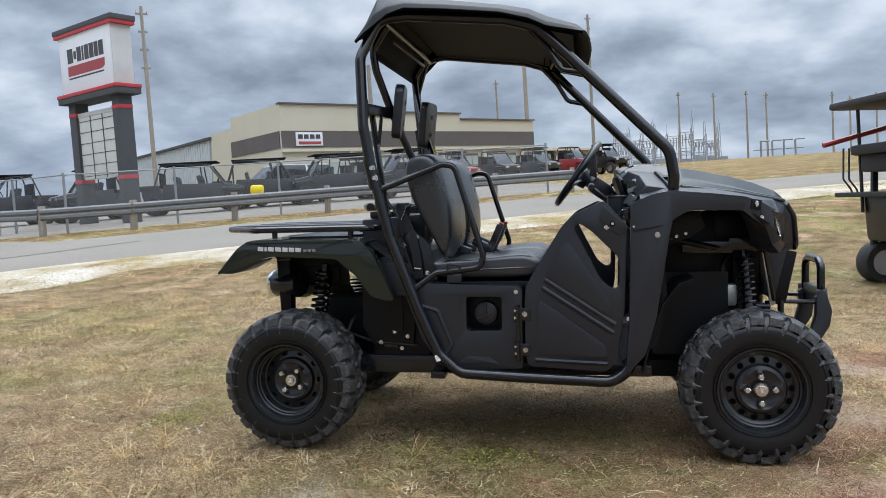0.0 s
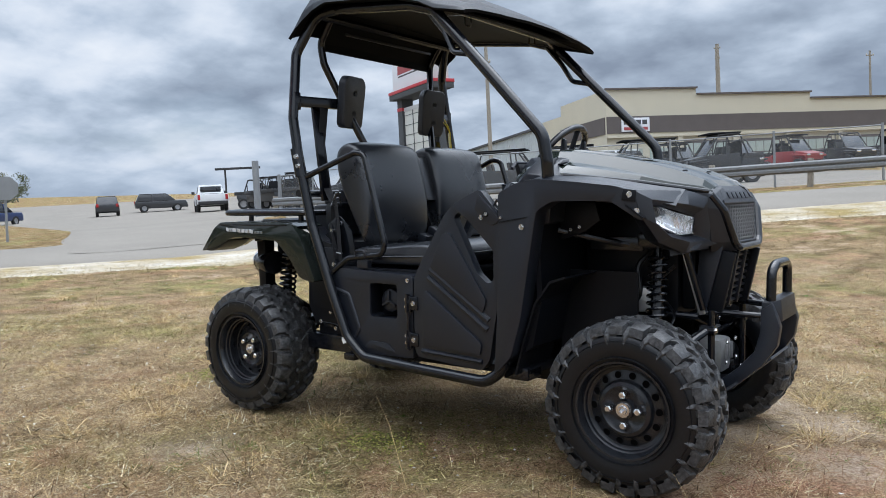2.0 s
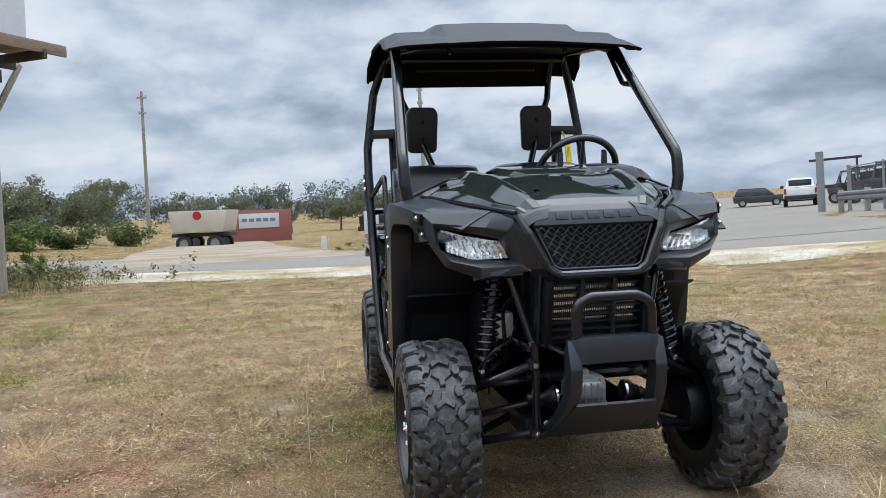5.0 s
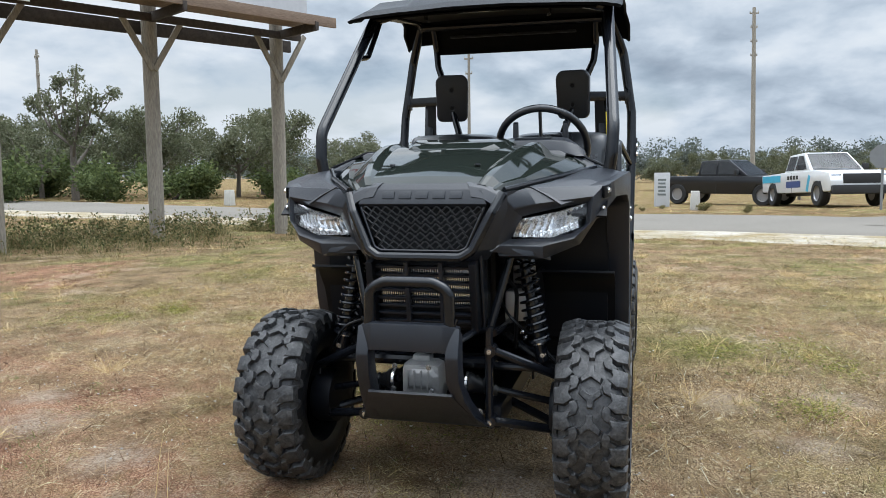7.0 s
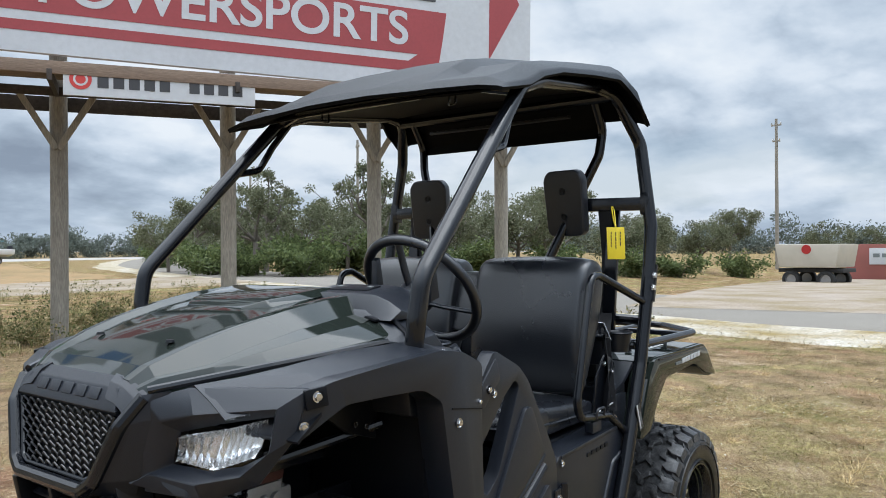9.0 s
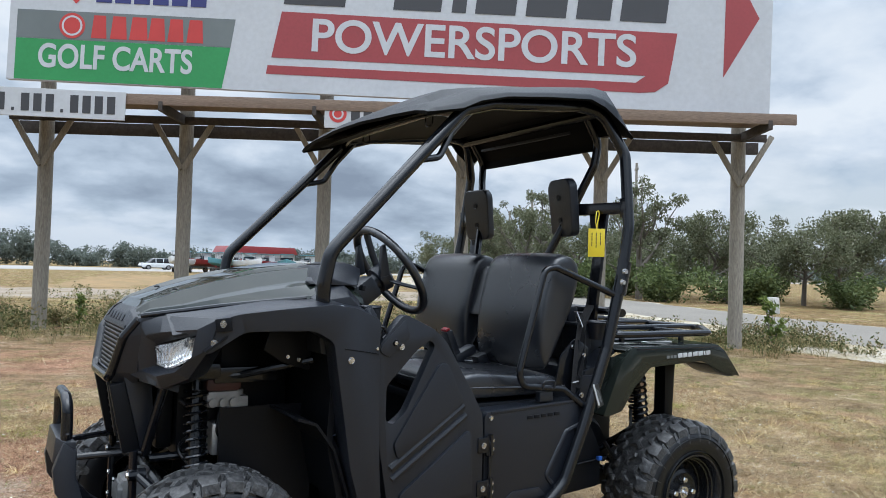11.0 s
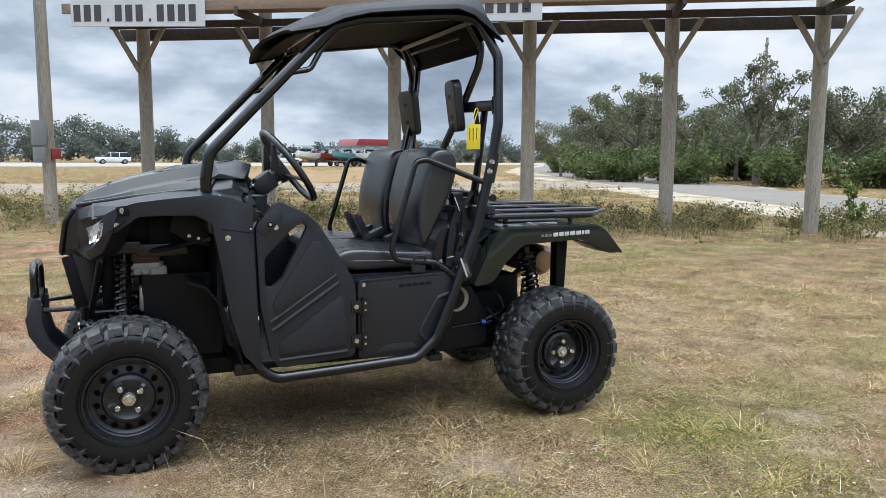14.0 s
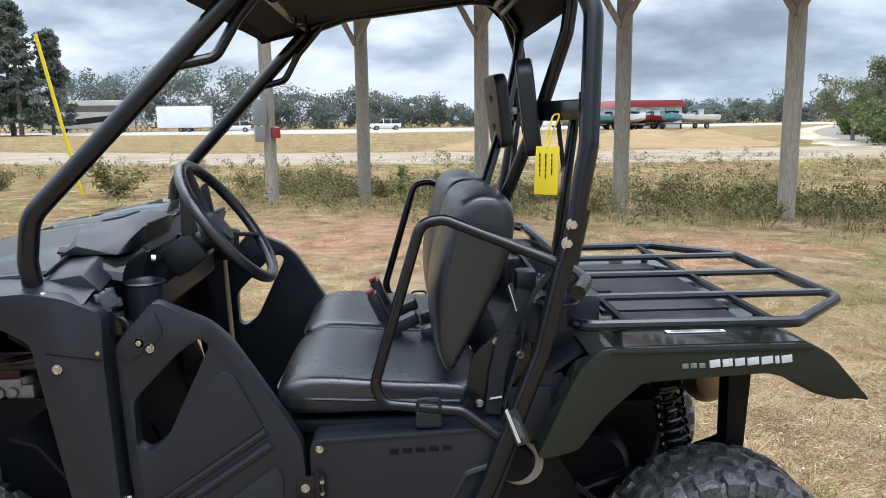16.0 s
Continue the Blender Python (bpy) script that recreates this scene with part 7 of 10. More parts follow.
for k, (x, w) in enumerate(((-1.05, 0.34), (-0.66, 0.15), (-0.46, 0.26), (-0.15, 0.10), (0.0, 0.25), (0.29, 0.25), (0.58, 0.22), (0.84, 0.27))):
    part("name_block", box((x + w / 2, -0.353, 5.62), (w, 0.006, 0.46 if k != 1 else 0.25)), M_SIGNINK, face)
part("name_band", prism([(-1.08, 4.98), (0.95, 4.98), (1.12, 5.05), (1.14, 5.30), (-1.05, 5.30)], -0.351, -0.357), M_SIGNRED, face)
part("name_stripe", box((0.0, -0.353, 4.90), (2.1, 0.006, 0.05)), M_SIGNINK, face)
msg = part("message_board", box((0, -0.05, 2.62), (2.20, 0.20, 2.05), 0.01), M_MSG, pyl, "pale message board with a dark grid")
for k in range(6):
    part("track", box((0, -0.155, 1.70 + k * 0.36), (2.20, 0.015, 0.018)), M_CHAR, msg)
for x in (-1.08, -0.36, 0.36, 1.08):
    part("mullion", box((x, -0.155, 2.62), (0.04, 0.018, 2.05)), M_CHAR, msg)
part("lintel", box((0, -0.05, 3.72), (2.22, 0.22, 0.14), 0.01), M_SIDEWHITE, pyl)

# ---- dealership building ----
M_STUCCO = material("cream_stucco", (0.50, 0.46, 0.36), 0.9, second=(0.44, 0.41, 0.33), scale=0.6, grain=0.08, grain_scale=20)
M_BROWNBAND = material("brown_painted_band", (0.10, 0.085, 0.08), 0.8, scale=0.8)
M_SHED = material("ribbed_grey_metal", (0.42, 0.46, 0.48), 0.55, second=(0.37, 0.40, 0.42), scale=0.5)
# glossy panes in a pale, mottled grey-green
M_PANE = material("pale_window_glass", (0.30, 0.36, 0.33), 0.12, second=(0.44, 0.46, 0.38), scale=0.4, spec=0.8)
# the dark inside a doorway, put into the colour of a flat panel
M_DARKOPEN = material("interior_shade_black", (0.02, 0.02, 0.02), 0.9, scale=2)
B_AT = (-18.2, 42.3)
bld = thing("dealership_building", "cream stucco dealership with a brown band and glazed bay doors", "building", at=(*B_AT, 1.35), rz=48.4, lean=LEAN)


def wall_run(x0, x1, h, d=0.3, y=0.15):
    return box(((x0 + x1) / 2, y, h / 2), (x1 - x0, d, h), 0.0)


BH = (6.15, 5.75, 5.35)
for x0, x1, hh in ((0, 6.2, BH[0]), (6.2, 14.5, BH[1]), (14.5, 22.0, BH[2])):
    part("wall", wall_run(x0, x1, hh), M_STUCCO, bld)
part("wall", box((0.15, 4.0, BH[0] / 2), (0.3, 7.4, BH[0]), 0.0), M_STUCCO, bld)
part("wall", box((0.15, 9.7, 2.72), (0.3, 4.0, 5.44), 0.0), M_STUCCO, bld)
part("roof", box((11, 7.0, 5.0), (21.4, 13.5, 0.2)), M_SHED, bld)
part("coping", join(box((3.1, 0.1, BH[0] + 0.04), (6.3, 0.5, 0.10)), box((10.4, 0.1, BH[1] + 0.04), (8.3, 0.5, 0.10)), box((18.3, 0.1, BH[2] + 0.04), (7.6, 0.5, 0.10))), M_BROWNBAND, bld)
part("brown_band", box((11.0, -0.03, 3.95), (22.0, 0.06, 1.05)), M_BROWNBAND, bld)
part("brown_band", box((-0.03, 4.0, 3.95), (0.06, 7.6, 1.05)), M_BROWNBAND, bld)
part("ledge", box((11.0, -0.12, 3.22), (22.2, 0.30, 0.16)), M_STUCCO, bld)
part("wall_sign", box((1.9, -0.09, 3.95), (1.9, 0.08, 0.85), 0.01), M_SIGNFACE, bld, "small white and red wall sign")
for k in range(4):
    part("sign_bar", box((1.25 + k * 0.42, -0.14, 4.10), (0.32, 0.02, 0.28)), M_SIGNINK, bld)
part("sign_bar", box((1.9, -0.14, 3.70), (1.6, 0.02, 0.18)), M_SIGNRED, bld)
for k in range(6):
    x0 = 5.2 + k * 3.9
    bay = part("bay_door", box((x0 + 1.55, -0.02, 1.62), (3.0, 0.06, 2.45)), M_BROWNBAND, bld, "glazed roller door in a dark frame")
    for i in range(5):
        for j in range(3):
            part("pane", box((x0 + 0.38 + i * 0.58, -0.06, 0.86 + j * 0.74), (0.52, 0.02, 0.66)), M_PANE, bay)
    part("pier", box((x0 - 0.30, -0.10, 1.6), (0.32, 0.25, 3.2)), M_STUCCO, bld)
    part("side_door", box((x0 + 3.22, -0.03, 1.5), (0.34, 0.05, 2.2)), M_DARKOPEN, bld)
part("canopy", box((26.0, 0.6, 3.0), (8.0, 2.0, 0.16)), M_STUCCO, bld)
part("wall", box((26.0, 1.4, 1.5), (8.0, 0.2, 3.0)), M_STUCCO, bld)
for x in (0.9, 3.1):
    part("window", box((x + 0.6, -0.02, 1.75), (1.7, 0.05, 1.4)), M_PANE, bld)
shed = thing("metal_shed", "long grey ribbed metal workshop behind the dealership", "shed", at=(-18.2 - 0.748 * 11.6, 42.3 + 0.663 * 11.6, 1.25), rz=48.4, lean=LEAN)
part("wall", box((0.1, 14.0, 2.5), (0.2, 28.0, 5.0)), M_SHED, shed)
part("wall", box((5.0, 0.1, 2.5), (10.0, 0.2, 5.0)), M_SHED, shed)
part("roof", box((6.0, 14.0, 5.05), (12.4, 28.4, 0.18)), M_CHAR, shed)
for k in range(56):
    part("rib", box((-0.015, 0.25 + k * 0.5, 2.5), (0.03, 0.06, 4.9)), M_SHED, shed)


# ---- parked vehicles, poles, fence ----
M_GLASSDARK = material("tinted_car_glass", (0.015, 0.017, 0.02), 0.06, scale=3, spec=0.8)
M_TYREFAR = material("far_tyre_rubber", (0.018, 0.018, 0.018), 0.8, scale=5)
M_WHEELFAR = material("alloy_wheel", (0.35, 0.35, 0.36), 0.4, metal=0.8, scale=5)
M_LAMPRED = material("red_tail_lamp", (0.35, 0.02, 0.02), 0.25, scale=9)
M_CHASSIS = material("black_bumper_plastic", (0.02, 0.02, 0.021), 0.6, scale=6)
M_GALV = material("galvanised_steel", (0.24, 0.25, 0.26), 0.6, metal=0.35, second=(0.18, 0.19, 0.20), scale=4)
M_CONCRETE = material("weathered_concrete", (0.50, 0.49, 0.46), 0.9, second=(0.38, 0.37, 0.34), scale=3, grain=0.15, grain_scale=30)


def paint(name, color, second=None):
    return material(name, color, 0.32, second=second, scale=1.2, coat=0.15)


def car_wheel(parent, x, y, r, w=0.22):
    s = 1 if y > 0 else -1
    wh = part("wheel", moved(lathe([(0, 0.04), (r * 0.55, 0.05), (r * 0.62, w * 0.45), (r * 0.62, -w * 0.4), (0, -w * 0.4)], 20), Matrix.Translation((x, y, r)) @ Matrix.Rotation(0 if s > 0 else math.pi, 4, "Z")), M_WHEELFAR, parent)
    part("tyre", moved(lathe([(r * 0.60, -w / 2), (r * 0.92, -w / 2), (r, -w * 0.35), (r, w * 0.35), (r * 0.92, w / 2), (r * 0.60, w / 2)], 24, True), Matrix.Translation((x, y, r))), M_TYREFAR, wh)


def pickup(label, mat, at, heading, decals=False, lifted=0.0, cap=False):
    """Length 5.7 m; forward is +x."""
    t = thing("pickup_truck", label, "pickup truck", "parked road vehicles", at=(at[0], at[1], ground_z(*at)), rz=heading, lean=LEAN if at[1] > 4 else (0, 0))
    z0 = 0.50 + lifted
    low = [(-2.80, z0), (-2.85, z0 + 0.62), (-0.95, z0 + 0.66), (1.05, z0 + 0.66), (2.05, z0 + 0.64), (2.72, z0 + 0.55), (2.86, z0 + 0.30), (2.84, z0 - 0.02), (2.32, z0 - 0.04), (2.14, z0 + 0.30), (1.62, z0 + 0.30), (1.42, z0 - 0.05), (-1.36, z0 - 0.05), (-1.56, z0 + 0.30), (-2.06, z0 + 0.30), (-2.26, z0 - 0.02)]
    body = part("body", prism(low, -0.96, 0.96, 0.05), mat, t)
    cab = [(-0.95, z0 + 0.62), (-0.85, z0 + 1.26), (0.35, z0 + 1.30), (1.22, z0 + 0.66)]
    bm = prism(cab, -0.86, 0.86, 0.05)
    for v in bm.verts:
        if v.co.z > z0 + 1.0:
            v.co.y *= 0.84
    part("cabin", bm, mat, t)
    for s in (1, -1):
        for x0, x1, top0, top1 in ((-0.80, -0.12, -0.74, -0.10), (-0.02, 0.92, -0.02, 0.36)):
            b = bmesh.new()
            yb, yt = s * 0.872, s * 0.745
            vs = [b.verts.new(q) for q in ((x0, yb, z0 + 0.72), (x1, yb, z0 + 0.72), (top1, yt, z0 + 1.20), (top0, yt, z0 + 1.20))]
            b.faces.new(vs if s < 0 else vs[::-1])
            bmesh.ops.solidify(b, geom=list(b.faces), thickness=0.01)
            part("side_window", b, M_GLASSDARK, t)
        part("mirror", box((0.85, s * 1.05, z0 + 0.80), (0.10, 0.20, 0.20), 0.03), M_CHASSIS, t)
        part("door_seam", box((-0.06, s * 0.962, z0 + 0.30), (0.012, 0.006, 0.66)), M_CHASSIS, t)
        part("headlamp", box((2.70, s * 0.76, z0 + 0.42), (0.16, 0.30, 0.18), 0.03), M_REFLECTOR, t, "pale headlamp")
        part("tail_lamp", box((-2.82, s * 0.85, z0 + 0.42), (0.08, 0.16, 0.34), 0.02), M_LAMPRED, t, "red tail lamp")
        for x in (1.88, -1.81):
            car_wheel(t, x, s * 0.86, 0.42)
        if decals:
            part("decal", box((-1.9, s * 0.964, z0 + 0.46), (1.7, 0.006, 0.24)), M_DECALBLUE, t, "blue side decal")
            part("decal", box((0.05, s * 0.964, z0 + 0.24), (1.2, 0.006, 0.22)), M_DECALNAVY, t, "navy side decal")
            part("decal", box((1.25, s * 0.964, z0 + 0.25), (0.16, 0.006, 0.55), 0, (0, 20, 0)), M_DECALBLUE, t)
            for k in range(4):
                part("decal_bar", box((-0.35 + k * 0.24, s * 0.966, z0 + 0.47), (0.17, 0.006, 0.13)), M_INK, t)
    wind = bmesh.new()
    vs = [wind.verts.new(q) for q in ((1.20, 0.78, z0 + 0.70), (1.20, -0.78, z0 + 0.70), (0.40, -0.66, z0 + 1.27), (0.40, 0.66, z0 + 1.27))]
    wind.faces.new(vs)
    bmesh.ops.solidify(wind, geom=list(wind.faces), thickness=0.02)
    part("windscreen", wind, M_GLASSDARK, t)
    part("rear_window", box((-0.91, 0, z0 + 0.95), (0.03, 1.3, 0.42), 0.01), M_GLASSDARK, t)
    part("bed", box((-1.92, 0, z0 + 0.63), (1.7, 1.6, 0.03)), M_CHASSIS, t)
    part("grille", box((2.84, 0, z0 + 0.36), (0.06, 1.15, 0.30), 0.02), M_CHASSIS, t)
    part("bumper", box((2.86, 0, z0 + 0.02), (0.18, 1.86, 0.28), 0.04), M_CHASSIS, t)
    part("bumper", box((-2.88, 0, z0 + 0.05), (0.16, 1.80, 0.22), 0.04), M_CHASSIS, t)
    return t


M_DECALBLUE = material("sky_blue_decal", (0.08, 0.42, 0.62), 0.4, scale=3)
M_DECALNAVY = material("navy_decal", (0.05, 0.08, 0.22), 0.4, scale=3)
P_WHITE, P_BLACK, P_SILVER, P_GREY = paint("white_car_paint", (0.72, 0.73, 0.74)), paint("black_car_paint", (0.010, 0.011, 0.014)), paint("silver_car_paint", (0.40, 0.42, 0.44)), paint("grey_car_paint", (0.035, 0.037, 0.04))
P_RED = paint("red_car_paint", (0.24, 0.028, 0.03))
P_NAVY = paint("dark_blue_car_paint", (0.02, 0.035, 0.10))
BLACK_AT, WHITE_AT, STOP_AT = (-30.0, 4.0, 55), (-25.5, 6.5, 12), (-19.3, 6.7)
pickup("black crew-cab pickup truck parked on the grass", P_BLACK, BLACK_AT[:2], BLACK_AT[2])
pickup("white pickup truck with sky-blue side decals", P_WHITE, WHITE_AT[:2], WHITE_AT[2], decals=True)
pickup("white pickup truck standing in the lot lane", P_WHITE, (-41.0, 29.6), 146)


def suv(label, mat, at, heading, n="suv"):
    t = thing(n, label, n, "parked road vehicles", at=(at[0], at[1], ground_z(*at)), rz=heading, lean=LEAN if at[1] > 4 else (0, 0))
    part("body", prism([(-2.2, 0.40), (-2.25, 0.95), (2.15, 0.98), (2.30, 0.70), (2.28, 0.38), (1.85, 0.34), (1.65, 0.62), (1.15, 0.62), (0.95, 0.34), (-1.0, 0.34), (-1.2, 0.62), (-1.7, 0.62), (-1.9, 0.36)], -0.90, 0.90, 0.06), mat, t)
    bm = prism([(-2.15, 0.95), (-1.85, 1.60), (0.55, 1.62), (1.30, 0.97)], -0.82, 0.82, 0.06)
    for v in bm.verts:
        if v.co.z > 1.3:
            v.co.y *= 0.86
    part("cabin", bm, M_GLASSDARK, t)
    part("roof", box((-0.65, 0, 1.62), (2.3, 1.36, 0.06), 0.02), mat, t)
    for s in (1, -1):
        for x in (1.40, -1.45):
            car_wheel(t, x, s * 0.80, 0.36)
        part("headlamp", box((2.22, s * 0.66, 0.80), (0.12, 0.32, 0.14), 0.03), M_REFLECTOR, t)
        part("tail_lamp", box((-2.22, s * 0.74, 0.90), (0.08, 0.20, 0.26), 0.02), M_LAMPRED, t)
        for x in (-0.75, 0.35):
            part("pillar", box((x, s * 0.775, 1.30), (0.08, 0.05, 0.62), 0.01, (s * 11, 0, 0)), mat, t)
    part("bumper", box((2.28, 0, 0.45), (0.10, 1.6, 0.22), 0.03), M_CHASSIS, t)
    return t


suv("dark grey estate car in the lot lane", P_GREY, (-58.5, 32.5), 150)
suv("white estate car parked by the dealership", P_WHITE, (-12.1, 27.0), 228)
suv("white estate car on the far highway", P_WHITE, (2.5, -113.6), 8)
suv("white estate car beside the highway trees", P_WHITE, (-21.5, -113.5), 8)
pickup("red pickup truck parked beyond the sand", P_RED, (-26.5, -90.0), 20)
suv("white estate car parked beyond the sand", P_WHITE, (-29.5, -92.0), 160)
suv("white estate car crossing the far field", P_WHITE, (24.5, -113.6), 8)


# dull black of the buggy roofs, also used for the dark of the cabs
M_CABDARK = material("dull_cab_black", (0.016, 0.017, 0.019), 0.95, scale=4, grain=0.2, grain_scale=30, spec=0.1)


def side_by_side(label, mat, at, heading, seats=1, roofed=True):
    """A parked off-road buggy: tub, hood, seats, cage, roof, four wheels."""
    t = thing("parked_buggy", label, "off-road buggy", "parked buggies", at=(at[0], at[1], ground_z(*at)), rz=heading, lean=LEAN)
    L = 1.35 + 0.45 * (seats - 1)
    part("tub", prism([(-L, 0.75), (-L + 0.1, 0.45), (L - 0.75, 0.38), (L - 0.35, 0.55), (L, 0.62), (L + 0.05, 0.95), (L - 0.65, 1.10), (L - 0.75, 0.75), (-L + 0.75, 0.70), (-L + 0.65, 1.02), (-L, 1.0)], -0.62, 0.62, 0.05), mat, t)
    part("rear_bed", box((-L + 0.25, 0, 1.02), (0.75, 1.25, 0.20), 0.03), M_CHASSIS, t)
    for k in range(seats):
        for s in (1, -1):
            x = L - 1.25 - k * 0.85
            part("seat", join(box((x, s * 0.30, 0.82), (0.45, 0.46, 0.14), 0.04), box((x - 0.25, s * 0.30, 1.12), (0.14, 0.46, 0.60), 0.05, (0, -12, 0))), M_CHASSIS, t)
    for s in (1, -1):
        part("cage_bar", tube([(L - 0.60, s * 0.62, 1.02), (L - 1.15, s * 0.55, 1.82), (-L + 0.75, s * 0.55, 1.86), (-L + 0.45, s * 0.62, 1.00)], 0.03, 0.15, 8), M_CHASSIS, t)
        part("cage_bar", tube([(L - 1.35, s * 0.62, 0.70), (L - 1.45, s * 0.56, 1.84)], 0.025, 0, 8), M_CHASSIS, t)
        part("headlamp", box((L + 0.02, s * 0.42, 0.86), (0.06, 0.24, 0.10), 0.02), M_REFLECTOR, t)
        part("fender", box((L - 0.32, s * 0.66, 0.86), (0.75, 0.22, 0.10), 0.03, (0, 6, 0)), mat, t)
        for x in (L - 0.35, -L + 0.40):
            car_wheel(t, x, s * 0.66, 0.35, 0.26)
    for x in (L - 1.15, -L + 0.75):
        part("cage_bar", tube([(x, -0.55, 1.84), (x, 0.55, 1.84)], 0.025, 0, 8), M_CHASSIS, t)
    for s in (1, -1):
        part("door", prism([(L - 0.72, 0.45), (L - 0.66, 1.08), (-L + 0.80, 1.14), (-L + 0.72, 0.50)], s * 0.60, s * 0.64, 0.02), mat, t)
    # added filler panel: its black stands in for the shaded cab interior
    part("cab_back", box((-L + 0.68, 0, 1.30), (0.05, 1.10, 0.56), 0.02), M_CABDARK, t)
    part("windscreen", box((L - 0.86, 0, 1.36), (0.03, 1.06, 0.72), 0.01, (0, -34, 0)), M_GLASSDARK, t)
    if roofed:
        part("roof", box((-0.05 * L, 0, 1.90), (2 * L - 1.5, 1.16, 0.05), 0.02), M_CABDARK, t)
    part("steering_wheel", tube([(L - 0.95 + 0.04 * math.sin(a), 0.30 + 0.17 * math.cos(a), 1.16 + 0.16 * math.sin(a)) for a in [2 * math.pi * i / 14 for i in range(14)]], 0.02, 0, 6, closed=True), M_CHASSIS, t)
    return t


side_by_side("black roofed buggy parked behind the fence", P_BLACK, (-20.9, 22.0), 235)
side_by_side("dark grey buggy parked beside the pylon sign", P_GREY, (-17.6, 22.2), 230, 1, True)
side_by_side("long dark grey buggy parked behind the pylon sign", P_GREY, (-14.3, 23.6), 20, 2, True)
side_by_side("black long buggy parked in the lot", P_BLACK, (-12.4, 25.6), 25, 2, True)
side_by_side("black roofed buggy parked near the bay doors", P_BLACK, (-9.6, 26.4), 215, 2, True)
side_by_side("black roofed buggy parked near the bay doors", P_BLACK, (-6.9, 26.9), 220)
for k in range(7):
    side_by_side(("black", "dark grey", "red")[k % 3] + " buggy in the row before the bay doors", (P_BLACK, P_GREY, P_RED)[k % 3], (-11.0 + k * 2.1, 34.0 + k * 2.35), 318 + (k % 3) * 6, 1, k % 2 == 0)
for k in range(4):
    side_by_side("dark buggy parked at the lot's entrance", (P_GREY, P_BLACK)[k % 2], (-37.0 + k * 2.9, 30.3 - k * 1.5), 50 + 20 * k, 1, k % 2 == 1)
suv("dark blue estate car parked beside the lane", P_NAVY, (-58.0, 23.2), 120)
suv("dark grey estate car parked at the lane's far end", P_GREY, (-61.0, 39.2), 60)
gantry = thing("steel_gantry", "thin dark steel lifting frame standing in the lot", "lifting frame", at=(-42.5, 33.5, ground_z(-42.5, 33.5)), rz=40, lean=LEAN)
for x, z in ((-1.1, 2.9), (1.1, 2.9)):
    part("post", rod((x, 0, 0), (x, 0, z), 0.07, 8), M_CHASSIS, gantry)
part("crossbar", box((-0.2, 0, 2.9), (3.2, 0.14, 0.16), 0.01), M_CHASSIS, gantry)

# golf cart at the field's edge
cart = thing("golf_cart", "lifted golf cart with a black roof and a flip-down rear seat", "golf cart", at=(4.2, 4.98, ground_z(4.2, 4.98)), rz=14)
part("body", prism([(-0.95, 0.95), (-0.90, 0.45), (0.5, 0.42), (0.9, 0.55), (1.35, 0.62), (1.35, 1.05), (0.85, 1.15), (0.7, 0.60), (0.0, 0.60), (0.0, 0.95)], -0.50, 0.50, 0.05), P_BLACK, cart)
part("seat", box((-0.30, 0, 1.06), (0.55, 1.05, 0.15), 0.05), M_CHASSIS, cart)
part("seat_back", box((-0.62, 0, 1.20), (0.12, 1.05, 0.36), 0.05, (0, -10, 0)), M_CHASSIS, cart)
part("roof", box((-0.15, 0, 1.86), (2.25, 1.15, 0.075), 0.03), M_CHASSIS, cart)
part("roof_bag", box((0.20, 0, 2.28), (0.75, 0.7, 0.16), 0.06), M_CHASSIS, cart, "dark rolled bundle above the roof")
part("bundle_post", rod((0.0, 0, 1.86), (0.0, 0, 2.25), 0.02), M_CHASSIS, cart)
part("rear_seat", box((-0.80, 0, 1.40), (0.55, 1.05, 0.11), 0.04), M_CHASSIS, cart)
part("rear_seat_bracket", box((-0.80, 0, 1.26), (0.40, 0.9, 0.18), 0.03), M_CHASSIS, cart)
part("trim_bar", tube([(-1.37, 0.50, 1.46), (-0.35, 0.50, 1.72)], 0.028, 0, 8), P_RED, cart, "red side trim bar")
part("footrest", box((-1.05, 0, 0.94), (0.42, 0.95, 0.05), 0.01), M_CHASSIS, cart)
for s in (1, -1):
    part("roof_post", tube([(-0.95, s * 0.48, 0.75), (-1.0, s * 0.50, 1.84)], 0.018, 0, 8), M_CHASSIS, cart)
    part("roof_post", tube([(0.95, s * 0.48, 1.10), (0.65, s * 0.50, 1.84)], 0.018, 0, 8), M_CHASSIS, cart)
    part("frame_post", box((-0.84, s * 0.46, 0.80), (0.06, 0.05, 1.05), 0.01), M_CHASSIS, cart)
    for dx in (0.0, 0.06):
        part("footrest_arm", tube([(-1.20 + dx, s * 0.42, 1.42), (-1.20 + dx, s * 0.42, 1.10), (-1.12 + dx, s * 0.42, 1.00), (-1.10 + dx, s * 0.42, 0.95)], 0.010, 0.04, 8), M_CHASSIS, cart)
    for x in (0.95, -0.75):
        car_wheel(cart, x, s * 0.50, 0.22, 0.2)

# ---- far roadside things ----
rv = thing("motorhome", "beige and brown motorhome parked beside the far highway", "motorhome", at=(50.6, -127, 0.0), rz=5)
part("body", box((0, 0, 3.0), (13.4, 2.8, 4.4), 0.15), material("beige_motorhome_side", (0.42, 0.38, 0.34), 0.4, scale=0.4, second=(0.30, 0.27, 0.25)), rv)
part("stripe", box((-1.0, 1.41, 2.1), (10.5, 0.03, 0.9), 0, (0, 6, 0)), P_BLACK, rv)
part("stripe", box((0.0, 1.412, 3.9), (12.4, 0.03, 1.0)), material("brown_side_stripe", (0.12, 0.10, 0.09), 0.4, scale=1), rv)
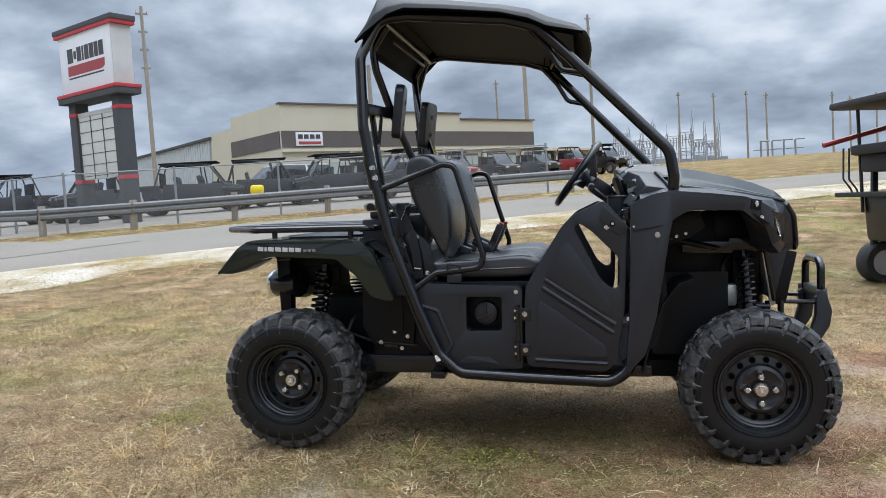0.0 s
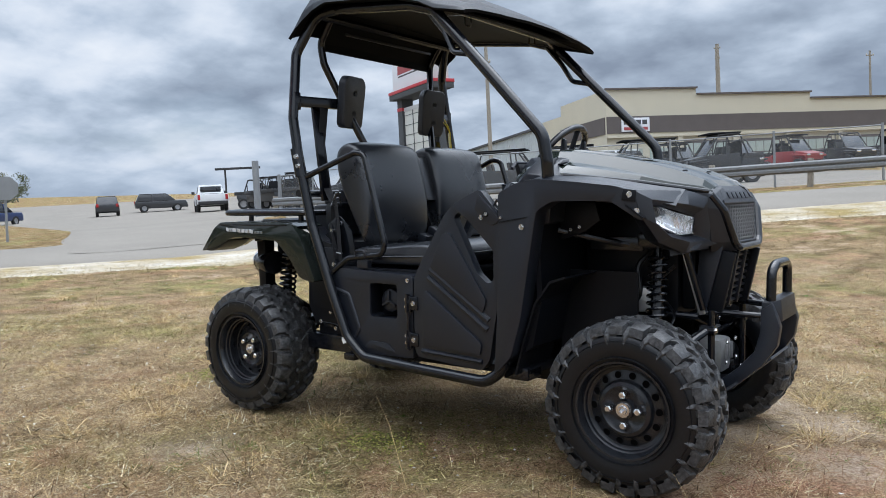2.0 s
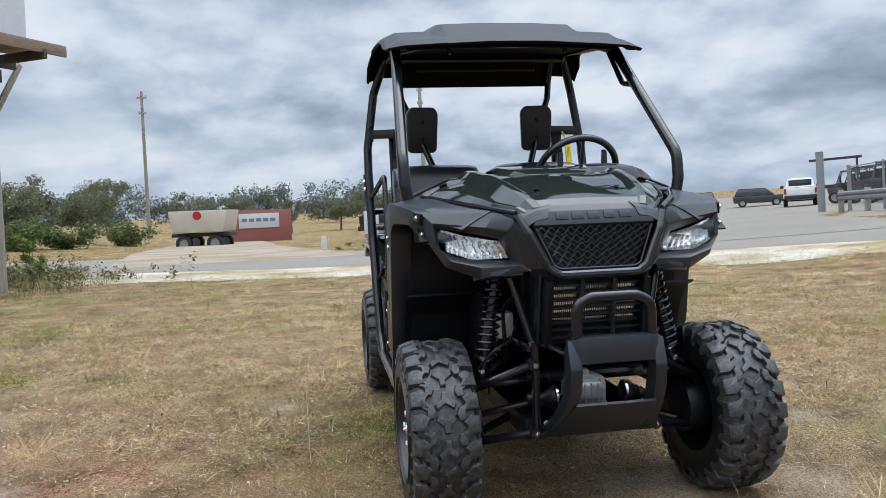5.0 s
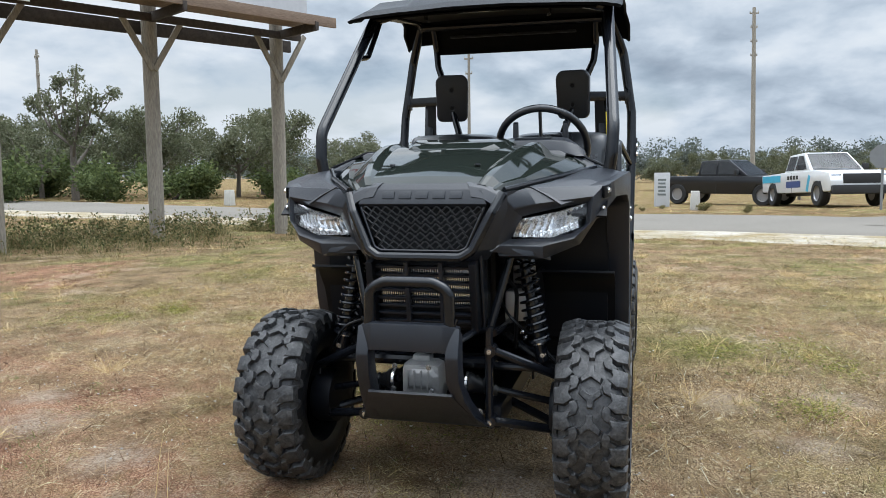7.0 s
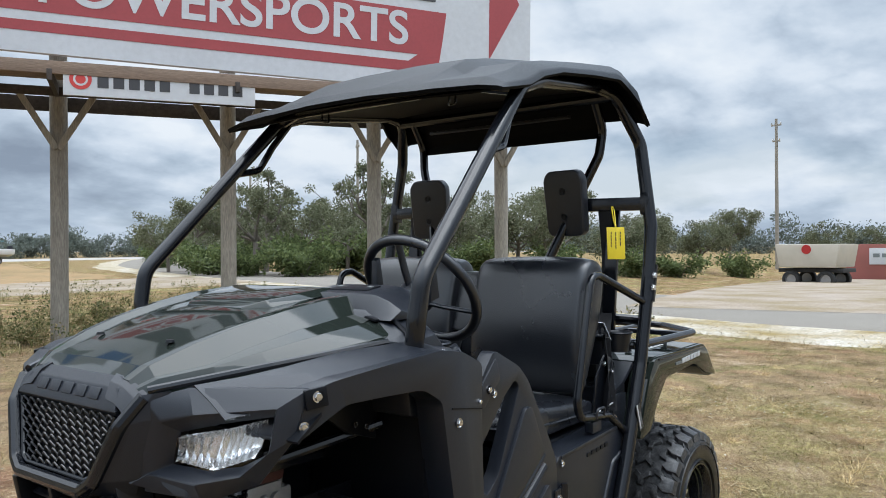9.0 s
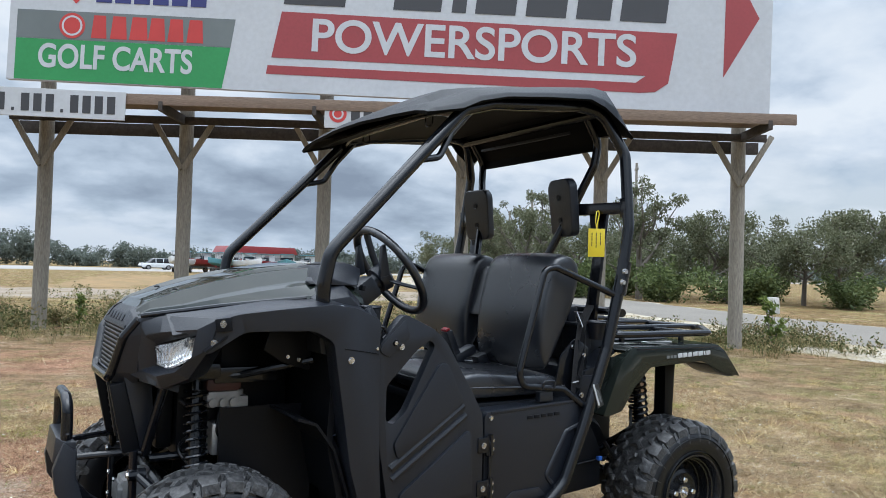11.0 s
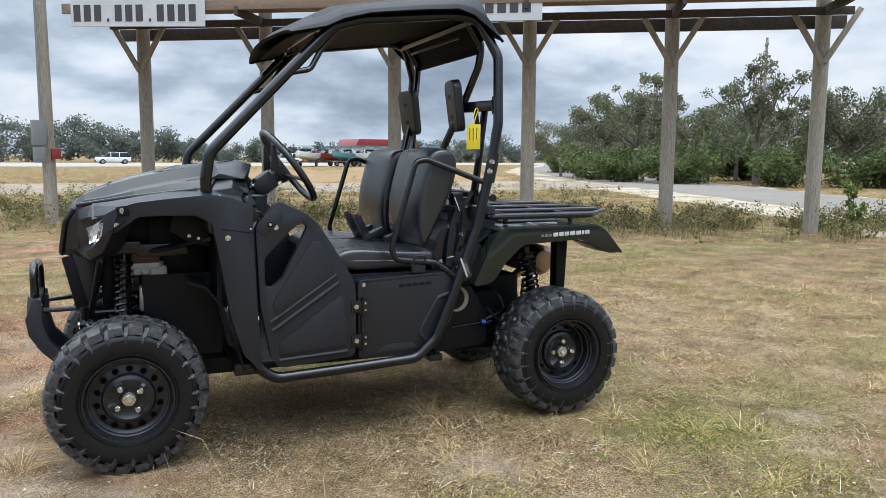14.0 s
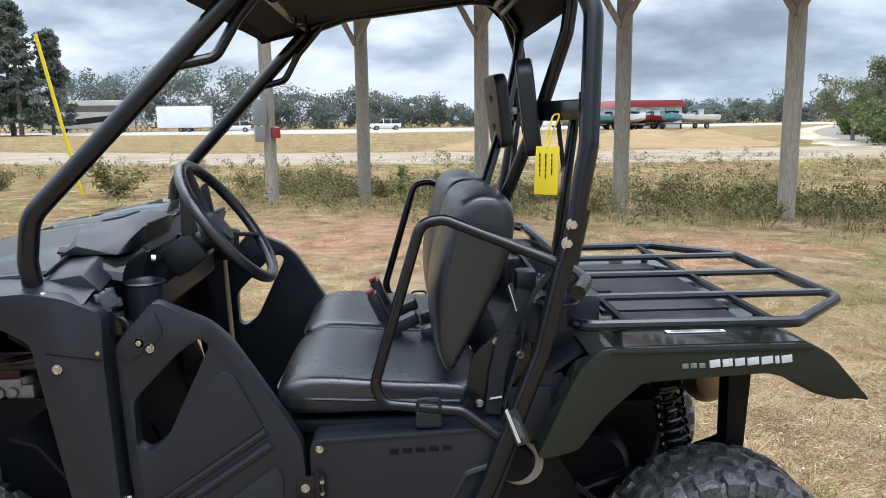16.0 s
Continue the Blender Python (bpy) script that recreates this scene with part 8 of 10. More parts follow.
part("windscreen", box((6.65, 0, 3.6), (0.12, 2.4, 1.7), 0.05), M_GLASSDARK, rv)
for x in (4.4, -3.6, -4.8):
    for s in (1, -1):
        car_wheel(rv, x, s * 1.1, 0.5, 0.3)
tr = thing("box_trailer", "white box trailer standing beside the far highway", "trailer", at=(35.3, -127, 0.0), rz=5)
part("box", box((0, 0, 2.4), (8.4, 2.5, 3.4), 0.06), P_WHITE, tr)
part("drawbar", box((4.8, 0, 0.8), (1.6, 0.15, 0.12), 0.01), M_CHASSIS, tr)
for x in (-0.6, 0.6):
    for s in (1, -1):
        car_wheel(tr, x, s * 1.05, 0.38, 0.25)
red_house = thing("red_container", "brick-red shipping container with a white sign panel", "container", at=(-50.0, -4.8, ground_z(-50.0, -4.8)), rz=99)
part("body", box((0, 0, 1.05), (4.6, 2.5, 2.1), 0.03), material("brick_red_container_paint", (0.25, 0.085, 0.07), 0.8, second=(0.20, 0.07, 0.06), scale=0.7), red_house)
part("sign_panel", box((0.20, -1.28, 1.40), (2.6, 0.05, 0.95), 0.01), M_BOARDWHITE, red_house)
for k in range(5):
    part("sign_bar", box((-0.75 + k * 0.46, -1.31, 1.45), (0.34, 0.02, 0.22)), M_SIGNGREY, red_house)
spreader = thing("spreader_truck", "tan bulk trailer with a red disc and dark wheels", "trailer", at=(-38.6, -6.5, ground_z(-38.6, -6.5) - 0.25), rz=80)
part("hopper", prism([(-1.3, 1.0), (-1.5, 2.1), (1.5, 2.1), (1.3, 1.0)], -1.2, 1.2, 0.05), material("tan_trailer_paint", (0.45, 0.41, 0.34), 0.6, scale=1), spreader)
part("frame", box((0, 0, 0.85), (3.0, 1.6, 0.18), 0.02), M_CHASSIS, spreader)
part("disc", moved(lathe([(0, 0.03), (0.22, 0.03), (0.22, 0)], 20), Matrix.Translation((0.0, -1.2, 1.85)) @ Matrix.Rotation(math.pi, 4, "Z")), M_LAMPRED, spreader)
for x in (-0.8, 0.8):
    for s in (1, -1):
        car_wheel(spreader, x, s * 0.95, 0.42, 0.3)
def boat(label, hull, at, heading, tall=1.0):
    """A small powerboat on a road trailer; forward is +x."""
    t = thing("boat", label, "boat", "boats in the far yard", at=(at[0], at[1], ground_z(*at)), rz=heading)
    part("hull", loft([[(x, -w, 1.55 + up), (x, -w * 0.86, 1.0 + up), (x, 0, 0.72 + up * 1.4), (x, w * 0.86, 1.0 + up), (x, w, 1.55 + up)] for x, w, up in ((-2.9, 1.0, 0.0), (-0.6, 1.12, 0.0), (1.4, 0.95, 0.08), (2.5, 0.5, 0.20), (3.1, 0.06, 0.34))], w=0.02), hull, t)
    part("deck", box((-0.6, 0, 1.56), (4.2, 1.7, 0.06), 0.02), P_WHITE, t)
    part("windscreen", prism([(0.2, 1.58), (0.9, 1.58), (0.35, 2.05), (0.25, 2.05)], -0.75, 0.75, 0.02), M_GLASSDARK, t)
    part("console", box((-0.35, 0, 1.58 + 0.35 * tall), (0.9, 0.9, 0.7 * tall), 0.08), P_WHITE, t)
    part("outboard_motor", join(box((-3.15, 0, 1.65), (0.42, 0.40, 0.62), 0.10), box((-3.2, 0, 1.15), (0.18, 0.14, 0.7), 0.04)), P_BLACK, t)
    part("canopy", box((-0.5, 0, 2.45), (2.2, 1.7, 0.07), 0.03), M_BOATCOVER, t)
    for x in (-1.4, 0.4):
        for s in (1, -1):
            part("canopy_post", rod((x, s * 0.75, 1.55), (x, s * 0.75, 2.44), 0.03, 6), M_GALV, t)
    part("trailer_frame", join(box((0.2, 0.0, 0.62), (6.0, 0.14, 0.14), 0.01), box((-0.8, 0, 0.60), (0.14, 1.8, 0.14), 0.01), box((1.4, 0, 0.62), (0.12, 1.2, 0.14), 0.01)), M_GALV, t)
    for s in (1, -1):
        car_wheel(t, -0.8, s * 0.98, 0.33, 0.2)
    return t


M_BOATCOVER = material("teal_boat_canopy", (0.10, 0.26, 0.30), 0.8, scale=2)
for k, (az, r, h) in enumerate(((158.6, 93, 20), (160.2, 90, 70), (161.6, 94, 15), (163.0, 90, 100), (164.6, 92, 35), (166.2, 95, 10), (167.8, 91, 60))):
    boat(("white powerboat on a trailer", "teal powerboat with a canopy on a trailer", "red-hulled powerboat on a trailer")[k % 3] + " in the far yard", (P_WHITE, M_BOATCOVER, P_RED)[k % 3], (-r * math.sin(radians(az)), r * math.cos(radians(az))), h, 1.0 + 0.3 * (k % 2))
yard_shed = thing("yard_shed", "low red-roofed white shed behind the boats", "shed", at=(-31.0, -98.0, 0.0), rz=12)
part("wall", box((0, 0, 1.3), (9.0, 5.0, 2.6), 0.02), M_SIDEWHITE, yard_shed)
part("roof", prism([(-4.8, 2.6), (4.8, 2.6), (4.3, 3.5), (-4.3, 3.5)], -2.8, 2.8, 0.03), P_RED, yard_shed)
part("shed_door", box((-1.0, 2.52, 1.1), (2.4, 0.05, 2.1), 0.01), M_GALV, yard_shed)
# small roadside markers
wb = thing("yard_sign", "narrow white printed sign board standing in the grass", "sign", at=(-25.2, 1.25, ground_z(-25.2, 1.25)), rz=70)
part("panel", box((0, 0, 0.60), (0.56, 0.03, 1.20), 0.005), M_BOARDWHITE, wb)
for k in range(5):
    part("print_bar", box((0, -0.018, 0.95 - k * 0.13), (0.30 - 0.04 * (k % 2), 0.004, 0.07)), M_SIGNGREY, wb)
for x, y, h, w in ((-20.6, 2.1, 0.60, 0.42), (-18.4, -0.6, 0.45, 0.26), (-23.0, -14.6, 0.62, 0.42)):
    st = thing("concrete_marker", "stubby weathered concrete roadside marker", "marker", "roadside markers", at=(x, y, ground_z(x, y) - 0.04))
    part("block", loft([[(-w / 2, -w / 3, 0), (w / 2, -w / 3, 0), (w / 2, w / 3, 0), (-w / 2, w / 3, 0)], [(-w * 0.42, -w * 0.28, h), (w * 0.42, -w * 0.28, h), (w * 0.42, w * 0.28, h), (-w * 0.42, w * 0.28, h)]], w=0.02), M_CONCRETE, st)
stop = thing("stop_sign_back", "grey back of an octagonal road sign on a post", "road sign", at=(*STOP_AT, ground_z(*STOP_AT)), rz=70)
part("plate", moved(lathe([(0, 0.0), (0.33, 0.0), (0.33, -0.01), (0, -0.01)], 8), Matrix.Translation((0, -0.04, 1.40)) @ Matrix.Rotation(radians(22.5), 4, "Y")), M_GALV, stop)
part("post", box((0, 0, 0.80), (0.06, 0.05, 1.7)), M_GALV, stop)

# ---- poles ----
def utility_pole(x, y, h, arms=2, r=0.15, lean=True, label="tall weathered wooden utility pole with insulators", rz=30):
    t = thing("utility_pole", label, "utility pole", "utility poles", at=(x, y, ground_z(x, y) - 0.2), rz=rz, lean=LEAN if lean else (0, 0))
    part("pole", tube([(0, 0, 0), (0, 0, h * 0.5), (0, 0, h)], [r, r * 0.85, r * 0.65], 0, 10), M_POST, t)
    for k in range(arms):
        z = h - 0.5 - k * 1.25
        part("crossarm", box((0.0, 0, z), (0.8 if k == 0 else 0.6, 0.10, 0.12), 0.01), M_POST, t)
        for s in (1, -1):
            part("insulator", moved(lathe([(0, 0.16), (0.05, 0.14), (0.03, 0.1), (0.06, 0.06), (0.03, 0)], 10), Matrix.Translation((s * (0.36 if k == 0 else 0.26), 0, z + 0.06)) @ Matrix.Rotation(radians(90), 4, "X")), M_CONCRETE, t)
    return t


utility_pole(-72.0, 10.2, 17.0, 4, 0.24, rz=100)
utility_pole(-29.5, 46.5, 14.0, 4, 0.17, rz=40)
utility_pole(-26.8, 95.0, 16.0, 4, 0.34, rz=25)
utility_pole(-10.3, 95.0, 12.6, 1, 0.16)
utility_pole(-6.6, 95.0, 21.0, 4, 0.30)
utility_pole(1.5, 95.0, 19.5, 3, 0.22)
for x, h in ((14.8, 12.3), (19.9, 11.7), (24.6, 11.6), (27.4, 11.2), (36.6, 10.4), (39.0, 9.6), (42.6, 9.8), (46.0, 9.4), (52.0, 9.4)):
    utility_pole(x, 120.0, h, 1, 0.17)
for k in range(6):
    d = 52 + 24 * k
    utility_pole(-19.0 - d * 0.54, -13 - d * 0.89, 9.5, 1, 0.15, False)
utility_pole(-62, -14, 12.0, 2, 0.16, False, rz=80)
utility_pole(-42, -40, 10.0, 2, 0.14, False, rz=60)
mp = utility_pole(2.12, -11.3, 5.6, 0, 0.115, False, "weathered service pole with a grey electric meter box")
part("meter_box", box((0.20, 0.12, 1.75), (0.20, 0.14, 0.42), 0.015), M_GALV, mp, "grey metal meter box")
part("meter_box", box((0.21, 0.12, 1.38), (0.16, 0.12, 0.26), 0.012), M_GALV, mp)
part("switch", box((-0.06, 0.14, 1.40), (0.14, 0.10, 0.18), 0.015), P_RED, mp, "small dark red switch box")
part("conduit", tube([(0.15, 0.10, 1.9), (0.14, 0.10, 4.2), (0.22, 0.10, 4.3)], 0.022, 0.05, 8), M_GALV, mp)
cab = thing("overhead_cable", "thin black service cable running from the pole", "cable", at=(0, 0, 0))
part("wire", tube([(1.95, -11.3, 4.5), (6.0, -14.0, 4.75), (12.0, -18.0, 5.3), (30, -30, 7.5)], 0.012, 0, 6), M_INK, cab)
guy = thing("guy_guard", "leaning bright yellow guy-wire guard tube", "guy guard", at=(0, 0, 0))
part("tube", tube([(6.25, -13.5, -0.05), (6.62, -12.95, 3.05)], 0.035, 0, 10), M_YELLOW, guy)


# ---- substation ----
sub = thing("substation", "grey steel lattice frames of an electric substation", "substation", at=(6.0, 146, ground_z(10, 146)), lean=LEAN)
rs = random.Random(9)
for j in range(3):
    heights = [rs.uniform(6.8, 10.6) for i in range(9)]
    for i, h in enumerate(heights):
        x, y = i * 2.35 + 0.7 * j, j * 6.0
        part("mast", join(rod((x - 0.32, y, 0), (x - 0.14, y, h), 0.055, 5), rod((x + 0.32, y, 0), (x + 0.14, y, h), 0.055, 5), rod((x, y, h - 0.1), (x, y, h + rs.uniform(0.4, 1.9)), 0.03, 4), *[rod((x - 0.30 + 0.02 * k, y, k * h / 9), (x + 0.30 - 0.02 * k, y, (k + 1) * h / 9), 0.03, 4) for k in range(8)]), M_GALV, sub)
        if i < 8:
            g = min(h, heights[i + 1]) * rs.uniform(0.80, 0.95)
            part("girder", join(*[rod((x, y, z), (x + 2.35, y, z), 0.05, 5) for z in (g, g - 0.5, g * 0.62, g * 0.55, g * 0.36)], rod((x + 1.17, y, g * 0.34), (x + 1.17, y, g), 0.04, 4), *[rod((x + 0.39 * q, y, g - 0.5 * (q % 2)), (x + 0.39 * (q + 1), y, g - 0.5 * ((q + 1) % 2)), 0.03, 4) for q in range(6)]), M_GALV, sub)
            for q in (0.6, 1.2, 1.8):
                part("insulator", rod((x + q, y, g - 0.5), (x + q, y, g - 1.3), 0.09, 6), M_GALV, sub)
        if i % 3 == j % 3:
            part("transformer", box((x + 1.2, y, 1.6), (1.5, 1.5, 3.2), 0.05), M_GALV, sub)
yard = thing("switch_portal", "grey steel switch portals beside the substation", "switch portal", at=(26.0, 118, ground_z(28, 118)), lean=LEAN)
for k in range(4):
    part("portal", join(rod((k * 1.6, 0, 0), (k * 1.6, 0, 3.6 - 0.2 * (k % 2)), 0.14, 6), rod((k * 1.6, 0, 3.5), (k * 1.6 + 1.3, 0, 3.5), 0.12, 6), rod((k * 1.6 - 1.1, 0, 2.2), (k * 1.6 + 1.1, 0, 2.2), 0.08, 6)), M_GALV, yard)
far_bld = thing("far_warehouse", "low pale warehouse beyond the substation", "warehouse", at=(75, 92, ground_z(60, 85)), rz=30, lean=LEAN)
part("wall", box((0, 0, 1.6), (40, 8, 3.2)), M_SIDEWHITE, far_bld)
part("roof", box((0, 0, 3.3), (41, 9, 0.2)), M_CHAR, far_bld)


# ---- guard rail and chain-link fence beside the lot ----
EDGE = [p for p in ROAD if -14 < p[0] < 5.0 and p[1] > 2]
M_RAIL = material("dull_guard_rail_steel", (0.15, 0.155, 0.16), 0.7, second=(0.11, 0.112, 0.115), scale=3, grain=0.15, grain_scale=20)
RAIL = [(-20.8, 17.3), (-17.0, 15.9), (-12.9, 13.9)] + [p for p in offset_line(EDGE, 5.4) if p[0] > -11.6]


def along(line, step):
    out, acc = [line[0]], 0.0
    for a, b in zip(line, line[1:]):
        d = math.dist(a, b)
        while acc + d >= step:
            k = (step - acc) / d
            a = (a[0] + (b[0] - a[0]) * k, a[1] + (b[1] - a[1]) * k)
            out.append(a)
            d = math.dist(a, b)
            acc = 0.0
        acc += d
    return out


rail = thing("guard_rail", "grey steel guard rail on posts beside the lot", "guard rail")
rp = along(RAIL, 2.6)
for p in rp:
    part("post", box((*p, ground_z(*p) + 0.35), (0.14, 0.14, 0.85), 0.01), M_POST, rail)
WAVE = [(0.00, 0.70), (0.05, 0.66), (0.05, 0.60), (0.0, 0.55), (0.05, 0.50), (0.05, 0.44), (0.0, 0.40)]
for a, b in zip(rp, rp[1:]):
    d = Vector((b[0] - a[0], b[1] - a[1])).normalized()
    part("rail", sheet([[(p[0] + d.y * (o + 0.08), p[1] - d.x * (o + 0.08), ground_z(*p) + z) for o, z in WAVE] for p in (a, b)], 0.006), M_RAIL, rail)
sack = thing("yellow_cover", "bright yellow plastic cover hung over a rail post", "cover", at=(-8.9, 17.1, ground_z(-8.9, 17.1)))
part("cover", box((0, 0, 0.80), (0.36, 0.26, 0.26), 0.09), M_YELLOW, sack)
fence = thing("chain_link_fence", "grey chain-link fence with steel posts round the lot", "fence")
fp = along([(-21.4, 18.1), (-17.3, 16.8), (-13.2, 14.8)] + [p for p in offset_line(EDGE, 6.5) if p[0] > -11.9], 2.9)
M_MESH = bpy.data.materials.new("chain_link_wire")
M_MESH.use_nodes = True


def mesh_nodes(nt):
    N, L = nt.nodes, nt.links
    b = N["Principled BSDF"]
    b.inputs["Base Color"].default_value, b.inputs["Metallic"].default_value, b.inputs["Roughness"].default_value = (0.33, 0.34, 0.35, 1), 0.5, 0.5
    b.inputs["Alpha"].default_value = 0.16


mesh_nodes(M_MESH.node_tree)
for i, p in enumerate(fp):
    z = ground_z(*p)
    part("post", tube([(*p, z), (p[0] - 0.06, p[1], z + 1.62)], 0.035 if i else 0.07, 0, 8), M_GALV, fence)
for a, b in zip(fp, fp[1:]):
    za, zb = ground_z(*a), ground_z(*b)
    part("top_rail", rod((a[0] - 0.06, a[1], za + 1.56), (b[0] - 0.06, b[1], zb + 1.56), 0.020, 6), M_GALV, fence)
    bm = bmesh.new()
    bm.faces.new([bm.verts.new(q) for q in ((*a, za + 0.05), (*b, zb + 0.05), (b[0] - 0.06, b[1], zb + 1.54), (a[0] - 0.06, a[1], za + 1.54))])
    part("wire_mesh", bm, M_MESH, fence, smooth=0)
gp = thing("gate_post", "thick grey gate post at the lot's entrance", "gate post", at=(-21.7, 17.2, ground_z(-21.7, 17.2)), lean=LEAN)
part("post", tube([(0, 0, 0), (0, 0, 2.2)], 0.13, 0, 12), M_GALV, gp)


# ---- vegetation ----
def np_mesh(name, verts, tris, mat, smooth=False):
    """A triangle mesh from two arrays."""
    me = bpy.data.meshes.new(name)
    me.vertices.add(len(verts))
    me.vertices.foreach_set("co", np.ascontiguousarray(verts, dtype=np.float32).ravel())
    me.loops.add(len(tris) * 3)
    me.loops.foreach_set("vertex_index", np.ascontiguousarray(tris, dtype=np.int32).ravel())
    me.polygons.add(len(tris))
    me.polygons.foreach_set("loop_start", np.arange(0, len(tris) * 3, 3, dtype=np.int32))
    me.update(calc_edges=True)
    me.validate()
    me.materials.append(mat)
    if smooth:
        me.shade_smooth()
    return me


def leaf_material(name, stops, rough=0.75, patches=None, through_light=0.25, rust=None):
    """Tone by island; patches: list of (noise scale, low, high, stops)."""
    m = bpy.data.materials.new(name)
    m.use_nodes = True
    N, L = m.node_tree.nodes, m.node_tree.links
    b = N["Principled BSDF"]
    b.inputs["Roughness"].default_value = rough
    b.inputs["Specular IOR Level"].default_value = 0.2
    geo = N.new("ShaderNodeNewGeometry")
    tc = N.new("ShaderNodeTexCoord")

    def ramp(fac, st):
        r = N.new("ShaderNodeValToRGB")
        els = r.color_ramp.elements
        while len(els) < len(st):
            els.new(0.5)
        for e, (p, c) in zip(els, st):
            e.position, e.color = p, (*c, 1)
        L.new(fac, r.inputs[0])
        return r.outputs[0]

    col = ramp(geo.outputs["Random Per Island"], stops)
    for sc, lo, hi, st in patches or []:
        n = N.new("ShaderNodeTexNoise")
        n.inputs["Scale"].default_value, n.inputs["Detail"].default_value = sc, 4
        L.new(tc.outputs["Object"], n.inputs["Vector"])
        f = ramp(n.outputs["Fac"], [(lo, (0, 0, 0)), (hi, (1, 1, 1))])
        mx = N.new("ShaderNodeMix")
        mx.data_type = "RGBA"
        L.new(f, mx.inputs["Factor"])
        L.new(col, mx.inputs["A"])
        L.new(ramp(geo.outputs["Random Per Island"], st), mx.inputs["B"])
        col = mx.outputs["Result"]
    if rust:
        mx = N.new("ShaderNodeMix")
        mx.data_type = "RGBA"
        L.new(rust_patches(N, L, tc), mx.inputs["Factor"])
        L.new(col, mx.inputs["A"])
        L.new(ramp(geo.outputs["Random Per Island"], rust), mx.inputs["B"])
        col = mx.outputs["Result"]
    if patches:
        # clumps: shade between them is put into the blade tone, standing clumps are paler
        n = N.new("ShaderNodeTexNoise")
        n.inputs["Scale"].default_value, n.inputs["Detail"].default_value, n.inputs["Roughness"].default_value = 3.2, 8, 0.75
        L.new(tc.outputs["Object"], n.inputs["Vector"])
        mx = N.new("ShaderNodeMix")
        mx.data_type, mx.blend_type = "RGBA", "MULTIPLY"
        mx.inputs["Factor"].default_value = 1.0
        L.new(col, mx.inputs["A"])
        L.new(ramp(n.outputs["Fac"], [(0.40, (0.60, 0.58, 0.54)), (0.52, (1.0, 1.0, 1.0)), (0.62, (1.15, 1.14, 1.10))]), mx.inputs["B"])
        col = mx.outputs["Result"]
    L.new(col, b.inputs["Base Color"])
    if through_light:
        tr = N.new("ShaderNodeBsdfTranslucent")
        L.new(col, tr.inputs["Color"])
        ms = N.new("ShaderNodeMixShader")
        ms.inputs[0].default_value = through_light
        L.new(b.outputs[0], ms.inputs[1])
        L.new(tr.outputs[0], ms.inputs[2])
        L.new(ms.outputs[0], N["Material Output"].inputs["Surface"])
    return m


# darkest blade tones also stand in for shadow deep in the grass
STRAW = [(0.0, (0.071, 0.044, 0.024)), (0.30, (0.242, 0.153, 0.074)), (0.60, (0.492, 0.334, 0.171)), (0.85, (0.738, 0.585, 0.326)), (1.0, (0.738, 0.738, 0.599))]
FIELD = [(0.0, (0.064, 0.042, 0.017)), (0.35, (0.176, 0.120, 0.049)), (0.75, (0.358, 0.253, 0.112)), (1.0, (0.535, 0.398, 0.204))]
GREEN = [(0.0, (0.048, 0.050, 0.014)), (0.35, (0.161, 0.157, 0.043)), (0.7, (0.357, 0.327, 0.107)), (1.0, (0.690, 0.583, 0.297))]
RUST = [(0.0, (0.070, 0.035, 0.022)), (0.35, (0.234, 0.118, 0.069)), (0.7, (0.467, 0.268, 0.164)), (1.0, (0.677, 0.617, 0.403))]
M_STRAW = leaf_material("dry_grass_blades", STRAW, 0.8, [(0.75, 0.50, 0.62, GREEN)], rust=RUST)
M_FIELD = leaf_material("yellow_field_grass", FIELD, 0.8, [(0.55, 0.49, 0.62, GREEN)], rust=RUST)
M_PALESTRAW = leaf_material("golden_grass_tuft", [(0.0, (0.24, 0.155, 0.060)), (0.5, (0.56, 0.405, 0.185)), (1.0, (0.80, 0.64, 0.37))], 0.8)
M_GREENBLADE = leaf_material("green_weed_leaf", [(0.0, (0.07, 0.10, 0.022)), (0.5, (0.14, 0.19, 0.045)), (1.0, (0.25, 0.28, 0.09))], 0.7)
M_WEED = leaf_material("mixed_dry_weed", [(0.0, (0.061, 0.068, 0.025)), (0.3, (0.122, 0.130, 0.047)), (0.6, (0.202, 0.169, 0.076)), (1.0, (0.331, 0.266, 0.144))], 0.8)
M_CLOVER = leaf_material("yellow_green_clover", [(0.0, (0.055, 0.070, 0.015)), (0.4, (0.160, 0.175, 0.035)), (0.75, (0.300, 0.290, 0.060)), (1.0, (0.460, 0.420, 0.120))], 0.7)
M_WEEDLEAF = leaf_material("mottled_weed_leaf", [(0.0, (0.045, 0.058, 0.022)), (0.4, (0.10, 0.115, 0.040)), (0.7, (0.19, 0.150, 0.075)), (1.0, (0.34, 0.27, 0.15))], 0.8)
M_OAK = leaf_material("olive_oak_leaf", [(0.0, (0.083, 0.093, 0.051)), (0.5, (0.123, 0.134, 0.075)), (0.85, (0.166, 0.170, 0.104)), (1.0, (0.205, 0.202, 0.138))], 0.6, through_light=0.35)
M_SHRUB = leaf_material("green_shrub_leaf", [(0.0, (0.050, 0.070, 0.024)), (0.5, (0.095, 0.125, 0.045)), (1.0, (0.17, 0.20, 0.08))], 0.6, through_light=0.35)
# distance haze is put into this leaf colour: paler and greyer-blue than the oaks
M_FARLEAF = leaf_material("hazed_woodland_leaf", [(0.0, (0.102, 0.121, 0.103)), (0.5, (0.129, 0.148, 0.124)), (1.0, (0.160, 0.176, 0.153))], 0.8, through_light=0.35)
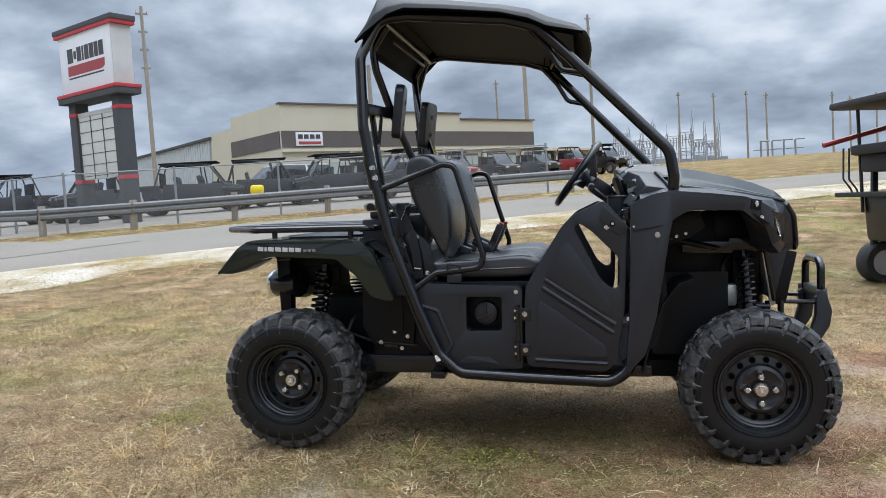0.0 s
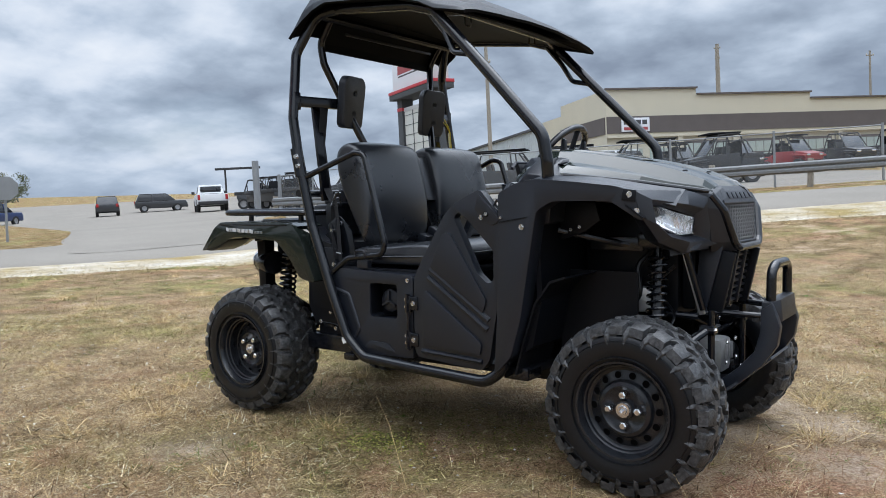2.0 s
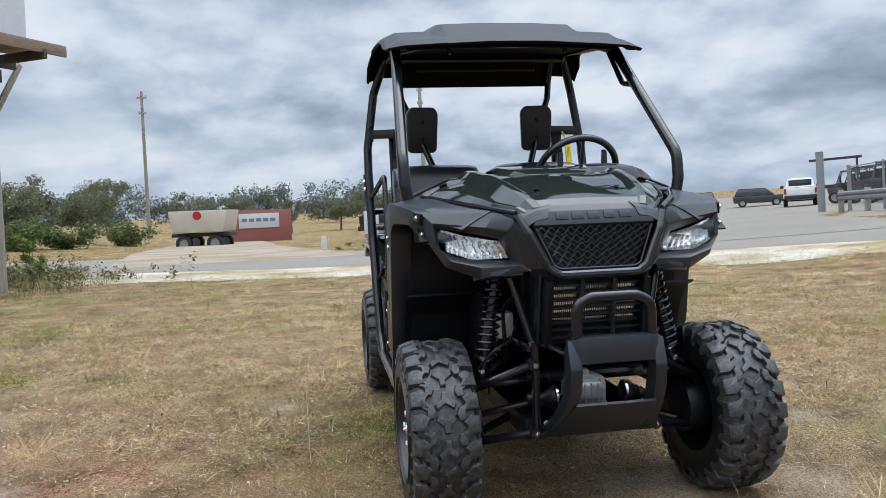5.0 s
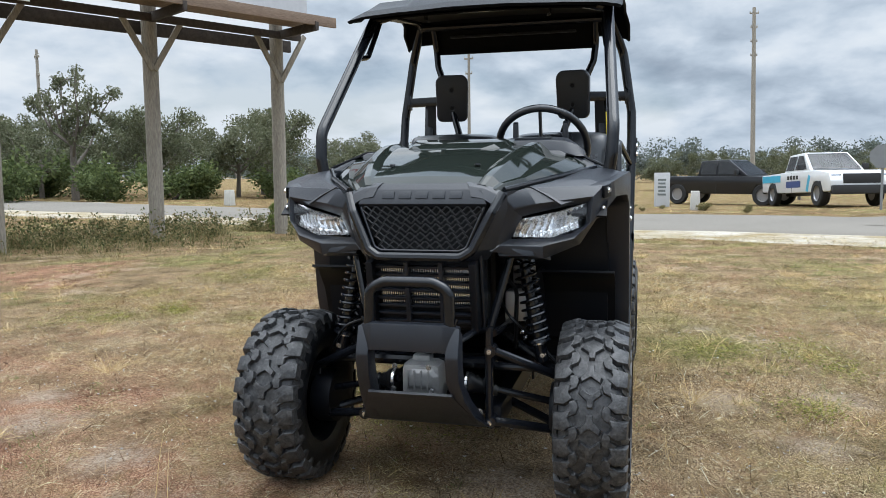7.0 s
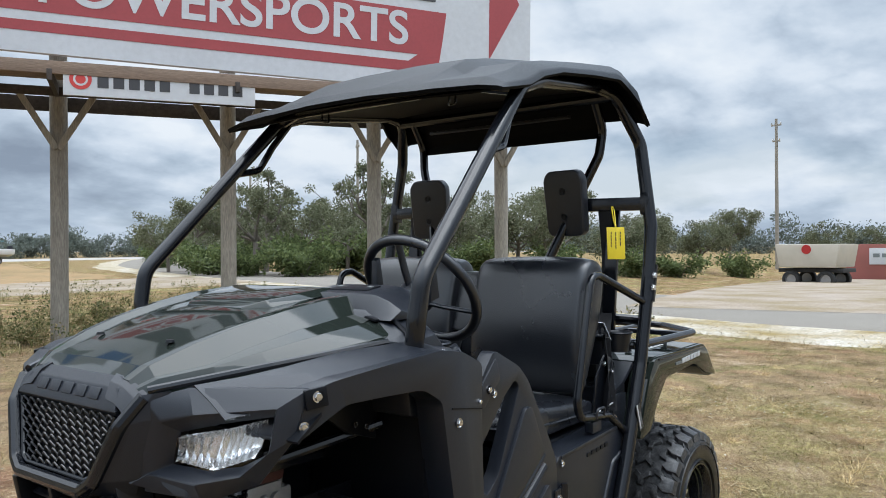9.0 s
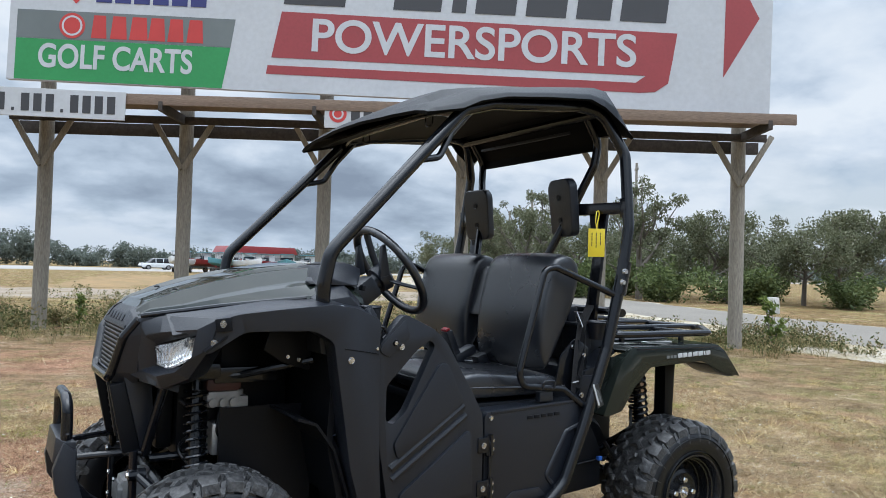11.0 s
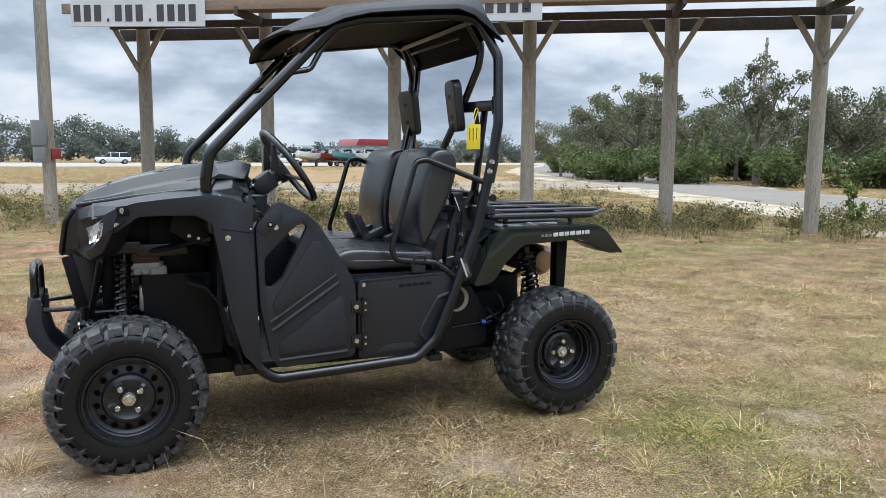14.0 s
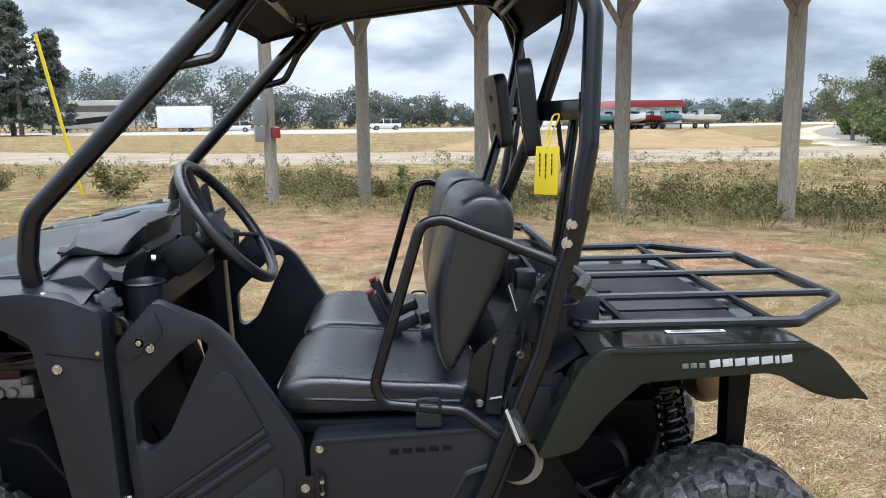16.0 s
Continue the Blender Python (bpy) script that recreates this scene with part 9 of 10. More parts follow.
M_BARK = material("grey_bark", (0.15, 0.13, 0.11), 0.9, second=(0.09, 0.078, 0.066), scale=4, stretch=(4, 4, 0.7), grain=0.3, grain_scale=20, bump=0.6, bump_scale=25)
M_SHELL = leaf_material("broken_shell", [(0.0, (0.22, 0.19, 0.16)), (0.5, (0.42, 0.39, 0.35)), (1.0, (0.68, 0.66, 0.62))], 0.8, through_light=0)
M_PETAL = material("white_petal", (0.75, 0.74, 0.66), 0.6, scale=20)
ROAD_NP = np.array([p for p in ROAD if abs(p[0]) < 90 and abs(p[1]) < 90])


def gz(x, y):
    s = np.clip((y - 3) / 12, 0, 1)
    s = s * s * (3 - 2 * s)
    dip = 0.022 * np.clip(-x - 16, 0, 40) * (1 - s) * np.clip((y + 20) / 10, 0, 1)
    return s * 0.035 * (np.clip(x, -60, 60) + 13) + 0.05 * np.maximum(0, np.minimum(y, 85) - 5) - dip


def near_lift(x, y):
    return np.where(np.maximum(abs(x), abs(y)) < 10, 0.0, -0.004)


def road_gap(x, y):
    """Signed side and distance to the road's line."""
    best = np.full(len(x), 1e9)
    for a, b in zip(ROAD_NP[:-1], ROAD_NP[1:]):
        d = b - a
        t = np.clip(((x - a[0]) * d[0] + (y - a[1]) * d[1]) / max(d @ d, 1e-9), 0, 1)
        best = np.minimum(best, np.hypot(x - a[0] - t * d[0], y - a[1] - t * d[1]))
    return best


def wave(x, y, f, seed):
    r = np.random.default_rng(seed)
    out = np.zeros(len(x))
    for k in range(7):
        a, ff, ph = r.uniform(0, 6.28), f * r.uniform(0.6, 1.9), r.uniform(0, 6.28)
        out += np.sin((x * np.cos(a) + y * np.sin(a)) * ff * 6.28 + ph + 1.3 * np.sin((y * np.cos(a) - x * np.sin(a)) * ff * 4.1))
    return out / 3.2


def blades(x, y, z, length, width, rise, head, bend, rng):
    """Bent tapering blades: five corners, three triangles each. rise: angle above level."""
    n = len(x)
    cx, cy = np.cos(head), np.sin(head)
    base = np.stack([x, y, z], 1)
    d1 = np.stack([cx * np.cos(rise), cy * np.cos(rise), np.sin(rise)], 1)
    r2 = rise - bend
    d2 = np.stack([cx * np.cos(r2), cy * np.cos(r2), np.sin(r2)], 1)
    tw = rng.uniform(-0.7, 0.7, n)
    side = np.stack([-cy * np.cos(tw), cx * np.cos(tw), np.sin(tw)], 1) * (width / 2)[:, None]
    mid = base + d1 * (length * 0.55)[:, None]
    tip = mid + d2 * (length * 0.45)[:, None]
    v = np.stack([base - side, base + side, mid - side * 0.8, mid + side * 0.8, tip], 1).reshape(-1, 3)
    o = (np.arange(n) * 5)[:, None]
    t = np.concatenate([o + np.array([[0, 1, 3]]), o + np.array([[0, 3, 2]]), o + np.array([[2, 3, 4]])], 1).reshape(-1, 3)
    return v, t


WHEELS = [(0.927, 0.5), (0.927, -0.5), (-0.927, 0.482), (-0.927, -0.482)]


def keep_clear(x, y, extra=0.0):
    ok = road_gap(x, y) > 3.45 + 0.8 * wave(x, y, 0.3, 5)
    for wx, wy in WHEELS:
        ok &= ~((abs(x - wx) < 0.17 + extra) & (abs(y - wy) < 0.115 + extra))
    # the bare dirt, the drive and the lot's lane
    lo, hi = np.array(LANE_S)[::-1], np.array(LANE_N)[::-1]
    ok &= ~((x < -9) & (y > np.interp(x, lo[:, 0], lo[:, 1])) & (y < np.interp(x, hi[:, 0], hi[:, 1])))
    ok &= ~((abs(y + 2.5 + (x + 13.5) * -0.13) < 2.6) & (x < -13))
    return ok


def stuff(name, v, t, mat, label, category):
    ob = new(name, np_mesh(name, v, t, mat))
    return tagged(ob, label, category, kind="stuff")


def build_grass():
    rng = np.random.default_rng(7)

    def scatter(n, x0, x1, y0, y1, bare=0.35, extra=0.0):
        x, y = rng.uniform(x0, x1, n), rng.uniform(y0, y1, n)
        dens = 0.62 + 0.5 * wave(x, y, 0.35, 21) + 0.25 * wave(x, y, 1.3, 22)
        ok = keep_clear(x, y, extra) & (rng.uniform(0, 1, n) < np.clip(dens, 1 - bare, 1))
        for sx, sy, sr in SAND_SPOTS:
            d = np.hypot(x - sx, y - sy) / sr + 0.35 * wave(x, y, 1.1, 51)
            ok &= rng.uniform(0, 1, n) < np.clip((d - 0.2) * 0.9, 0.30, 1)
        return x[ok], y[ok]

    # thatch: short dead stems lying flat on the soil
    x, y = scatter(760000, -4.8, 4.0, -3.9, 4.4, 0.55)
    n = len(x)
    hd, ln, ri = rng.uniform(0, 6.28, n), rng.uniform(0.010, 0.045, n), np.abs(rng.normal(0.05, 0.28, n))
    base = np.stack([x, y, gz(x, y) + rng.uniform(-0.003, 0.010, n)], 1)
    side = np.stack([-np.sin(hd), np.cos(hd), rng.uniform(-0.5, 0.5, n)], 1) * (0.0006 + 0.0012 * rng.uniform(0, 1, n) ** 2)[:, None]
    tip = base + np.stack([np.cos(hd) * np.cos(ri), np.sin(hd) * np.cos(ri), np.sin(ri)], 1) * ln[:, None]
    stuff("thatch", np.stack([base - side, base + side, tip], 1).reshape(-1, 3), np.arange(n * 3).reshape(-1, 3), M_STRAW, "matted brown thatch of short dead grass stems", "grass")
    # matted layer near the vehicle
    sets = []
    x, y = scatter(190000, -4.6, 4.2, -3.8, 4.4, 0.72)
    n = len(x)
    sets.append(blades(x, y, gz(x, y) + rng.uniform(-0.004, 0.012, n), rng.uniform(0.025, 0.105, n), 0.0008 + 0.0018 * rng.uniform(0, 1, n) ** 2.5, np.abs(rng.normal(0.22, 0.38, n)), rng.uniform(0, 6.28, n), rng.uniform(-0.1, 0.5, n), rng))
    x, y = scatter(270000, -13, 9.5, -12, 9, 0.6)
    n = len(x)
    sets.append(blades(x, y, gz(x, y) + near_lift(x, y), rng.uniform(0.03, 0.085, n), rng.uniform(0.0018, 0.0042, n), np.abs(rng.normal(0.30, 0.35, n)), rng.uniform(0, 6.28, n), rng.uniform(0, 0.9, n), rng))
    x, y = scatter(90000, -40, 30, -45, 30, 0.5)
    n = len(x)
    sets.append(blades(x, y, gz(x, y) - 0.006, rng.uniform(0.04, 0.10, n), rng.uniform(0.004, 0.009, n), rng.uniform(0.15, 0.8, n), rng.uniform(0, 6.28, n), rng.uniform(0, 1.0, n), rng))
    # ragged verge where the field creeps over the gravel
    x, y = rng.uniform(-22, 8, 260000), rng.uniform(-16, 16, 260000)
    gap = road_gap(x, y)
    near = wave(x, y, 0.55, 41)
    ok = (gap < 4.9) & (gap > 2.75 + 0.55 * (1 + near)) & (rng.uniform(0, 1, len(x)) < 0.75) & ((y < 4 + (x + 12) * 0.9) | (x > -8))
    x, y = x[ok], y[ok]
    n = len(x)
    sets.append(blades(x, y, gz(x, y) + 0.004, rng.uniform(0.03, 0.09, n), rng.uniform(0.003, 0.007, n), rng.uniform(0.1, 0.8, n), rng.uniform(0, 6.28, n), rng.uniform(0, 0.9, n), rng))
    stuff("dry_grass", *sets[0], M_STRAW, "matted dry straw-coloured grass with green and rusty patches", "grass")
    v, t, o = [], [], 0
    for a, b in sets[1:]:
        v.append(a)
        t.append(b + o)
        o += len(a)
    stuff("field_grass", np.concatenate(v), np.concatenate(t), M_FIELD, "short yellow-brown field grass", "grass")

    def tufts(name, count, x0, x1, y0, y1, per, ln, wd, spread, rise, mat, label):
        cx, cy = rng.uniform(x0, x1, count), rng.uniform(y0, y1, count)
        ok = keep_clear(cx, cy, 0.08) & (wave(cx, cy, 0.3, 33) > -0.45)
        cx, cy = cx[ok], cy[ok]
        size = rng.uniform(0.5, 1.25, len(cx))
        k = np.repeat(np.arange(len(cx)), per)
        n = len(k)
        hd = rng.uniform(0, 6.28, n)
        rad = np.abs(rng.normal(0, spread, n)) * size[k]
        x, y = cx[k] + rad * np.cos(hd), cy[k] + rad * np.sin(hd)
        vv, tt = blades(x, y, gz(x, y) - 0.005, rng.uniform(*ln, n) * size[k], rng.uniform(*wd, n), rng.uniform(*rise, n), hd + rng.normal(0, 0.7, n), rng.uniform(0.2, 1.3, n), rng)
        stuff(name, vv, tt, mat, label, "grass")

    tufts("straw_tuft", 300, -7, 5.5, -6, 6.5, 60, (0.06, 0.20), (0.0014, 0.0028), 0.035, (0.06, 0.95), M_PALESTRAW, "pale straw tufts bent over in the field")
    tufts("straw_tuft", 1100, -24, 18, -24, 18, 26, (0.06, 0.16), (0.002, 0.0042), 0.07, (0.1, 0.9), M_PALESTRAW, "pale straw tufts bent over in the field")
    tufts("green_grass", 1300, -8, 5, -6, 6, 34, (0.02, 0.07), (0.0012, 0.0026), 0.07, (0.15, 0.9), M_GREENBLADE, "short fresh green grass tufts among the straw")
    tufts("green_grass", 900, -24, 18, -24, 18, 18, (0.04, 0.09), (0.003, 0.007), 0.16, (0.15, 0.8), M_WEED, "olive weeds scattered in the field")
    # broad-leaved small weeds
    tufts("field_weed", 150, -7, 4.5, -5, 5.5, 12, (0.015, 0.040), (0.006, 0.011), 0.02, (0.05, 0.6), M_GREENBLADE, "small broad-leaved green field weeds")
    # long single stalks
    px, py = np.array([0.30, 1.28, 1.42, 0.9, -0.1, 0.62, 1.25, 0.35, -0.75]), np.array([-0.92, -0.84, -0.70, -0.90, 0.85, 0.74, 0.80, 1.25, 0.95])
    n = len(px)
    v1, t1 = blades(px, py, gz(px, py), rng.uniform(0.26, 0.42, n), np.full(n, 0.0028), rng.uniform(0.8, 1.35, n), rng.uniform(0, 6.28, n), rng.uniform(0.1, 0.8, n), rng)
    stuff("long_stalk", v1, t1, M_PALESTRAW, "long dry grass stalks standing beside the wheels", "grass")
    # small white flowers: four-petal stars
    fx, fy = rng.uniform(-6, 4.5, 260), rng.uniform(-5, 6, 260)
    ok = keep_clear(fx, fy, 0.05)
    fx, fy = fx[ok], fy[ok]
    k = np.repeat(np.arange(len(fx)), 5)
    n = len(k)
    hd = rng.uniform(0, 6.28, n)
    v2, t2 = blades(fx[k], fy[k], gz(fx[k], fy[k]) + 0.030, np.full(n, 0.010), np.full(n, 0.006), np.full(n, 0.5), hd, np.full(n, 0.6), rng)
    stuff("small_flower", v2, t2, M_PETAL, "tiny white wild flowers scattered in the grass", "flower")
    # mats of small yellow-green clover leaves
    own = np.random.default_rng(77)
    cx = np.concatenate([[-1.30, -1.18, -1.42, -1.00, -0.20], own.uniform(-4.5, 3.5, 26)])
    cy = np.concatenate([[1.02, 1.20, 1.55, 1.62, 1.35], own.uniform(-3.6, 4.0, 26)])
    k = np.repeat(np.arange(len(cx)), 420)
    wide = own.uniform(0.07, 0.17, len(cx))
    lx, ly = cx[k] + own.normal(0, 1, len(k)) * wide[k] * 1.3, cy[k] + own.normal(0, 1, len(k)) * wide[k]
    ok = keep_clear(lx, ly, 0.02) & (wave(lx, ly, 0.06, 41) > -0.35)
    lx, ly = np.repeat(lx[ok], 3), np.repeat(ly[ok], 3)
    n = len(lx)
    v3, t3 = blades(lx, ly, gz(lx, ly) + own.uniform(0.006, 0.020, n), own.uniform(0.006, 0.011, n), own.uniform(0.004, 0.0065, n), own.uniform(0.05, 0.5, n), own.uniform(0, 6.28, n), own.uniform(0.1, 0.5, n), own)
    stuff("clover", v3, t3, M_CLOVER, "low mats of small yellow-green clover leaves", "clover")
    # broken shell and small stones in the thin spots
    n = 5200
    sx, sy = rng.uniform(-4.6, 4.2, n), rng.uniform(-3.8, 4.4, n)
    ok = keep_clear(sx, sy) & (wave(sx, sy, 0.35, 21) + 0.4 * wave(sx, sy, 1.3, 22) < -0.15)
    sx, sy = sx[ok], sy[ok]
    n = len(sx)
    r = rng.uniform(0.0022, 0.0075, n)[:, None] * np.stack([rng.uniform(0.7, 1.3, n), rng.uniform(0.7, 1.3, n), rng.uniform(0.35, 0.7, n)], 1)
    c = np.stack([sx, sy, gz(sx, sy) + 0.006], 1)
    ax = np.array([(1, 0, 0), (0, 1, 0), (-1, 0, 0), (0, -1, 0), (0, 0, 1), (0, 0, -1)], float)
    v3 = (c[:, None, :] + ax[None] * r[:, None, :]).reshape(-1, 3)
    f3 = np.array([(0, 1, 4), (1, 2, 4), (2, 3, 4), (3, 0, 4), (1, 0, 5), (2, 1, 5), (3, 2, 5), (0, 3, 5)])
    t3 = ((np.arange(n) * 6)[:, None, None] + f3[None]).reshape(-1, 3)
    stuff("shell_gravel", v3, t3, M_SHELL, "bits of broken white shell and stone in the grass", "gravel")


build_grass()


def leaf_cloud(rng, centres, radii, per, size, flat=0.75):
    """Small folded leaf sprays round the given centres: two triangles each."""
    k = np.repeat(np.arange(len(centres)), per)
    n = len(k)
    d = rng.normal(0, 1, (n, 3))
    d /= np.linalg.norm(d, axis=1)[:, None]
    r = rng.uniform(0, 1, n) ** 0.45
    p = centres[k] + d * (r * radii[k])[:, None] * np.array([1, 1, flat])
    a = rng.normal(0, 1, (n, 3))
    a /= np.linalg.norm(a, axis=1)[:, None]
    b = np.cross(a, rng.normal(0, 1, (n, 3)))
    b /= np.linalg.norm(b, axis=1)[:, None]
    c = np.cross(a, b)
    s = (size * rng.uniform(0.5, 1.4, n))[:, None]
    v = np.stack([p - a * s, p + b * s * 0.42, p + a * s + c * s * 0.2, p - b * s * 0.42 + c * s * 0.25], 1).reshape(-1, 3)
    o = (np.arange(n) * 4)[:, None]
    t = np.concatenate([o + np.array([[0, 1, 2]]), o + np.array([[0, 2, 3]])], 1).reshape(-1, 3)
    return v, t


def build_weeds():
    """Tall mixed weeds round the billboard's feet and the fence lines."""
    rng = np.random.default_rng(11)
    n = 3400
    s = rng.uniform(-2.0, 15.5, n)
    off = np.abs(rng.normal(0, 1.0, n)) * rng.choice([1, -1], n, p=[0.2, 0.8]) - 0.3
    cx, cy = -9.25 + 0.859 * s + 0.511 * off, -5.63 - 0.511 * s + 0.859 * off
    ok = wave(cx, cy, 0.22, 8) > -0.55
    cx, cy = cx[ok], cy[ok]
    m2 = 2600
    wx, wy = rng.uniform(-14, 16, m2), rng.uniform(-24, -9, m2)
    ok2 = (wave(wx, wy, 0.12, 9) > 0.0) & (wy < -6.3 - 0.595 * (wx + 9.25) - 0.8) & (road_gap(wx, wy) > 4.4)
    cx, cy = np.concatenate([cx, wx[ok2]]), np.concatenate([cy, wy[ok2]])
    size = rng.uniform(0.4, 1.15, len(cx))
    per = 13
    k = np.repeat(np.arange(len(cx)), per)
    n = len(k)
    hd = rng.uniform(0, 6.28, n)
    rad = np.abs(rng.normal(0, 0.09, n))
    x, y = cx[k] + rad * np.cos(hd), cy[k] + rad * np.sin(hd)
    ln = rng.uniform(0.10, 0.40, n) * size[k]
    v, t = blades(x, y, gz(x, y) - 0.01, ln, rng.uniform(0.003, 0.009, n), rng.uniform(0.45, 1.45, n), hd, rng.uniform(0.2, 1.5, n), rng)
    stuff("tall_weed", v, t, M_WEED, "knee-high dry weeds round the billboard's feet", "weeds")
    # leafy and twiggy growth between the blades
    m3 = 1500
    pick = rng.integers(0, len(cx), m3)
    px, py = cx[pick] + rng.normal(0, 0.12, m3), cy[pick] + rng.normal(0, 0.12, m3)
    hh = rng.uniform(0.05, 0.36, m3) * size[pick]
    v, t = leaf_cloud(rng, np.stack([px, py, gz(px, py) + hh], 1), rng.uniform(0.06, 0.20, m3), 34, 0.026, 1.1)
    stuff("leafy_weed", v, t, M_WEEDLEAF, "mottled green and brown leafy weeds round the billboard's feet", "weeds")


build_weeds()


def grow(rng, height, spread, trunk_r, limbs=7):
    """Trunk and limbs as tapered tubes; gives the limb tips for the crown."""
    tips, bms = [], []

    def taper(pts, r0, r1, seg):
        k = len(pts)
        return tube(pts, [r0 + (r1 - r0) * i / (k - 1) for i in range(k)], 0, seg)

    top = height * 0.45
    lean_x, lean_y = rng.uniform(-0.06, 0.06, 2) * height
    spine = [Vector((lean_x * (i / 6) ** 2, lean_y * (i / 6) ** 2, -0.1 + (top + 0.1) * i / 6)) for i in range(7)]
    trunk = taper(spine, trunk_r, trunk_r * 0.6, 9)
    for i in range(limbs):
        a = 6.28 * i / limbs + rng.uniform(-0.4, 0.4)
        at = spine[int(rng.integers(3, 7))]
        reach, rise = spread * rng.uniform(0.45, 0.95), height * rng.uniform(0.18, 0.50)
        e = at + Vector((math.cos(a) * reach, math.sin(a) * reach, rise))
        mid = at.lerp(e, 0.5) + Vector((0, 0, -0.10 * height * rng.uniform(0.2, 1)))
        path = [at, at.lerp(mid, 0.55), mid, mid.lerp(e, 0.5) + Vector(rng.uniform(-0.15, 0.15, 3)), e]
        bms.append(taper(path, trunk_r * 0.5, trunk_r * 0.12, 6))
        tips += [mid, mid.lerp(e, 0.6), e]
        for j in range(3):
            b0 = path[int(rng.integers(2, 5))]
            e2 = b0 + Vector((rng.uniform(-1, 1) * spread * 0.4, rng.uniform(-1, 1) * spread * 0.4, rng.uniform(0.02, 0.22) * height))
            bms.append(taper([b0, b0.lerp(e2, 0.5) + Vector((0, 0, 0.05)), e2], trunk_r * 0.2, trunk_r * 0.05, 5))
            tips.append(e2)
    return trunk, bms, tips


def tree_kind(seed, height, spread, leafs, airy):
    rng = np.random.default_rng(seed)
    t = thing("oak_tree", "airy olive-green oak with thin grey limbs", "tree", "oaks beyond the road", at=(0, 0, 0))
    trunk, limbs, tips = grow(rng, height, spread, 0.030 * height)
    tr = part("trunk", trunk, M_BARK, t)
    for b in limbs:
        part("limb", b, M_BARK, tr)
    c = np.array([tuple(p) for p in tips])
    c = np.concatenate([c, c[rng.integers(0, len(c), len(c) // 2)] + rng.normal(0, 0.08 * spread, (len(c) // 2, 3))])
    c[:, 2] = np.maximum(c[:, 2], height * 0.22)
    rad = rng.uniform(0.14, 0.25, len(c)) * spread * airy
    v, tt = leaf_cloud(rng, c, rad, leafs // len(c), 0.078)
    crown = new("crown", np_mesh("crown", v, tt, M_OAK))
    crown.parent = t
    crown["label"] = "dull olive leaves in loose clumps with gaps"
    return t


KINDS = [tree_kind(3, 4.7, 2.6, 8000, 1.05), tree_kind(4, 5.5, 2.3, 6000, 0.95), tree_kind(5, 4.1, 2.8, 8500, 1.1), tree_kind(8, 6.0, 2.1, 4600, 0.85)]
OAKS = [(-23, -29, 1, 1.0), (-26, -24, 3, 1.0), (-30, -23, 0, 1.0), (-31.5, -19, 2, 1.0), (-30, -44, 0, 1.1), (-31, -34, 1, 1.0), (-29, -28.5, 2, 1.05), (-40, -52, 0, 1.1),
        (-46, -69, 2, 1.2), (-27, -33, 3, 0.95), (-35, -26, 2, 1.1), (-35, -31, 0, 1.0), (-24, -38, 2, 0.9), (-36, -20, 0, 1.0), (-37, -16, 2, 0.9), (-38, -38, 1, 1.0), (-42, -30, 2, 1.15),
        (-52, -62, 0, 1.2), (-56, -78, 1, 1.2), (-41, -22, 0, 1.05), (-33, -40, 2, 1.0), (-44, -44, 0, 1.1), (-36, -47, 2, 1.0), (-60, -90, 2, 1.4), (-47, -15, 2, 0.85), (-52, -20, 0, 0.9),
        (-75, -13, 2, 0.95), (-78, -8, 0, 0.9), (-74, -3, 1, 0.8), (-79, 2, 2, 1.0), (-76, 6, 0, 0.85), (-80, 10, 2, 0.9), (-75, 14, 0, 0.85), (-79, 19, 2, 1.0), (-60, 12, 0, 0.85), (-84, 27, 0, 1.0),
        (-70, -20, 0, 1.0), (-66, -26, 2, 1.0), (-90, 38, 2, 1.1)]
rng_t = random.Random(5)
used = set()
for x, y, k, s in OAKS:
    m = Matrix.Translation((x, y, ground_z(x, y))) @ Matrix.Rotation(rng_t.uniform(0, 6.28), 4, "Z") @ Matrix.Diagonal((s, s, s * rng_t.uniform(0.9, 1.1), 1))
    if k in used:
        copy_thing(KINDS[k], m)
    else:
        KINDS[k].matrix_world = m
        used.add(k)


def bush_kind(seed, w, h, count, mat, label, name="bush", leaf=0.05, stems=7):
    rng = np.random.default_rng(seed)
    t = thing(name, label, name, "bushes", at=(0, 0, 0))
    tips, bm = [], None
    for i in range(stems):
        a = rng.uniform(0, 6.28)
        e = Vector((math.cos(a) * w * rng.uniform(0.2, 0.9), math.sin(a) * w * rng.uniform(0.2, 0.9), h * rng.uniform(0.5, 1.0)))
        tb = tube([(0, 0, -0.05), tuple(e * 0.5 + Vector((0, 0, 0.1 * h))), tuple(e)], [0.016 * h, 0.010 * h, 0.005 * h], 0, 5)
        bm = tb if bm is None else join(bm, tb)
        tips += [e * 0.35, e * 0.6, e * 0.85, e]
    part("stem", bm, M_BARK, t)
    c = np.array([tuple(p) for p in tips])
    v, tt = leaf_cloud(rng, c, rng.uniform(0.16, 0.42, len(c)) * w, count // len(c), leaf, 0.9)
    cr = new("foliage", np_mesh("foliage", v, tt, mat))
    cr.parent = t
    return t


def place(kind, spots, seed):
    r = random.Random(seed)
    for i, (x, y, s) in enumerate(spots):
        m = Matrix.Translation((x, y, ground_z(x, y))) @ Matrix.Rotation(r.uniform(0, 6.28), 4, "Z") @ Matrix.Diagonal((s * r.uniform(0.85, 1.2), s * r.uniform(0.85, 1.2), s * r.uniform(0.85, 1.1), 1))
        if i:
            copy_thing(kind, m)
        else:
            kind.matrix_world = m


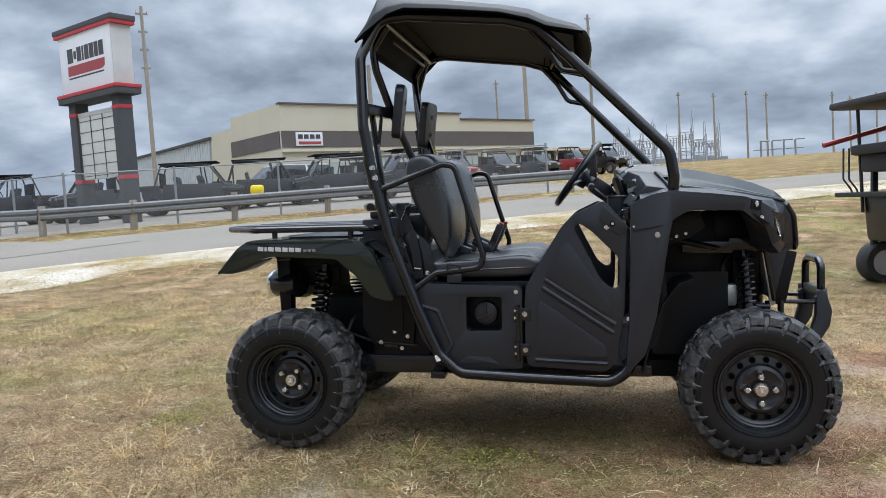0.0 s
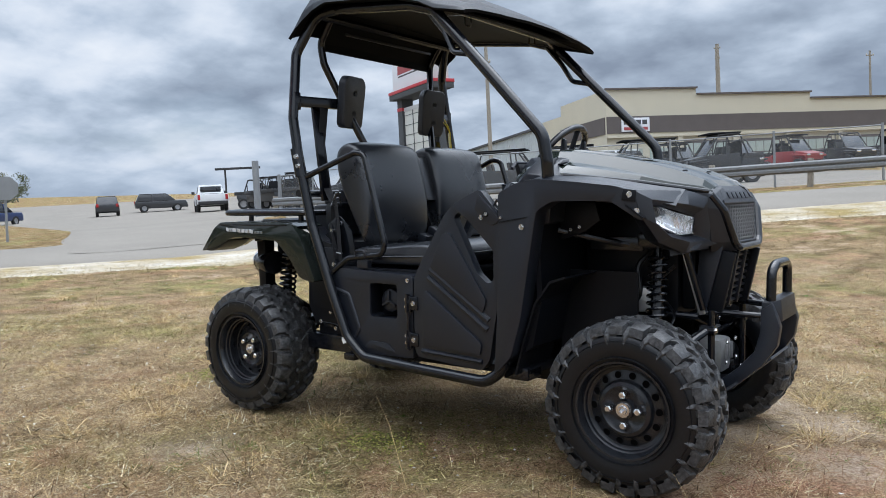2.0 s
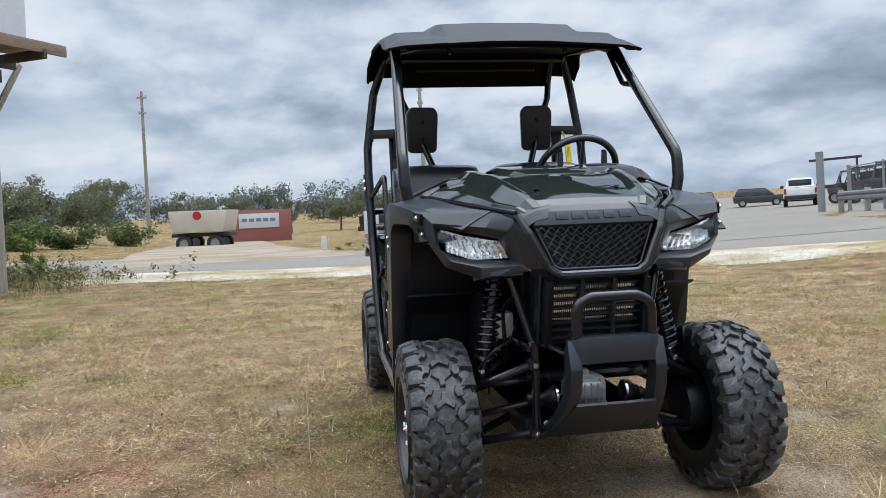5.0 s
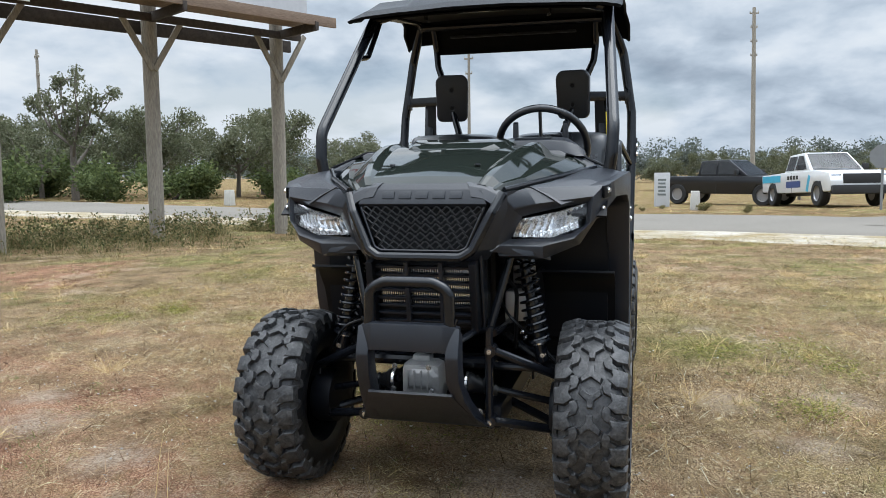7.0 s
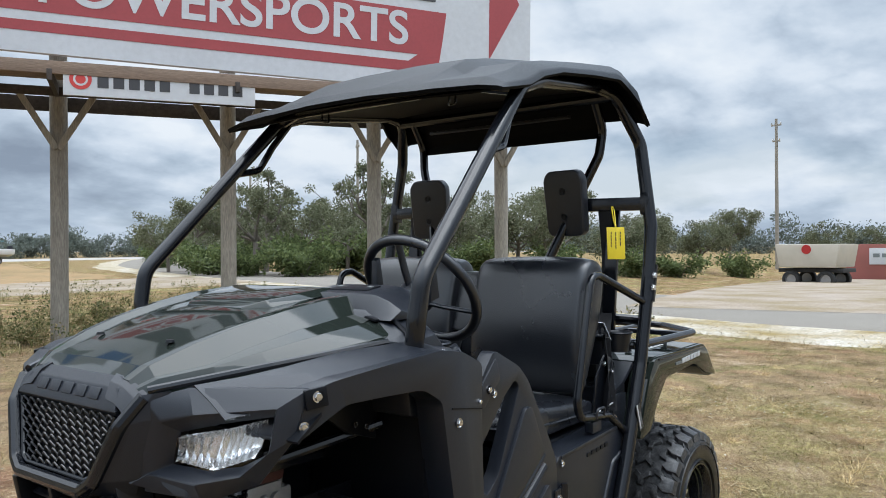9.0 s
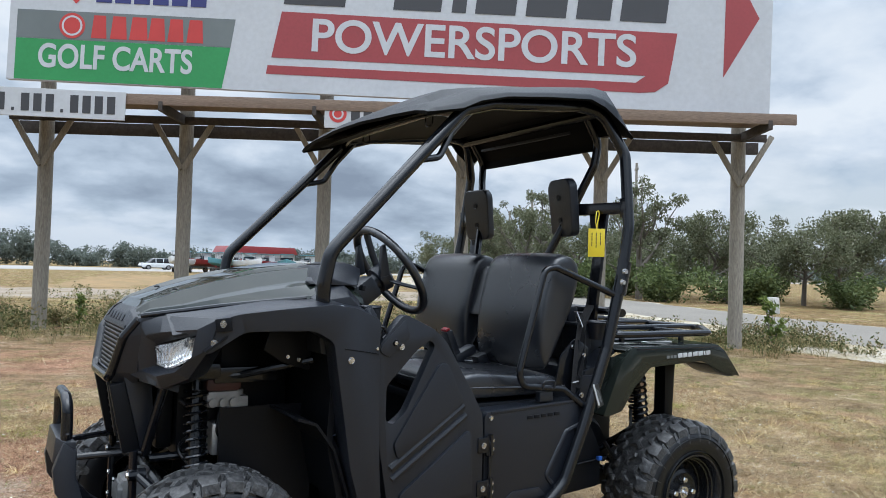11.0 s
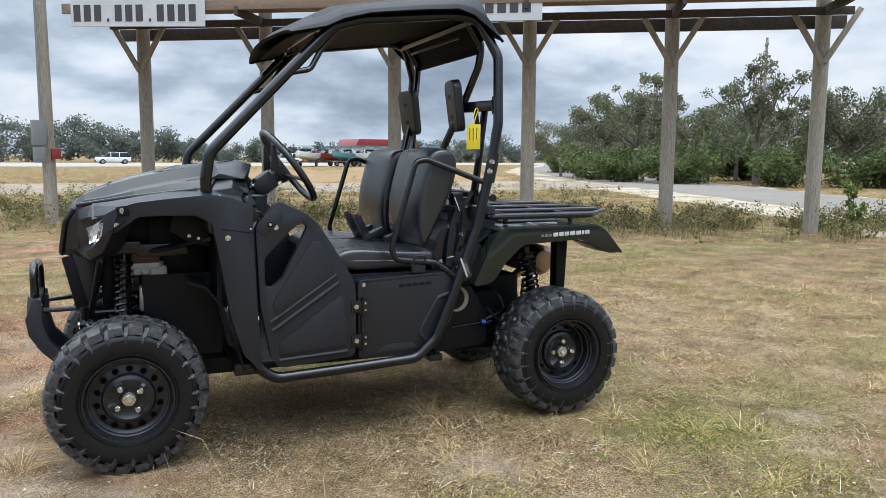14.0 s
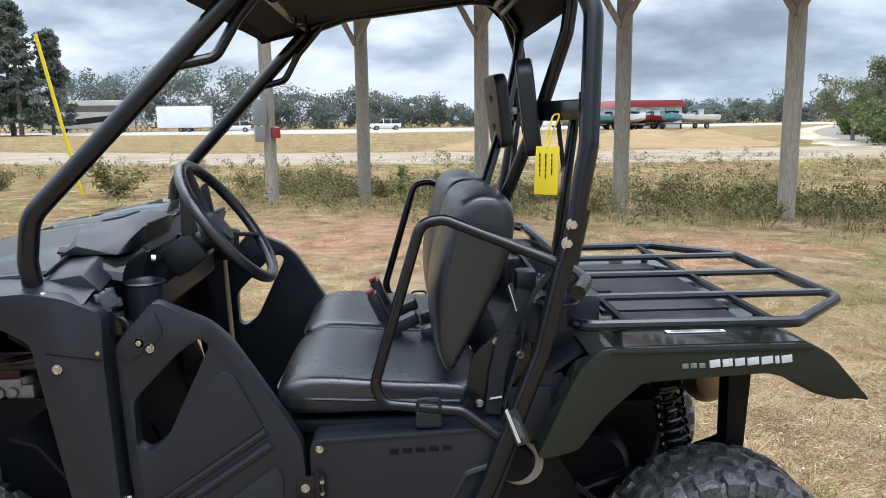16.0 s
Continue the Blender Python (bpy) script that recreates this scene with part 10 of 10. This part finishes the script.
place(bush_kind(21, 0.75, 1.0, 1500, M_WEED, "loose grey-green bush behind the billboard", leaf=0.05), [(5.4, -12.9, 0.85), (1.4, -14.6, 0.6), (-1.0, -13.0, 0.6), (-4.2, -9.6, 0.55), (0.2, -11.9, 0.5), (-2.4, -10.6, 0.45), (8.6, -15.0, 0.6), (-7.6, -8.2, 0.4), (-5.9, -9.9, 0.5), (3.0, -13.6, 0.5)], 2)
place(bush_kind(22, 0.30, 1.0, 420, M_GREENBLADE, "slim bright green sapling beside a post", "sapling", 0.055, 4), [(-9.85, -5.35, 0.85), (-9.55, -5.95, 0.6), (-0.1, -11.75, 0.7), (-4.9, -8.6, 0.55), (-2.6, -9.9, 0.5)], 3)
place(bush_kind(23, 2.2, 1.7, 3000, M_SHRUB, "dense green shrub at the foot of the oaks", leaf=0.11, stems=10),
      [(-22.5, -25, 1), (-25, -21.5, 0.9), (-27.5, -20, 1.1), (-24, -26, 1.1), (-22, -31, 1.0), (-24, -34, 1.1), (-27, -38, 1.0), (-29, -20, 1.0), (-32, -17, 1.0), (-29, -25.5, 1.2), (-35, -14.5, 0.9), (-38, -13, 0.9), (-30.5, -49, 1.0), (-26, -29, 1.2), (-43, -58, 1.2), (-21.6, -28, 0.9), (-33, -22, 1.1), (-37, -48, 1.1), (-49, -73, 1.2), (-34, -54, 1.0), (-44, -11.5, 0.8), (-31, -30, 1.2), (-35, -36, 1.2)], 4)
place(bush_kind(24, 0.45, 0.42, 800, M_WEED, "low dry roadside weed clump", "weed_clump", 0.04, 9),
      [(-20.0, 2.3, 0.6), (-20.6, 3.6, 0.65), (-19.3, 0.6, 0.45), (-22.0, 1.2, 0.5), (-18.6, -0.2, 0.4), (-23.5, 0.3, 0.5), (-10.8, -7.0, 0.7), (-7.0, -7.4, 0.9), (-5.2, -8.0, 0.9), (-3.0, -9.2, 0.9), (-0.9, -10.3, 0.9), (1.0, -11.9, 1.0), (-17.8, 3.2, 0.55)], 6)


def far_woods():
    """The wood line on the horizon, one mass of foliage with a ragged top."""
    rng = np.random.default_rng(31)
    cs, rs = [], []

    def row(x0, y0, x1, y1, n, h0, h1, w):
        for i in range(n):
            s = (i + rng.uniform(-0.5, 0.5)) / n
            x, y = x0 + (x1 - x0) * s, y0 + (y1 - y0) * s + rng.uniform(-6, 6)
            h = rng.uniform(h0, h1) * (0.85 + 0.3 * math.sin(i * 0.7) * math.sin(i * 0.23))
            for j in range(6):
                cs.append((x + rng.normal(0, w * 0.45), y + rng.normal(0, w * 0.4), h * rng.uniform(0.12, 0.86)))
                rs.append(w * rng.uniform(0.35, 0.75))

    row(-60, -160, -4, -158, 44, 3.2, 5.0, 2.4)
    row(-6, -156, 10, -154, 16, 5.5, 8.0, 3.0)
    row(8, -154, 28, -152, 20, 8.0, 10.5, 3.6)
    row(28, -150, 75, -146, 40, 11.0, 14.5, 4.4)
    row(75, -146, 190, -150, 50, 11.0, 16.0, 4.8)
    row(-95, -158, -58, -158, 24, 4.5, 7.0, 3.0)
    row(-150, -190, -95, -160, 36, 4.5, 7.0, 3.4)
    row(-260, -150, -150, -190, 50, 6.0, 9.0, 4.0)
    row(-150, -60, -260, -150, 60, 6.0, 9.0, 3.8)
    row(-140, 60, -150, -60, 60, 5.0, 8.0, 3.6)
    row(190, -150, 320, -60, 60, 9.0, 14.0, 5.0)
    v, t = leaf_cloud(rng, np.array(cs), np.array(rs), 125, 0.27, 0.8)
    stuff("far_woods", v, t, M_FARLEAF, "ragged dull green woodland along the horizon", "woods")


far_woods()


def conifer(x, y, h, seed):
    rng = np.random.default_rng(seed)
    t = thing("conifer_tree", "tall dark conifer beyond the highway", "tree", "conifers", at=(x, y, 0))
    part("trunk", tube([(0, 0, -0.2), (0, 0, h * 0.5), (0, 0, h)], [0.02 * h, 0.012 * h, 0.003 * h], 0, 8), M_BARK, t)
    z = rng.uniform(0.08, 1.0, 130) ** 0.9 * h
    r = (h - z) * 0.24 + 0.8
    a = rng.uniform(0, 6.28, 130)
    q = rng.uniform(0.3, 1.0, 130)
    c = np.stack([r * q * np.cos(a), r * q * np.sin(a), z], 1)
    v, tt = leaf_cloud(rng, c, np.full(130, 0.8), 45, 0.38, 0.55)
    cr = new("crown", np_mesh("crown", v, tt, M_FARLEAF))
    cr.parent = t


for i, (x, y, h) in enumerate([(50.5, -104, 17), (53.5, -108, 18.5), (57, -104, 16.5), (61, -110, 18), (48.5, -109, 14), (65, -106, 17)]):
    conifer(x, y, h, 60 + i)
